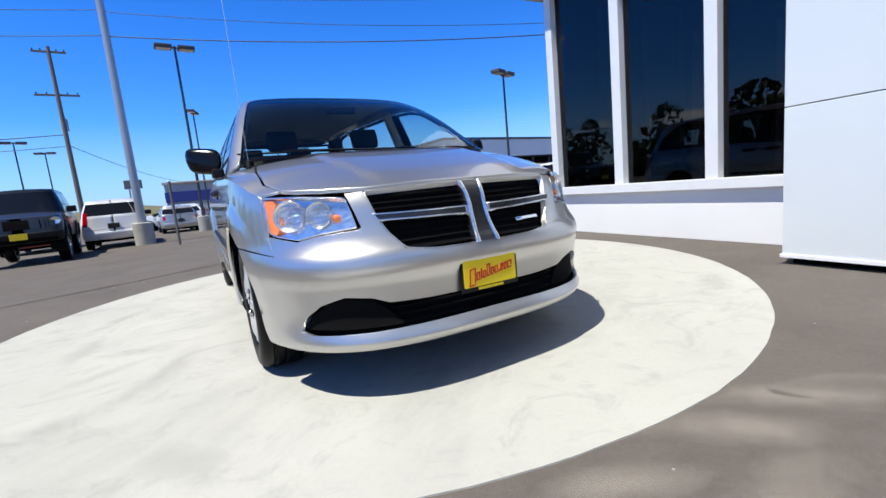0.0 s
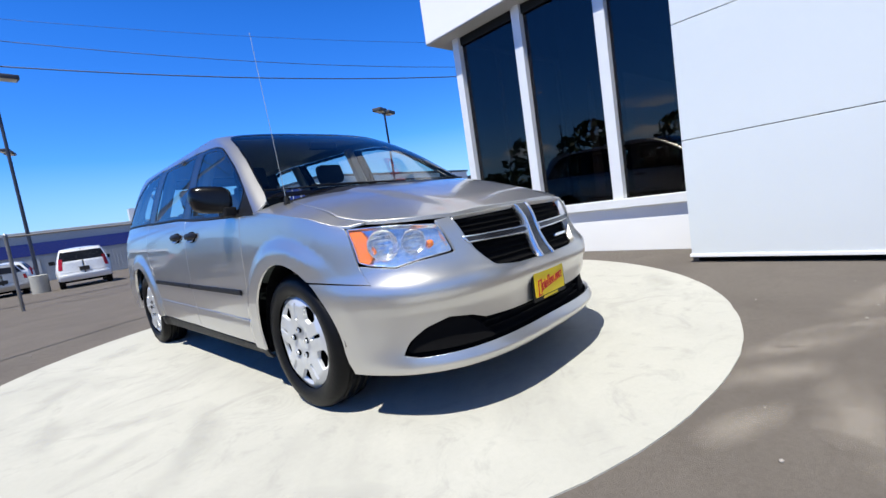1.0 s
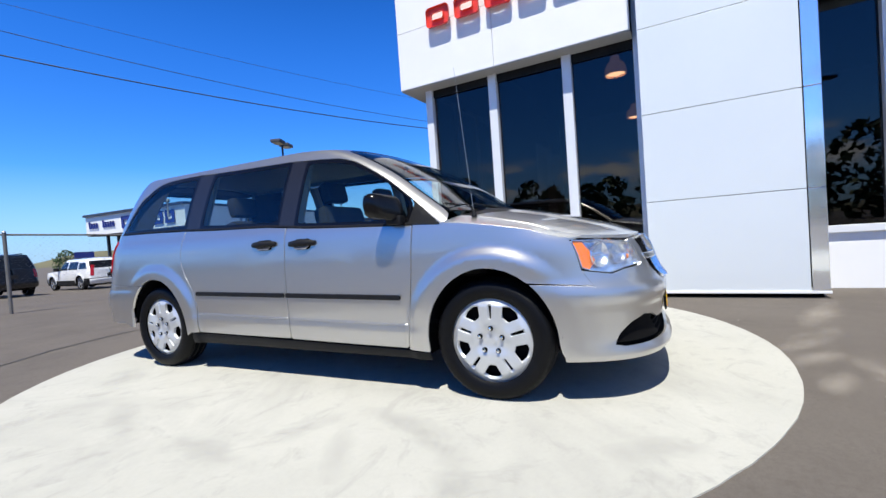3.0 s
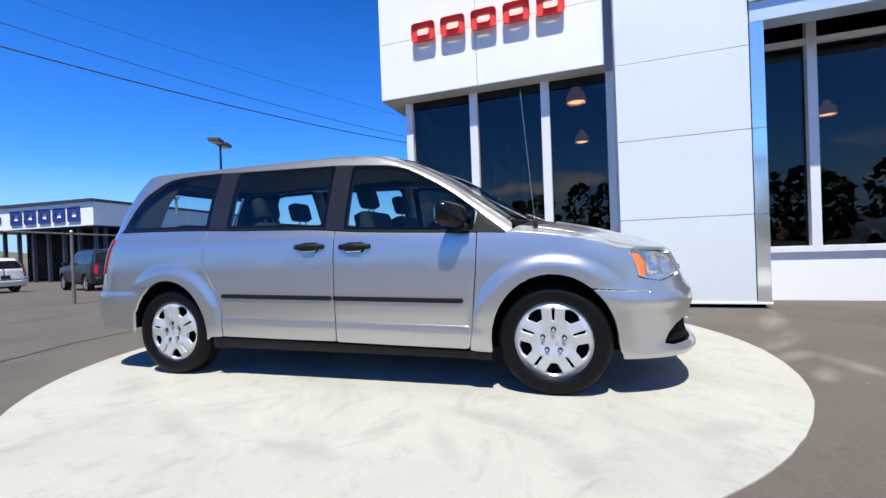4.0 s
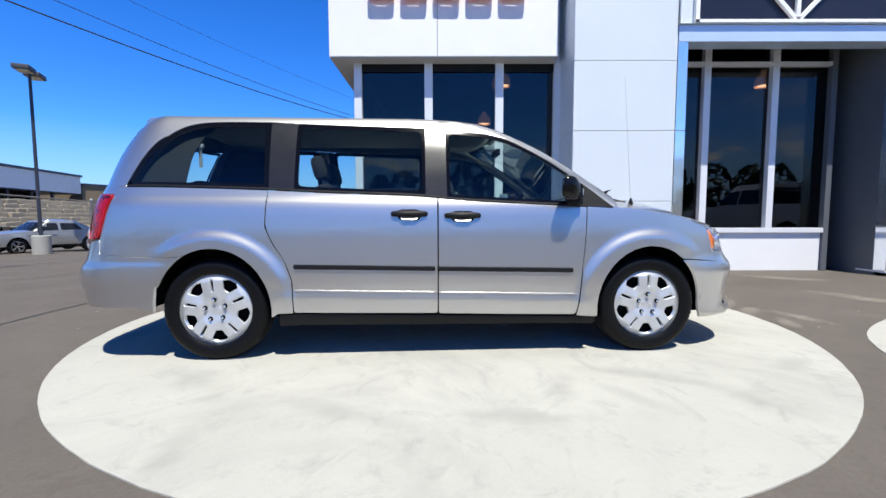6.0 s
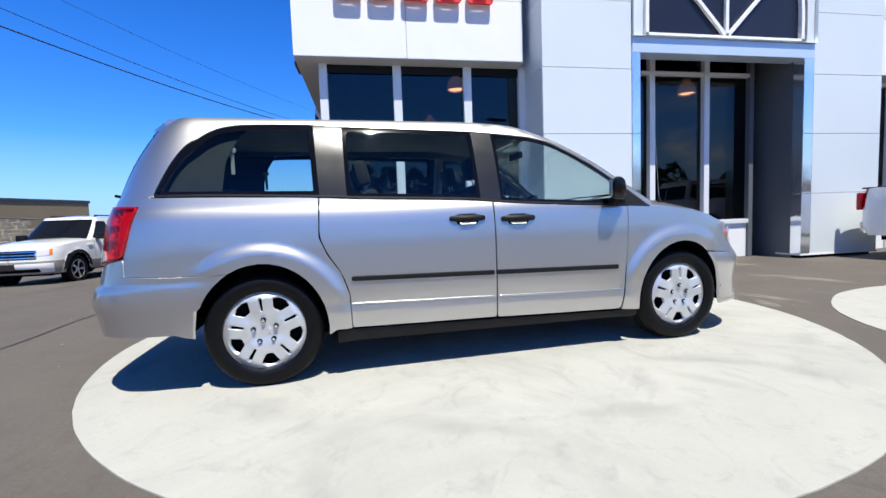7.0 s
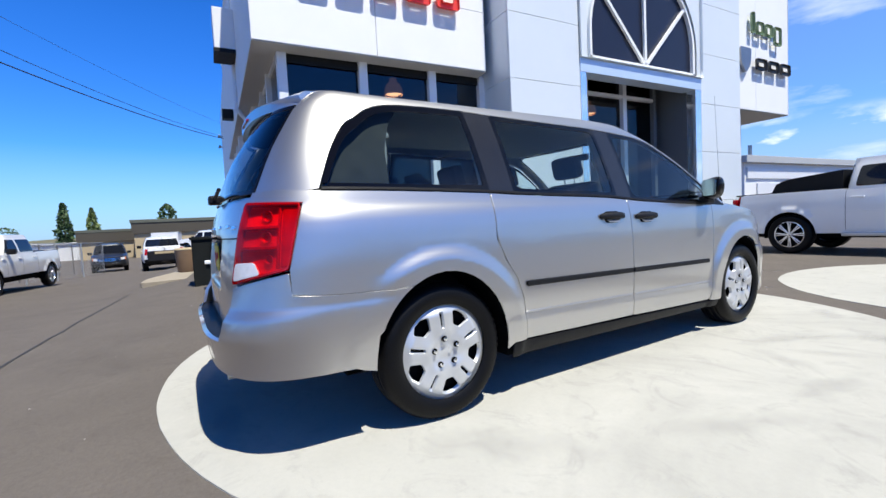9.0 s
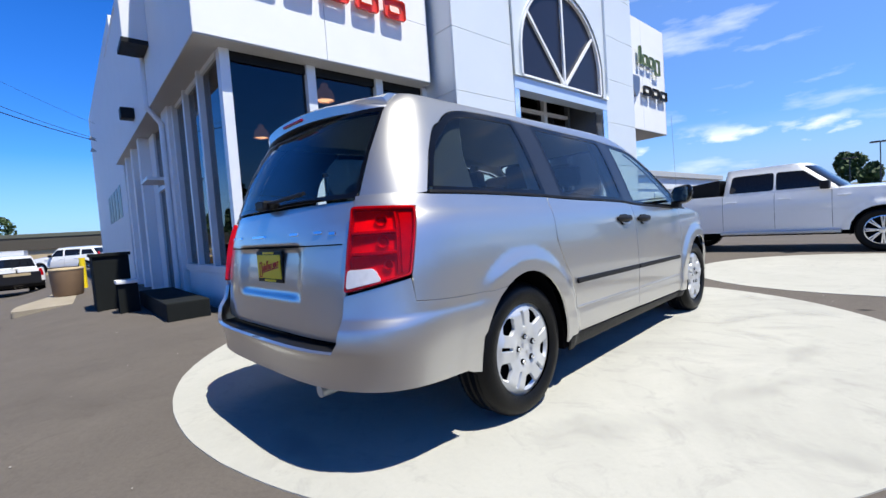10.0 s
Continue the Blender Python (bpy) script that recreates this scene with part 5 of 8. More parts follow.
for side in (-1, 1):
    for u in (-1.10, 0.0):
        bm = bmesh.new()
        add_tube(bm, (u, side * 0.84, 1.10), (u, side * 0.64, 1.66), 0.05, 0.045, 8)
        part("inner_pillar", bm, PALE_TRIM, van, "pale inner pillar trim", True)
    part("seat_belt", add_box(bmesh.new(), (-1.722, side * 0.70 - 0.003, 1.36), (-1.700, side * 0.70 + 0.003, 1.50), 0, Matrix.Translation((0, 0, 0))), PALE_TRIM, van, "pale seat belt")
    part("belt_anchor", add_box(bmesh.new(), (-1.735, side * 0.70 - 0.014, 1.495), (-1.685, side * 0.70 + 0.014, 1.53), 0.012), PALE_TRIM, van, smooth=True)


# ---- the dealership building ----
WHITE_WALL = plain("white_render", (0.80, 0.80, 0.80), 0.6, vary=0.05, scale=1.5, bump=0.06, bump_scale=140)
PANEL = plain("pale_metal_panel", (0.68, 0.72, 0.74), 0.42, metal=0.12, vary=0.04, scale=0.8)
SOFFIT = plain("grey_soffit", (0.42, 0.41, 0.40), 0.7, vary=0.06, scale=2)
STAINLESS = plain("polished_cladding", (0.90, 0.93, 0.96), 0.09, metal=0.85, vary=0.06, scale=3, bump=0.03, bump_scale=4)
BLUE_METAL = plain("pale_blue_metal", (0.55, 0.66, 0.80), 0.35, metal=0.25, vary=0.06, scale=2)
WINDOW_FRAME = plain("pale_window_frame", (0.74, 0.75, 0.77), 0.4, metal=0.1, vary=0.06, scale=5)
# Near-black colour stands for the unlit rooms behind the glass.
ROOM = plain("unlit_room_black", (0.03, 0.022, 0.017), 0.8, vary=0.3, scale=1.5)
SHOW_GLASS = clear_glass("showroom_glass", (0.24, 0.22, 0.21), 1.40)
ARCH_GLASS = plain("dark_arch_screen", (0.012, 0.012, 0.022), 0.35, vary=0.2, scale=3)
# Dark grey for the portal jamb's shaded face; also the road sign's own grey.
JAMB_SHADE_BOARD = plain("jamb_shade_and_board_grey", (0.11, 0.12, 0.135), 0.5, vary=0.1, scale=2)
RED_SIGN = plain("red_sign_face", (0.72, 0.05, 0.03), 0.4, vary=0.05)
GREEN_SIGN = plain("green_sign_face", (0.20, 0.28, 0.16), 0.45, vary=0.1)
BLACK_SIGN = plain("black_sign_face", (0.02, 0.02, 0.022), 0.4)
JOINT = plain("dark_joint", (0.08, 0.085, 0.09), 0.8)
TAN_WALL = plain("tan_wall", (0.46, 0.36, 0.22), 0.8, vary=0.12, scale=0.5)

building = thing("dealership_building", "white panelled car showroom with dark windows and an arched entrance tower", "building")


def wall_panels(name, x, ys, zs, mat, gap=0.008, thick=0.03, ob=None):
    """Cladding panels on a front that faces -x, one mesh object each, with open joints between them."""
    for y0, y1 in zip(ys, ys[1:]):
        for z0, z1 in zip(zs, zs[1:]):
            block(name, (x, y0 + gap / 2, z0 + gap / 2), (x + thick, y1 - gap / 2, z1 - gap / 2), mat, ob or building, bevel=0.003)


# north fascia over the showroom, with its joints
fascia = block("fascia", (4.66, 2.115, 3.76), (4.98, 6.015, 7.05), JOINT, building)
block("side_fascia", (4.98, 5.72, 3.76), (15.4, 6.013, 7.05), JOINT, building)
wall_panels("fascia_panel", 4.63, (2.10, 4.18, 6.035), (3.75, 4.78, 7.06), WHITE_WALL, ob=fascia)
for x0, x1 in ((4.632, 8.2), (8.2, 11.8), (11.8, 15.4)):
    block("side_fascia_panel", (x0 + 0.004, 6.012, 3.75), (x1 - 0.004, 6.037, 7.06), WHITE_WALL, fascia, bevel=0.003)
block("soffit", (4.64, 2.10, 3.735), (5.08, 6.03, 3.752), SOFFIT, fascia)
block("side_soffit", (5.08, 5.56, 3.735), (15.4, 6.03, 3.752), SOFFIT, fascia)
block("coping", (4.60, 2.08, 7.05), (15.45, 6.06, 7.12), WINDOW_FRAME, fascia, bevel=0.01)

block("recess_wall", (4.94, 1.987, 3.735), (4.99, 2.10, 7.05), PANEL, building)

# showroom front: low wall, sill, frames, panes
YS = [(5.54, 5.675), (4.27, 4.415), (3.0, 3.145), (1.96, 2.095)]
block("low_wall", (4.94, 1.96, 0.0), (5.10, 5.70, 0.585), WHITE_WALL, building, bevel=0.004)
block("window_sill", (4.87, 1.96, 0.585), (5.10, 5.70, 0.70), WINDOW_FRAME, building, bevel=0.006)
window_1 = tagged(block("window_1", (4.98, 2.09, 3.66), (5.06, 5.54, 3.735), WINDOW_FRAME), "tall dark showroom window in pale frames", "window", kind="structure")
for a, b in YS:
    block("mullion", (4.90, a, 0.70), (5.06, b, 3.735), WINDOW_FRAME, window_1, bevel=0.006)
for (a, b), (c, d) in zip(YS, YS[1:]):
    block("pane", (5.0, d, 0.70), (5.012, a, 3.70), SHOW_GLASS, window_1)
    block("head_rail", (4.96, d, 3.60), (5.0, a, 3.735), BLACK_PLASTIC, window_1)

# showroom side, facing north
block("side_low_wall", (4.94, 5.56, -0.3), (8.05, 5.705, 0.585), WHITE_WALL, building, bevel=0.004)
block("side_sill", (4.90, 5.56, 0.585), (8.05, 5.75, 0.70), WINDOW_FRAME, building, bevel=0.006)
window_2 = tagged(block("window_2", (5.1, 5.60, 3.66), (8.1, 5.68, 3.735), WINDOW_FRAME), "tall showroom side window reflecting the sky", "window", kind="structure")
posts = [4.92, 6.0, 7.05, 8.05]
for x in posts[1:]:
    block("mullion", (x - 0.05, 5.58, 0.70), (x + 0.05, 5.73, 3.735), WINDOW_FRAME, window_2, bevel=0.006)
for a, b in zip(posts, posts[1:]):
    block("pane", (a + 0.05, 5.63, 0.70), (b - 0.05, 5.642, 3.70), SHOW_GLASS, window_2)
block("side_pier", (8.10, 5.50, -0.4), (8.75, 5.80, 3.74), WHITE_WALL, building, bevel=0.004)
door_1 = tagged(block("door_1", (8.75, 5.60, 2.35), (10.6, 5.70, 2.45), WINDOW_FRAME), "glazed side door in a pale frame", "door", kind="structure")
for x in (8.78, 9.66, 10.55):
    block("door_frame", (x - 0.035, 5.60, -0.4), (x + 0.035, 5.70, 3.735), WINDOW_FRAME, door_1, bevel=0.005)
for a, b in ((8.82, 9.62), (9.70, 10.51)):
    block("door_pane", (a, 5.64, -0.35), (b, 5.652, 2.35), SHOW_GLASS, door_1)
    block("door_toplight", (a, 5.64, 2.45), (b, 5.652, 3.70), SHOW_GLASS, door_1)
block("door_canopy", (8.7, 5.72, 2.40), (9.6, 6.15, 2.46), WINDOW_FRAME, door_1, bevel=0.01)
block("rear_wall", (10.6, 5.45, -0.6), (15.4, 5.70, 3.74), WHITE_WALL, building, bevel=0.004)
for x in (11.2, 12.6, 14.0):
    block("pilaster", (x, 5.70, -0.6), (x + 0.28, 5.92, 3.74), WHITE_WALL, building, bevel=0.006)
window_3 = tagged(block("window_3", (11.55, 5.69, 0.9), (12.5, 5.715, 2.9), DARK_GLASS), "narrow dark side window", "window", kind="structure")
block("rear_wing", (15.4, 3.0, -0.9), (29.5, 5.85, 8.4), WHITE_WALL, building, bevel=0.01)
for k in range(5):
    block("wing_window", (17.0 + 1.1 * k, 5.845, 2.2), (17.7 + 1.1 * k, 5.865, 3.3), ARCH_GLASS, building)
pipe = bmesh.new()
add_tube(pipe, (8.42, 6.06, 3.72), (8.42, 6.06, 7.0), 0.05)
add_tube(pipe, (8.42, 6.06, 3.74), (8.42, 5.85, 3.45), 0.05)
add_tube(pipe, (8.42, 5.85, 3.47), (8.42, 5.85, -0.3), 0.05)
part("downpipe", pipe, WINDOW_FRAME, building, "pale downpipe bent back under the soffit", True)
scupper = part("rainwater_hopper", add_box(bmesh.new(), (7.75, 6.037, 4.75), (8.40, 6.42, 5.55), 0.01), WHITE_WALL, building)
block("hopper_base", (7.73, 6.037, 4.67), (8.42, 6.44, 4.75), BLACK_PLASTIC, scupper)
part("wall_light", add_box(bmesh.new(), (10.3, 6.037, 3.98), (10.6, 6.30, 4.22), 0.02), BLACK_PLASTIC, building, "dark wall light", True)
for z in (6.3, 5.75):
    cone = add_turned(bmesh.new(), [(0.03, 0.0), (0.05, 0.08), (0.11, 0.2), (0.10, 0.21)], 16, Matrix.Translation((24.4, 5.95, z)) @ Matrix.Rotation(radians(-70), 4, "X"))
    part("flood_light", cone, GALVANISED, building, "pale floodlight", True)

# the entrance tower
tower = block("tower_core", (4.125, -5.05, 6.30), (9.8, 1.955, 8.6), JOINT, building)
block("pier_core", (4.125, 0.36, 0.10), (6.0, 1.955, 8.6), JOINT, building)
block("pier_core", (4.125, -5.03, 0.10), (6.0, -3.48, 8.6), JOINT, building)
LEVELS = (0.075, 1.25, 2.385, 3.49, 4.62, 5.75, 6.88, 8.0, 8.62)
wall_panels("pier_panel", 4.09, (0.335, 1.985), LEVELS, PANEL)
wall_panels("pier_panel", 4.09, (-5.05, -3.46), LEVELS, PANEL)
for z0, z1 in zip(LEVELS, LEVELS[1:]):
    block("pier_side_panel", (4.122, 1.957, z0 + 0.004), (4.94, 1.985, z1 - 0.004), PANEL, building, bevel=0.003)
    block("pier_side_panel", (4.122, -5.052, z0 + 0.004), (4.94, -5.025, z1 - 0.004), PANEL, building, bevel=0.003)
for y0, y1 in ((0.17, 0.327), (-3.452, -3.24)):
    for z0, z1 in ((0.075, 1.25), (1.25, 2.385), (2.385, 3.80)):
        block("jamb_cladding", (4.086, y0, z0 + 0.003), (4.30, y1, z1 - 0.003), STAINLESS, building, "polished metal jamb", bevel=0.004)
for y0, y1 in ((0.16, 1.995), (-5.06, -3.23)):
    block("base_flashing", (4.078, y0, 0.055), (4.6, y1, 0.085), WHITE_WALL, building, bevel=0.003)
    # Set back and coloured black for the shadow line below the flashing.
    block("base_shadow_line", (4.18, y0 + 0.05, 0.0), (4.6, y1 - 0.05, 0.06), LINER, building)

# portal head and arch
portal = block("portal_head", (4.080, -3.452, 3.775), (4.40, 0.327, 4.035), BLUE_METAL, building, "pale blue metal band over the entrance", bevel=0.006)
block("portal_jamb", (4.30, 0.17, 0.0), (4.95, 0.23, 4.12), WINDOW_FRAME, building)
# This jamb faces away from the sun; its shade is in the grey.
block("portal_jamb", (4.30, -3.30, 0.0), (6.2, -3.24, 4.12), JAMB_SHADE_BOARD, building)
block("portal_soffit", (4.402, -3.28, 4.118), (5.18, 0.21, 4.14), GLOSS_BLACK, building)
AC, AR, AZ = -1.56, 1.64, 4.60


def arch_line(r, n=28):
    """An arch outline (y, z) that stands on the portal head."""
    return [(AC + r, 4.05)] + [(AC + r * math.cos(math.pi * k / n), AZ + r * math.sin(math.pi * k / n)) for k in range(n + 1)] + [(AC - r, 4.05)]


# the tower's front wall with the arched opening through it
field = [(0.335, 4.035)] + [(0.335, 6.88), (-3.46, 6.88), (-3.46, 4.035)]
hole = arch_line(AR + 0.02)
front = sheet("arch_wall", lambda y, z: np.array((4.093, -y, z)), [(-y, z) for y, z in field], PANEL, building, holes=[[(-y, z) for y, z in [(hole[0][0], 4.06)] + hole[1:-1] + [(hole[-1][0], 4.06)]]], res=0.2, thick=0.06, gap=0.002, flip=True)
window_4 = tagged(new("window_4"), "dark arched window with white glazing bars", "window", kind="structure")
ring_out, ring_in = arch_line(AR), arch_line(AR - 0.065)
fv = [(x, y, z) for x in (4.065, 4.155) for ring in (ring_out, ring_in) for y, z in ring]
n = len(ring_out)
ff = []
for i in range(n - 1):
    ff += [(i, i + 1, n + i + 1, n + i), (2 * n + i, 3 * n + i, 3 * n + i + 1, 2 * n + i + 1), (i, 2 * n + i, 2 * n + i + 1, i + 1), (n + i, n + i + 1, 3 * n + i + 1, 3 * n + i)]
mesh_object("arch_frame", fv, ff, WHITE_WALL, window_4, "white arched frame")
block("arch_sill", (4.065, AC - AR, 4.045), (4.155, AC + AR, 4.115), WHITE_WALL, window_4, bevel=0.004)
for y1, z1 in ((AC, AZ + AR - 0.04), (AC + 1.34, 5.50), (AC - 1.34, 5.50)):
    d = Vector((0, y1 - AC, z1 - 4.10))
    bar = add_box(bmesh.new(), (-0.035, -0.032, 0), (0.02, 0.032, d.length), 0.004, Matrix.Translation((4.115, AC, 4.10)) @ Matrix.Rotation(-math.atan2(d.y, d.z), 4, "X"))
    part("glazing_bar", bar, WHITE_WALL, window_4)
ag = bmesh.new()
ag.faces.new([ag.verts.new((4.14, y, z)) for y, z in arch_line(AR - 0.03)])
part("arch_pane", ag, ARCH_GLASS, window_4)
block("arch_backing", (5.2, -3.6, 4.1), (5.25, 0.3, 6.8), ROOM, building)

# entrance wall set back under the portal
block("entrance_low_wall", (4.93, -2.88, 0.0), (5.08, 0.17, 0.70), WHITE_WALL, building, bevel=0.004)
block("entrance_sill", (4.88, -2.88, 0.70), (5.08, 0.17, 0.79), WINDOW_FRAME, building, bevel=0.005)
window_5 = tagged(block("window_5", (4.89, -2.95, 3.675), (5.05, 0.17, 3.745), WINDOW_FRAME), "dark entrance glazing in pale frames", "window", kind="structure")
# The last mullion is coloured dark for the shade it stands in.
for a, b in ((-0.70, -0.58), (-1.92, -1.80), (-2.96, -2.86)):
    block("mullion", (4.88, a, 0.79 if a > -2.9 else 0.0), (5.05, b, 4.115), WINDOW_FRAME if a > -2.9 else JAMB_SHADE_BOARD, window_5, bevel=0.006)
for a, b in ((-0.58, 0.17), (-1.80, -0.70), (-2.86, -1.92)):
    block("pane", (4.98, a, 0.79), (4.992, b, 3.675), SHOW_GLASS, window_5)
    block("toplight", (4.98, a, 3.745), (4.992, b, 4.115), SHOW_GLASS, window_5)
# Near-black head, return and back give the deep recess its darkness.
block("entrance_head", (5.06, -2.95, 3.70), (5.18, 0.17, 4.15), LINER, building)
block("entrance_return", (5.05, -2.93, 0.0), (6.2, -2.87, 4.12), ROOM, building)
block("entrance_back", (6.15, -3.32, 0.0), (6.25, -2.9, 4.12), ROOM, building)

# south wing with its fascia
south = block("south_fascia", (4.53, -8.29, 3.66), (9.8, -5.06, 7.05), JOINT, building)
wall_panels("south_fascia_panel", 4.50, (-8.31, -6.6, -5.06), (3.65, 4.78, 7.06), WHITE_WALL, ob=south)
block("south_side_panel", (4.50, -8.315, 3.65), (9.8, -8.29, 7.06), WHITE_WALL, south)
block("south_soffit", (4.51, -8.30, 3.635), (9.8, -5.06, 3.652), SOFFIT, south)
block("south_low_wall", (4.94, -6.6, 0.0), (5.1, -5.05, 0.6), WHITE_WALL, building)
window_6 = tagged(block("window_6", (4.92, -6.62, 3.55), (5.05, -5.05, 3.64), WINDOW_FRAME), "dark side window under the south fascia", "window", kind="structure")
block("mullion", (4.90, -6.62, 0.0), (5.05, -6.48, 3.64), WINDOW_FRAME, window_6, bevel=0.005)
block("pane", (5.0, -6.5, 0.6), (5.012, -5.05, 3.56), SHOW_GLASS, window_6)
block("south_wall", (5.05, -6.6, 0.0), (9.8, -6.45, 3.65), WHITE_WALL, building)

# closed rooms behind the glass, coloured near-black to look unlit
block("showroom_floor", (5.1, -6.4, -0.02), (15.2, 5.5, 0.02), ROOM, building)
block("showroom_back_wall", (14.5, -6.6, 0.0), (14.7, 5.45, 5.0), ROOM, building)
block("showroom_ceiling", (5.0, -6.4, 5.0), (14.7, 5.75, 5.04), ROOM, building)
# Unseen wall, added to close the room against daylight.
block("unseen_south_wall", (9.8, -6.6, 0.0), (14.6, -6.45, 5.0), ROOM, building)
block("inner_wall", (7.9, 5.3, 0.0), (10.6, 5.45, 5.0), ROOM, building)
# Unseen roof, added to keep the rooms below dark.
roof_top = block("unseen_flat_roof", (4.7, -8.2, 7.0), (15.3, 5.95, 7.04), SOFFIT, building)


# pendant lamps, desks and a display car seen dimly through the glass
def pendant(x, y, z):
    rig = thing("pendant_lamp", "copper dome lamp hanging inside the showroom", "lamp", "showroom pendants", at=Matrix.Translation((x, y, z)))
    part("shade", add_turned(bmesh.new(), [(0.07, 0.40), (0.09, 0.38), (0.09, 0.30), (0.16, 0.25), (0.21, 0.15), (0.225, 0.0), (0.215, 0.0), (0.15, 0.20), (0.08, 0.26)], 24), SHADE_GLOW, rig, smooth=True)
    part("diffuser", add_turned(bmesh.new(), [(0.0, 0.0), (0.12, 0.01), (0.19, 0.04), (0.15, 0.14), (0.0, 0.18)], 20), LAMP_GLOW, rig, "warm glowing diffuser", True)
    tube("stem", (0, 0, 0.22), (0, 0, 5.0 - z), 0.01, BLACK_PLASTIC, rig)


# The copper shade glows on its own, standing in for lamplight on it.
SHADE_GLOW = glow("self_lit_copper_shade", (0.72, 0.50, 0.33), 0.7)
LAMP_GLOW = glow("warm_lamp_glow", (1.0, 0.66, 0.36), 16.0)
for x, y, z in ((7.75, 2.66, 4.15), (12.0, 2.67, 4.15), (7.75, -3.75, 4.15), (12.0, -3.7, 4.15)):
    pendant(x, y, z)


def desk(x, y):
    rig = thing("showroom_desk", "brown wooden showroom desk behind the glass", "desk", at=Matrix.Translation((x, y, 0.02)))
    block("desktop", (-0.4, -0.8, 0.70), (0.4, 0.8, 0.74), TAN_WALL, rig, bevel=0.006)
    for s in (-0.76, 0.72):
        block("desk_side", (-0.36, s, 0), (0.36, s + 0.04, 0.70), TAN_WALL, rig)


block("hanging_sign", (8.0, -6.1, 2.72), (8.03, -5.35, 3.0), WHITE_WALL, building, "small white sign inside the showroom")
banner = thing("standing_banner", "pale tapered banner standing behind the showroom glass", "banner", at=Matrix.Translation((5.39, 3.555, 0.02)))
part("cloth", add_prism(bmesh.new(), [(-0.085, 0.05), (0.085, 0.05), (0.075, 1.2), (0.045, 2.25), (0.02, 2.47), (-0.03, 2.40), (-0.075, 1.2)], 0.012, Matrix.Rotation(radians(90), 4, "Z") @ Matrix.Rotation(radians(90), 4, "X")), WHITE_WALL, banner, "pale banner cloth")
block("foot", (-0.14, -0.12, 0.0), (0.14, 0.12, 0.05), BLACK_PLASTIC, banner, "black foot", 0.01)
desk(6.0, -0.1)
desk(6.4, 3.9)


# ---- sign letters as plain shapes ----
def ring_shape(y, z, w, h, wall):
    return rounded([(y, z), (y + w, z), (y + w, z + h), (y, z + h)], 0.07, 5), rounded([(y + wall, z + wall), (y + w - wall, z + wall), (y + w - wall, z + h - wall), (y + wall, z + h - wall)], 0.04, 5)


def sign_ring(x, y, z, w, h, wall, mat, label, group):
    """A rounded ring of sign metal, standing off the wall."""
    a, b = ring_shape(-y, z, w, h, wall)
    ob = sheet("sign_shape", lambda q, k: np.array((x, -q, k)), a, mat, None, holes=[b], res=0.1, thick=0.05, gap=0, roll=0.004, flip=True)
    pegs = bmesh.new()
    for q in (0.2, 0.8):
        add_tube(pegs, (x + 0.02, y - w * q, z + wall / 2), (x + 0.10, y - w * q, z + wall / 2), 0.008, sides=6)
    part("stand_off", pegs, GALVANISED, ob)
    return tagged(ob, label, "sign", group)


for k in range(5):
    sign_ring(4.555, 5.335 - 0.555 * k, 4.655, 0.44, 0.335, 0.105, RED_SIGN, "red raised sign shape on the white fascia", "red fascia sign")
for k in range(3):
    sign_ring(4.425, -6.42 - 0.62 * k, 4.70, 0.52, 0.30, 0.09, BLACK_SIGN, "black raised sign shape on the south fascia", "black fascia sign")
emblem = bmesh.new()
add_prism(emblem, rounded([(-0.26, 0.30), (0.26, 0.30), (0.22, -0.1), (0.0, -0.36), (-0.22, -0.1)], 0.08), 0.08, Matrix.Translation((4.48, -5.95, 4.92)) @ Matrix.Rotation(radians(-90), 4, "Z") @ Matrix.Rotation(radians(90), 4, "X"))
tagged(part("emblem_shield", emblem, DULL_STEEL), "dark metal shield emblem on the south fascia", "sign")
for k, (w, h) in enumerate(((0.16, 0.55), (0.36, 0.34), (0.36, 0.34), (0.38, 0.50))):
    sign_ring(4.425, -6.2 - (0, 0.24, 0.68, 1.12)[k], 5.62 - (0.16 if k == 3 else 0), w, h, 0.07, GREEN_SIGN, "green raised sign shape on the south fascia", "green fascia sign")


# ---- other vehicles ----
DARK_WINDOW = plain("dark_car_window", (0.008, 0.009, 0.011), 0.05, vary=0.1, spec=0.4)
BEIGE_CLADDING = plain("beige_grey_cladding", (0.27, 0.255, 0.235), 0.5, vary=0.05)
CHROME_WHEEL = plain("bright_alloy", (0.66, 0.67, 0.69), 0.18, metal=0.9, vary=0.08)


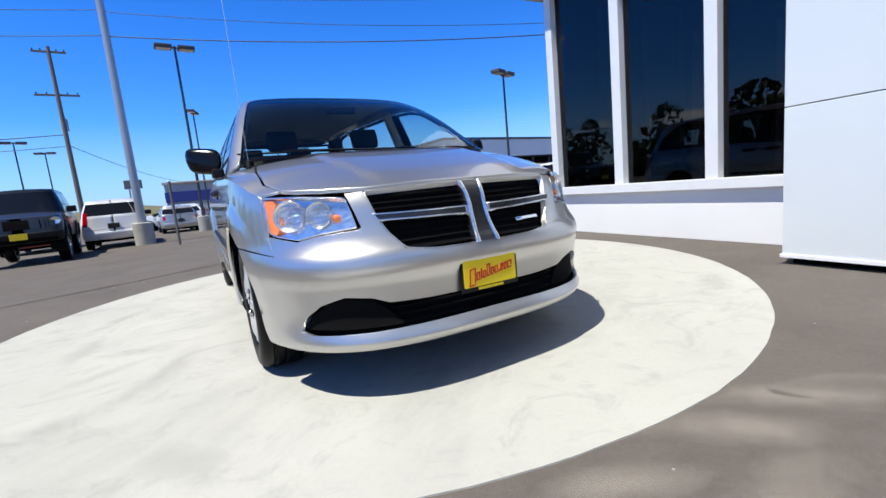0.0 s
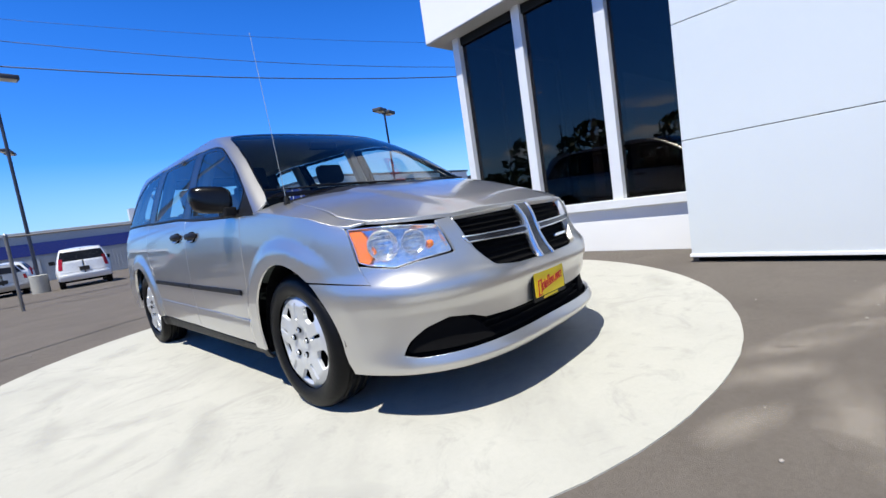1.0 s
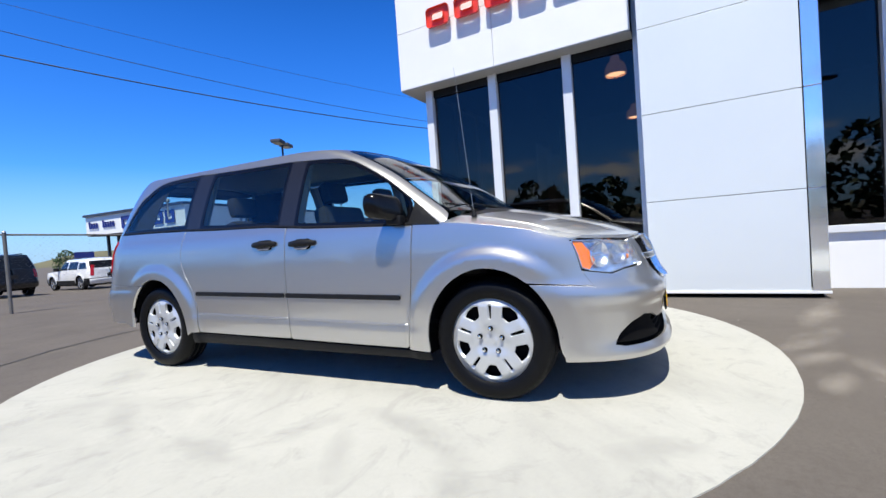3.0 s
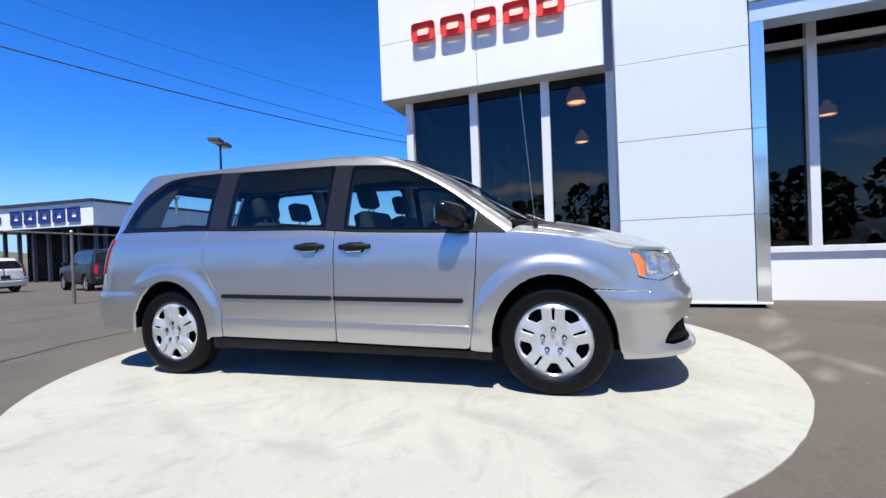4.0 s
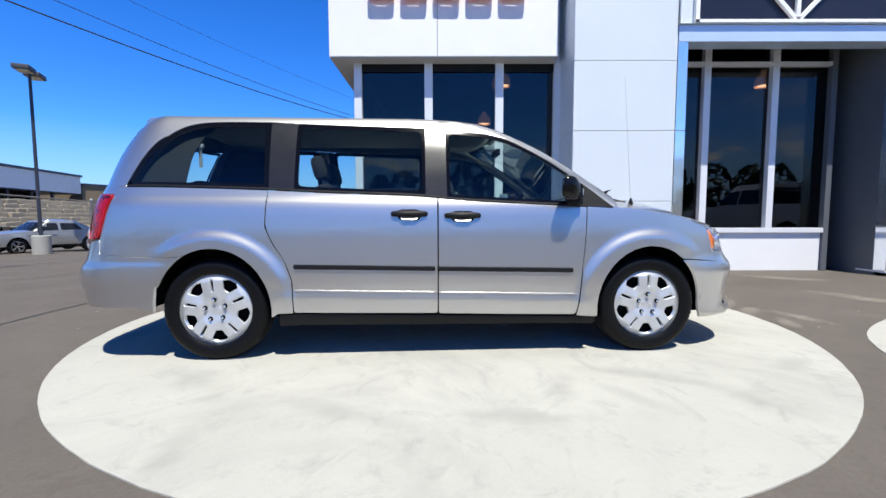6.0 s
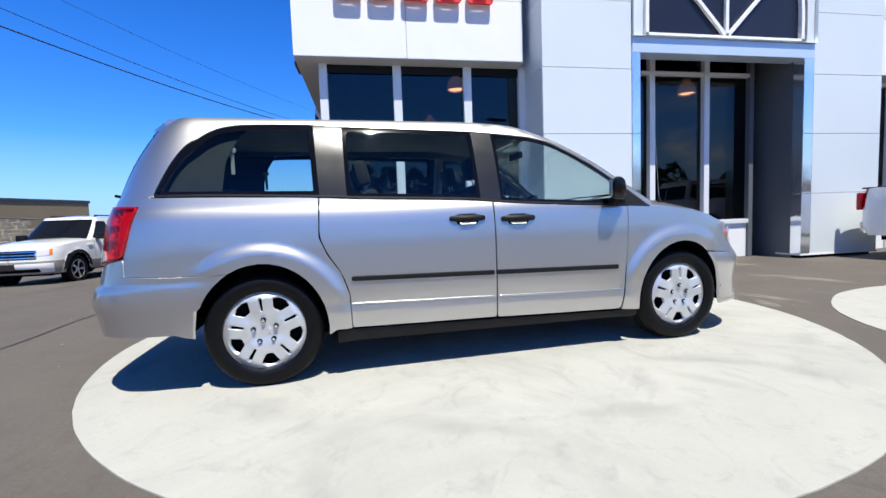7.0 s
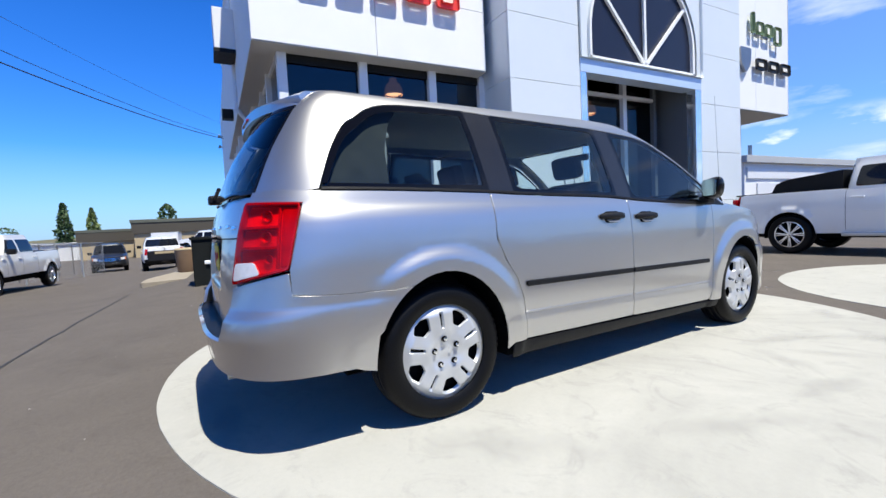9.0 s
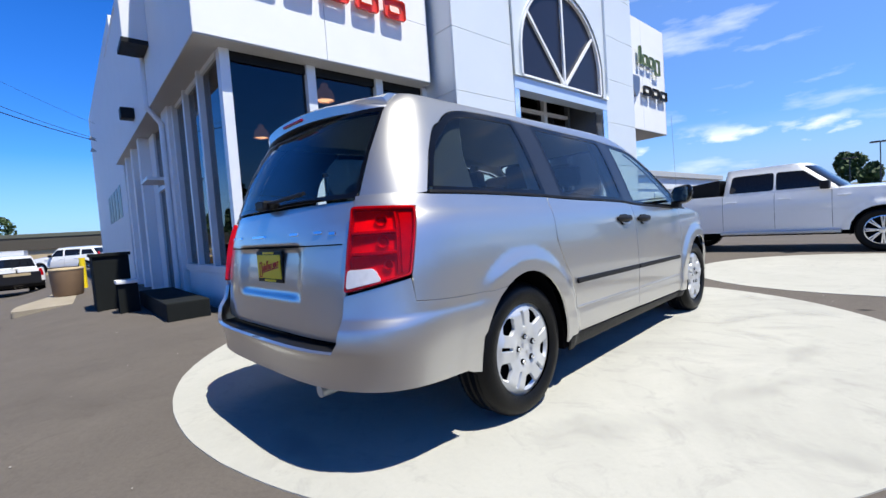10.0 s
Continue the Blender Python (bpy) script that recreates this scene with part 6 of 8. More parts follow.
def spoked_wheel(parent, u, v, r, side, rim_mat, spokes=6):
    """A wheel: tyre, rim dish and spokes."""
    wheel = new("wheel")
    wheel.parent = parent
    wheel.matrix_basis = Matrix.Translation((u, v, r)) @ Matrix.Rotation(radians(180 if side > 0 else 0), 4, "Z")
    half = 0.12 if r > 0.36 else 0.105
    part("tyre", tyre_mesh(bmesh.new(), r, r * 0.66, half, 48, False), RUBBER, wheel, "black rubber tyre", True)
    bm = add_turned(bmesh.new(), [(r * 0.67, -half * 0.5), (r * 0.67, half * 0.88), (r * 0.63, half * 0.9), (r * 0.60, half * 0.5)], 40, Matrix.Rotation(radians(90), 4, "X"))
    part("rim", bm, rim_mat, wheel, "bright alloy rim", True)
    back = add_turned(bmesh.new(), [(0.0, half * 0.2), (r * 0.62, half * 0.2)], 32, Matrix.Rotation(radians(90), 4, "X"))
    part("brake_shadow", back, LINER, wheel)
    hub = bmesh.new()
    add_turned(hub, [(0.0, half * 0.82), (r * 0.12, half * 0.80), (r * 0.16, half * 0.6)], 20, Matrix.Rotation(radians(90), 4, "X"))
    for k in range(spokes):
        a = 2 * math.pi * k / spokes
        for d in (-0.09, 0.09):
            add_box(hub, (r * 0.10, -half * 0.80, -r * 0.035), (r * 0.64, -half * 0.55, r * 0.035), 0.006, Matrix.Rotation(-(a + d), 4, "Y"))
    part("spokes", hub, rim_mat, wheel, "bright alloy spokes")
    return wheel


def vehicle(name, label, paint, x, y, heading, spec, group=""):
    """A parked car from its main measures. heading: the way its nose points, in degrees from +x."""
    rig = thing(name, label, spec["kind"], group, at=Matrix.Translation((x, y, ground_z(x, y))) @ Matrix.Rotation(radians(heading), 4, "Z"))
    L, W, H, wb, r = spec["length"] / 2, spec["half"], spec["high"], spec["base"] / 2, spec["wheel"]
    belt, hood, sill = spec["belt"], spec["hood"], spec["sill"]
    sb, st, bb, bt = spec["screen_base"], spec["screen_top"], spec["back_base"], spec["back_top"]
    shift = spec.get("shift", 0.0)
    box_n = spec.get("square", 3.2)
    lamp_w = hood - 0.16
    front_curve = curve([(sill, L - 0.09), (sill + 0.2, L), (hood - 0.3, L - 0.01), (hood, L - 0.07), (hood + 0.3, L - 0.2)])
    back_top = spec.get("deck", belt)
    rear_curve = curve([(sill, -L + 0.10), (sill + 0.2, -L), (belt - 0.3, -L + 0.03), (belt + 0.2, -L + 0.07)])
    width = curve([(sill - 0.1, W * 0.93), (sill + 0.15, W * 0.985), (belt - 0.3, W), (belt - 0.05, W * 0.97), (belt + 0.15, W * 0.93)])
    f0, r0 = L - 0.75, -L + 0.55

    def low_body(s, w):
        u, v = plan(s, float(width(w)), float(front_curve(w)), float(rear_curve(w)), f0, r0, box_n, box_n + 0.8)
        for ax in (shift + wb, shift - wb):
            d = math.hypot(u - ax, w - r)
            if v > W * 0.8:
                v += 0.03 * (1 - float(step(r + 0.09, r + 0.18, d)))
        return np.array((u, -v, w))

    def cabin(s, w):
        k = min(max((w - belt) / (H - belt), 0), 1)
        fu, ru = sb + (st - sb) * k, bb + (bt - bb) * k
        u, v = plan(s, W * (0.93 - 0.19 * k ** 1.4), fu, ru, fu - 0.35, ru + 0.25, 3.0, 4.0)
        return np.array((u, -v, w))

    def cabin_arc(a, w):
        """The same upper body by the share of the way round its front (a > 0) or back (a < 0)."""
        k = min(max((w - belt) / (H - belt), 0), 1)
        fu, ru = sb + (st - sb) * k, bb + (bt - bb) * k
        q = abs(a)
        back = a < 0
        q = q - 1
        s = fu - 0.35 + (1 - abs(q)) * FRONT_S if not back else ru + 0.25 - (1 - abs(q)) * REAR_S
        u, v = plan(s, W * (0.93 - 0.19 * k ** 1.4), fu, ru, fu - 0.35, ru + 0.25, 3.0, 4.0)
        return np.array((u, math.copysign(v, q), w))

    top = curve([(-L - 0.1, back_top), (bb, back_top), (bb + 0.15, belt), (sb - 0.3, belt), (sb + 0.05, belt - 0.01), (L - 0.6, hood + 0.02), (L - 0.2, hood - 0.03), (L + 0.1, hood - 0.06)])

    def s_at(u, w):
        a, b = (-L - 2.0, 0.0) if u < 0 else (0.0, f0 + FRONT_S)
        a = max(a, r0 - REAR_S)
        for _ in range(26):
            m = (a + b) / 2
            if low_body(m, w)[0] < u:
                a = m
            else:
                b = m
        return (a + b) / 2

    def arch_of(ax, a0, a1):
        out = []
        for k in range(13):
            a = radians(a0 + (a1 - a0) * k / 12)
            uu, ww = ax + (r + 0.06) * math.cos(a), r + (r + 0.07) * math.sin(a)
            if ww >= sill - 0.02:
                out.append((s_at(uu, ww), ww))
        return out

    ends = (r0 - REAR_S + 0.0005, f0 + FRONT_S - 0.0005)
    topline = []
    for s in np.linspace(ends[1], ends[0], 36):
        u = low_body(s, belt - 0.1)[0]
        topline.append((s, float(top(u))))
    outline = [(ends[0], sill)] + arch_of(shift - wb, 195, -15) + arch_of(shift + wb, 195, -15) + [(ends[1], sill)] + topline
    for m in (False, True):
        side = sheet("body_side", low_body, outline, paint, rig, res=0.09, gap=0, roll=0.004, thick=0.015, mirror=m)
        for u in spec["gaps"]:
            sheet("door_gap", low_body, [(u - 0.0035, sill + 0.08), (u + 0.0035, sill + 0.08), (u + 0.0035, belt - 0.01), (u - 0.0035, belt - 0.01)], LINER, side, lift=0.003, thick=0, gap=0, roll=0, res=0.15, mirror=m)
            if u > -0.9 * wb:
                h = sheet("door_handle", low_body, rounded([(u + 0.08, belt - 0.16), (u + 0.28, belt - 0.16), (u + 0.28, belt - 0.125), (u + 0.08, belt - 0.125)], 0.01), spec.get("handle", paint), side, lift=0.03, thick=0.03, gap=0, roll=0.006, mirror=m)
        if "cladding" in spec:
            for a, b in ((shift - wb + r + 0.12, shift + wb - r - 0.12),):
                sheet("cladding", low_body, [(a, sill - 0.02), (b, sill - 0.02), (b, sill + 0.22), (a, sill + 0.22)], spec["cladding"], side, "grey lower cladding", lift=0.012, thick=0.02, gap=0, mirror=m)
            for e in (ends[0], ends[1]):
                q = s_at(shift + wb + r + 0.1 if e > 0 else shift - wb - r - 0.1, sill + 0.15)
                sheet("bumper_side", low_body, [(min(q, e), sill - 0.02), (max(q, e), sill - 0.02), (max(q, e), sill + 0.30), (min(q, e), sill + 0.30)], spec["cladding"], side, "grey bumper", lift=0.02, thick=0.03, gap=0, mirror=m)
        if "flare" in spec:
            for ax in (shift + wb, shift - wb):
                inner = arch_of(ax, 185, -5)
                outer = [(q, w) for q, w in inset(inner[::-1] + [(inner[0][0], sill - 0.2), (inner[-1][0], sill - 0.2)][::-1], -0.07)][:len(inner)]
                sheet("wheel_flare", low_body, inner + outer, spec["flare"], side, "dark wheel flare", lift=0.025, thick=0.04, gap=0, mirror=m)
        # lamps
        fs = s_at(L - 0.24, lamp_w)
        if spec.get("round_lamps"):
            p = low_body(f0 + FRONT_S * 0.62, lamp_w)
            part("headlamp", add_turned(bmesh.new(), [(0.0, 0.0), (0.05, 0.012), (0.085, 0.02), (0.095, 0.035), (0.105, 0.0)], 20, Matrix.Translation((p[0], p[1] * (-1 if m else 1), p[2])) @ Matrix.Rotation(radians(90), 4, "Y")), CHROME, rig, smooth=True)
        else:
            sheet("headlamp", low_body, rounded([(fs, lamp_w - 0.07), (fs + 0.42, lamp_w - 0.09), (fs + 0.40, lamp_w + 0.06), (fs - 0.05, lamp_w + 0.09)], 0.03), PALE_LENS, rig, "clear headlamp", lift=0.006, thick=0.02, gap=0, mirror=m)
            sheet("indicator", low_body, rounded([(fs - 0.02, lamp_w - 0.06), (fs + 0.07, lamp_w - 0.06), (fs + 0.05, lamp_w + 0.075), (fs - 0.04, lamp_w + 0.085)], 0.012), AMBER, rig, "amber lens", lift=0.010, thick=0.015, gap=0, mirror=m)
        th = spec["tail"]
        ts = s_at(-L + 0.14, (th[0] + th[1]) / 2)
        sheet("tail_lamp", low_body, rounded([(ts + 0.08, th[0]), (ts + 0.08, th[1]), (ts - 0.16, th[1]), (ts - 0.16, th[0])], 0.02), RED_LENS, rig, "red tail lamp", lift=0.010, thick=0.02, gap=0, mirror=m)
        # glass
        for w0 in spec["windows"]:
            sheet("side_window", cabin, rounded(w0, 0.03), DARK_WINDOW, rig, lift=0.004, thick=0.01, gap=0, res=0.12, mirror=m)
        # mirrors
        mv = W * 1.0
        bm = add_box(bmesh.new(), (sb - 0.42, mv - 0.02, belt + 0.0), (sb - 0.27, mv + 0.20, belt + 0.17), 0.03)
        if not m:
            bmesh.ops.transform(bm, matrix=Matrix.Diagonal((1, -1, 1, 1)), verts=bm.verts)
        part("door_mirror", bm, spec.get("mirror", BLACK_PLASTIC), rig, smooth=True)
        # wheels
        for ax in (shift + wb, shift - wb):
            spoked_wheel(rig, ax, (W - 0.12) * (1 if m else -1), r, 1 if m else -1, spec.get("rim", CHROME_WHEEL), spec.get("spokes", 5))
        # cabin sides
        nose_s = lambda w: sb + (st - sb) * min(max((w - belt) / (H - belt), 0), 1) - 0.35 + FRONT_S - 0.0005
        tail_s = lambda w: bb + (bt - bb) * min(max((w - belt) / (H - belt), 0), 1) + 0.25 - REAR_S + 0.0005
        levels = list(np.linspace(belt - 0.02, H, 8))
        sheet("cabin_side", cabin, [(tail_s(w), w) for w in levels[::-1]] + [(nose_s(w), w) for w in levels], paint, rig, res=0.12, gap=0, roll=0, thick=0, mirror=m)
    glass_z = (belt + 0.03, H - 0.07)
    sheet("windscreen", cabin_arc, [(0.34, glass_z[0]), (1.66, glass_z[0]), (1.70, glass_z[1]), (0.30, glass_z[1])], DARK_WINDOW, rig, lift=0.006, thick=0.008, gap=0, res=0.12, flip=False)
    rz = (belt + spec.get("rear_glass", 0.06), H - 0.12)
    sheet("rear_window", cabin_arc, [(-0.36, rz[0]), (-1.64, rz[0]), (-1.66, rz[1]), (-0.34, rz[1])], DARK_WINDOW, rig, lift=0.006, thick=0.008, gap=0, res=0.12, flip=False)

    # roof, bonnet and rear deck
    edge = [cabin(s, H) for s in np.linspace(bt + 0.25 - REAR_S + 0.001, st - 0.35 + FRONT_S - 0.001, 40)]
    rim_v = curve(sorted({round(p[0], 4): -p[1] for p in edge}.items()))

    def roof_top(u, v):
        k = min(abs(v) / max(float(rim_v(u)), 0.02), 1)
        e = float(step(bt - 0.02, bt + 0.4, u) * (1 - step(st - 0.5, st + 0.02, u)))
        return np.array((u, v, H + 0.05 * e * (1 - k ** 2.2)))

    loop = [(p[0], p[1]) for p in edge[1:-1]]
    sheet("roof", roof_top, loop + [(u, -v) for u, v in loop[::-1]], spec.get("roof", paint), rig, res=0.14, gap=0, roll=0.002)
    rim2 = [(low_body(s, float(top(low_body(s, belt - 0.1)[0])))) for s in np.linspace(ends[0], ends[1], 70)]
    out_v = curve(sorted({round(p[0], 4): -p[1] for p in rim2}.items()))

    def deck_top(u, v):
        k = min(abs(v) / max(float(out_v(u)), 0.02), 1)
        crown = 0.07 if u > sb - 0.3 else 0.03
        return np.array((u, v, float(top(u)) + crown * (1 - k ** 3) * float(1 - step(L - 0.5, L, u))))

    half = [(u, -float(out_v(u))) for u in np.linspace(sb - 0.35, L - 0.075, 18)]
    sheet("bonnet", deck_top, half + [(u, -v) for u, v in half[::-1]], paint, rig, res=0.12, gap=0.002)
    if bb > -L + 0.35:
        half = [(u, -float(out_v(u))) for u in np.linspace(-L + 0.06, bb + 0.2, 12)]
        sheet(spec.get("deck_name", "boot_lid"), deck_top, half + [(u, -v) for u, v in half[::-1]], spec.get("deck_mat", paint), rig, res=0.12, gap=0.002)
    # grille, bumpers, plates, underside
    c = f0 + FRONT_S
    low_full = lambda s, w: low_body(s, w) if s <= c else low_body(2 * c - s, w) * (1, -1, 1)
    gw = spec.get("grille", 0.42)
    grille = sheet("grille", low_full, rounded([(c - gw, lamp_w - 0.16), (c + gw, lamp_w - 0.16), (c + gw, lamp_w + 0.06), (c - gw, lamp_w + 0.06)], 0.03), LINER, rig, lift=0.006, thick=0.02, gap=0)
    if spec.get("slots"):
        for k in range(8):
            q = c - gw + 0.03 + k * (2 * gw - 0.06) / 7
            sheet("grille_bar", low_full, [(q - 0.03, lamp_w - 0.17), (q + 0.03, lamp_w - 0.17), (q + 0.03, lamp_w + 0.07), (q - 0.03, lamp_w + 0.07)], paint, grille, lift=0.014, thick=0.02, gap=0)
    else:
        for k in range(3):
            w = lamp_w - 0.12 + 0.07 * k
            sheet("grille_bar", low_full, [(c - gw, w - 0.012), (c + gw, w - 0.012), (c + gw, w + 0.012), (c - gw, w + 0.012)], CHROME, grille, lift=0.014, thick=0.02, gap=0)
    bmat = spec.get("bumper", paint)
    sheet("front_bumper", low_full, [(c - 0.85, sill + 0.02), (c + 0.85, sill + 0.02), (c + 0.85, sill + 0.25), (c - 0.85, sill + 0.25)], bmat, rig, lift=0.03, thick=0.05, gap=0, roll=0.015)
    sheet("front_intake", low_full, rounded([(c - 0.5, sill + 0.04), (c + 0.5, sill + 0.04), (c + 0.46, sill + 0.13), (c - 0.46, sill + 0.13)], 0.03), LINER, rig, lift=0.034, thick=0.01, gap=0)
    d = r0 - REAR_S
    rear_full = lambda s, w: low_body(s, w) if s >= d else low_body(2 * d - s, w) * (1, -1, 1)
    sheet("rear_bumper", rear_full, [(d - 0.8, sill + 0.02), (d + 0.8, sill + 0.02), (d + 0.8, sill + 0.26), (d - 0.8, sill + 0.26)], spec.get("rear_bumper", bmat), rig, lift=0.035, thick=0.05, gap=0, roll=0.015)
    sheet("tailgate_gap", rear_full, [(d - 0.62, sill + 0.34), (d + 0.62, sill + 0.34), (d + 0.62, sill + 0.348), (d - 0.62, sill + 0.348)], LINER, rig, lift=0.003, thick=0, gap=0, roll=0)
    zp = spec.get("plate", belt - 0.28)
    block("rear_plate", (-L - 0.02, -0.16, zp - 0.08), (-L + 0.03, 0.16, zp + 0.08), YELLOW if spec.get("yellow_rear") else DARK_INK, rig, "plain plate")
    block("front_plate", (L + 0.025, -0.16, sill + 0.10), (L + 0.045, 0.16, sill + 0.25), YELLOW if spec.get("yellow") else DARK_INK, rig, "yellow dealer plate" if spec.get("yellow") else "plain plate")
    block("underside", (-L + 0.3, -W + 0.22, sill - 0.08), (L - 0.3, W - 0.22, sill + 0.25), LINER, rig)
    block("inner_body", (-L + 0.5, -W + 0.25, sill + 0.2), (L - 0.5, W - 0.25, min(hood, belt) - 0.12), LINER, rig)
    for ax in (shift + wb, shift - wb):
        for sd in (-1, 1):
            v, f = [], []
            for k in range(15):
                a = radians(-10 + 200 * k / 14)
                v += [(ax + (r + 0.07) * math.cos(a), sd * (W - 0.03), r + (r + 0.08) * math.sin(a)), (ax + (r + 0.07) * math.cos(a), sd * (W - 0.34), r + (r + 0.08) * math.sin(a)), (ax, sd * (W - 0.34), r)]
                if k:
                    f += [(3 * k - 3, 3 * k, 3 * k + 1, 3 * k - 2), (3 * k - 2, 3 * k + 1, 3 * k + 2)]
            mesh_object("wheel_housing", v, f, LINER, rig)
    if spec.get("rack"):
        for sd in (-1, 1):
            rail = add_tube(bmesh.new(), (bt + 0.3, sd * W * 0.62, H + 0.052), (st - 0.3, sd * W * 0.62, H + 0.052), 0.018)
            for u in (bt + 0.32, (bt + st) / 2, st - 0.32):
                add_tube(rail, (u, sd * W * 0.62, H + 0.0), (u, sd * W * 0.62, H + 0.052), 0.02)
            part("roof_rail", rail, BLACK_PLASTIC, rig, smooth=True)
    return rig


def slanted(x0, x1, z0, z1, lean0=0.0, lean1=0.0):
    return [(x0, z0), (x1, z0), (x1 + lean1, z1), (x0 + lean0, z1)]


SUV = dict(kind="car", length=4.8, half=0.93, high=1.76, base=2.88, wheel=0.37, belt=1.13, hood=1.03, sill=0.36, screen_base=0.98, screen_top=0.42, back_base=-2.28, back_top=-2.05, gaps=(0.75, -0.12, -1.0), tail=(0.78, 1.14), rack=True,
           windows=(slanted(-2.02, -1.12, 1.18, 1.62, 0.12, 0.0), slanted(-1.02, -0.14, 1.18, 1.64), slanted(-0.04, 0.74, 1.18, 1.64, 0.0, -0.36)))
CROSSOVER = dict(SUV, length=4.55, half=0.91, high=1.64, base=2.62, wheel=0.35, belt=1.06, hood=0.97, sill=0.33, back_base=-2.15, back_top=-1.80, tail=(0.80, 1.25), rack=False,
                 windows=(slanted(-1.90, -1.14, 1.14, 1.46, 0.2, 0.0), slanted(-1.04, -0.14, 1.11, 1.52), slanted(-0.04, 0.70, 1.10, 1.52, 0.0, -0.34)), rear_glass=0.08)
WAGON = dict(CROSSOVER, length=4.8, half=0.93, high=1.56, base=2.81, belt=1.0, hood=0.93, sill=0.30, back_base=-2.3, back_top=-1.85, screen_base=1.0, screen_top=0.38, tail=(0.72, 1.25), rack=True, cladding=BLACK_PLASTIC,
             windows=(slanted(-2.0, -1.2, 1.07, 1.38, 0.25, 0.0), slanted(-1.1, -0.2, 1.05, 1.44), slanted(-0.1, 0.72, 1.04, 1.44, 0.0, -0.38)))
SEDAN = dict(WAGON, length=4.7, half=0.90, high=1.42, base=2.74, wheel=0.33, belt=0.95, hood=0.86, sill=0.27, deck=1.0, screen_base=0.95, screen_top=0.30, back_base=-1.70, back_top=-0.95, tail=(0.72, 0.92), rack=False,
             windows=(slanted(-1.10, -0.24, 1.0, 1.30, 0.25, 0.0), slanted(-0.14, 0.66, 0.99, 1.31, 0.0, -0.36)))
SEDAN.pop("cladding")
PICKUP = dict(kind="pickup truck", length=5.85, half=1.0, high=1.90, base=3.57, wheel=0.41, belt=1.27, hood=1.19, sill=0.46, deck=1.30, screen_base=1.28, screen_top=0.72, back_base=-0.98, back_top=-0.90, gaps=(1.02, 0.08, -0.90), tail=(0.95, 1.28), shift=-0.05, rack=False,
              windows=(slanted(-0.80, 0.06, 1.33, 1.74, 0.05, 0.0), slanted(0.16, 0.98, 1.33, 1.74, 0.0, -0.34)), bumper=CHROME, rear_bumper=CHROME, spokes=8, deck_name="bed_cover", deck_mat=BLACK_PLASTIC, grille=0.5, plate=0.62, rear_glass=0.1)
OFF_ROAD = dict(kind="off-road car", length=4.1, half=0.80, high=1.84, base=2.6, wheel=0.42, belt=1.22, hood=1.17, sill=0.52, screen_base=0.62, screen_top=0.42, back_base=-1.95, back_top=-1.9, gaps=(0.45, -0.45), tail=(0.95, 1.15), square=7.0, round_lamps=True, slots=True, grille=0.30, flare=BLACK_PLASTIC, bumper=BLACK_PLASTIC, yellow=True, roof=BLACK_PLASTIC,
            windows=(slanted(-1.8, -0.55, 1.27, 1.74), slanted(-0.45, 0.40, 1.27, 1.74, 0.0, -0.12)))

# the pickup beside the south wing
near_truck = vehicle("pickup_truck", "white crew-cab pickup truck with bright wheels parked beside the showroom", WHITE_PAINT, 0.84, -5.12, 180, dict(PICKUP, square=6.0, length=5.95, sill=0.42, high=1.87, screen_top=0.62, windows=(rounded([(-0.76, 1.33), (0.06, 1.33), (0.06, 1.72), (-0.70, 1.72)], 0.06), rounded([(0.10, 1.33), (1.0, 1.33), (0.60, 1.70), (0.10, 1.72)], 0.05))))
wedge = bmesh.new()
add_prism(wedge, [(-1.0, 1.28), (-2.25, 1.30), (-2.15, 1.50), (-1.95, 1.58), (-1.0, 1.68)], 1.6, Matrix.Translation((0, 0.8, 0)) @ Matrix.Rotation(radians(90), 4, "X"))
for side in (-1, 1):
    part("running_board", add_box(bmesh.new(), (-0.95, side * 0.96 - 0.09, 0.38), (1.15, side * 0.96 + 0.09, 0.45), 0.02), PALE_SILVER_PAINT, near_truck, "bright running board")
for side in (-1, 1):
    part("side_tail_lamp", add_box(bmesh.new(), (-2.965, side * 0.93 - 0.055, 0.90), (-2.86, side * 0.93 + 0.055, 1.22), 0.02), RED_LENS, near_truck, "tall red tail lamp", True)
    part("bed_rail_cap", add_box(bmesh.new(), (-2.90, side * 0.90 - 0.05, 1.285), (-1.0, side * 0.90 + 0.05, 1.315), 0.01), BLACK_PLASTIC, near_truck, "black cap on the bed rail")
    part("crease_line", add_box(bmesh.new(), (-0.88, side * 0.997 - 0.006, 0.86), (1.30, side * 0.997 + 0.006, 0.872), 0.003), WHITE_PAINT, near_truck)
part("bed_canopy", wedge, BLACK_PLASTIC, near_truck, "black soft canopy over the bed")

# the row along the north fence and the lot beyond it
vehicle("sport_utility", "white sport utility car with beige-grey lower cladding and roof rails", WHITE_PAINT, 11.6, 13.4, 176, dict(SUV, cladding=BEIGE_CLADDING, flare=BLACK_PLASTIC, mirror=BLACK_PLASTIC))
vehicle("pickup_truck", "white pickup truck parked behind the white sport utility car", WHITE_PAINT, 17.3, 13.35, 174, PICKUP)
vehicle("sport_utility", "dark blue-grey sport utility car standing in the drive", DARK_GREY_PAINT, 33.5, 12.9, 188, SUV)
far_truck = vehicle("pickup_truck", "pale pickup truck with a dark tailgate seen from behind", WHITE_PAINT, 28.9, 9.6, 8, dict(PICKUP, back_base=-1.0, rear_bumper=BLACK_PLASTIC, deck_mat=WHITE_PAINT))
block("tailgate", (-2.97, -0.80, 0.62), (-2.90, 0.80, 1.16), BLACK_PAINT, far_truck, "dark tailgate", 0.02)
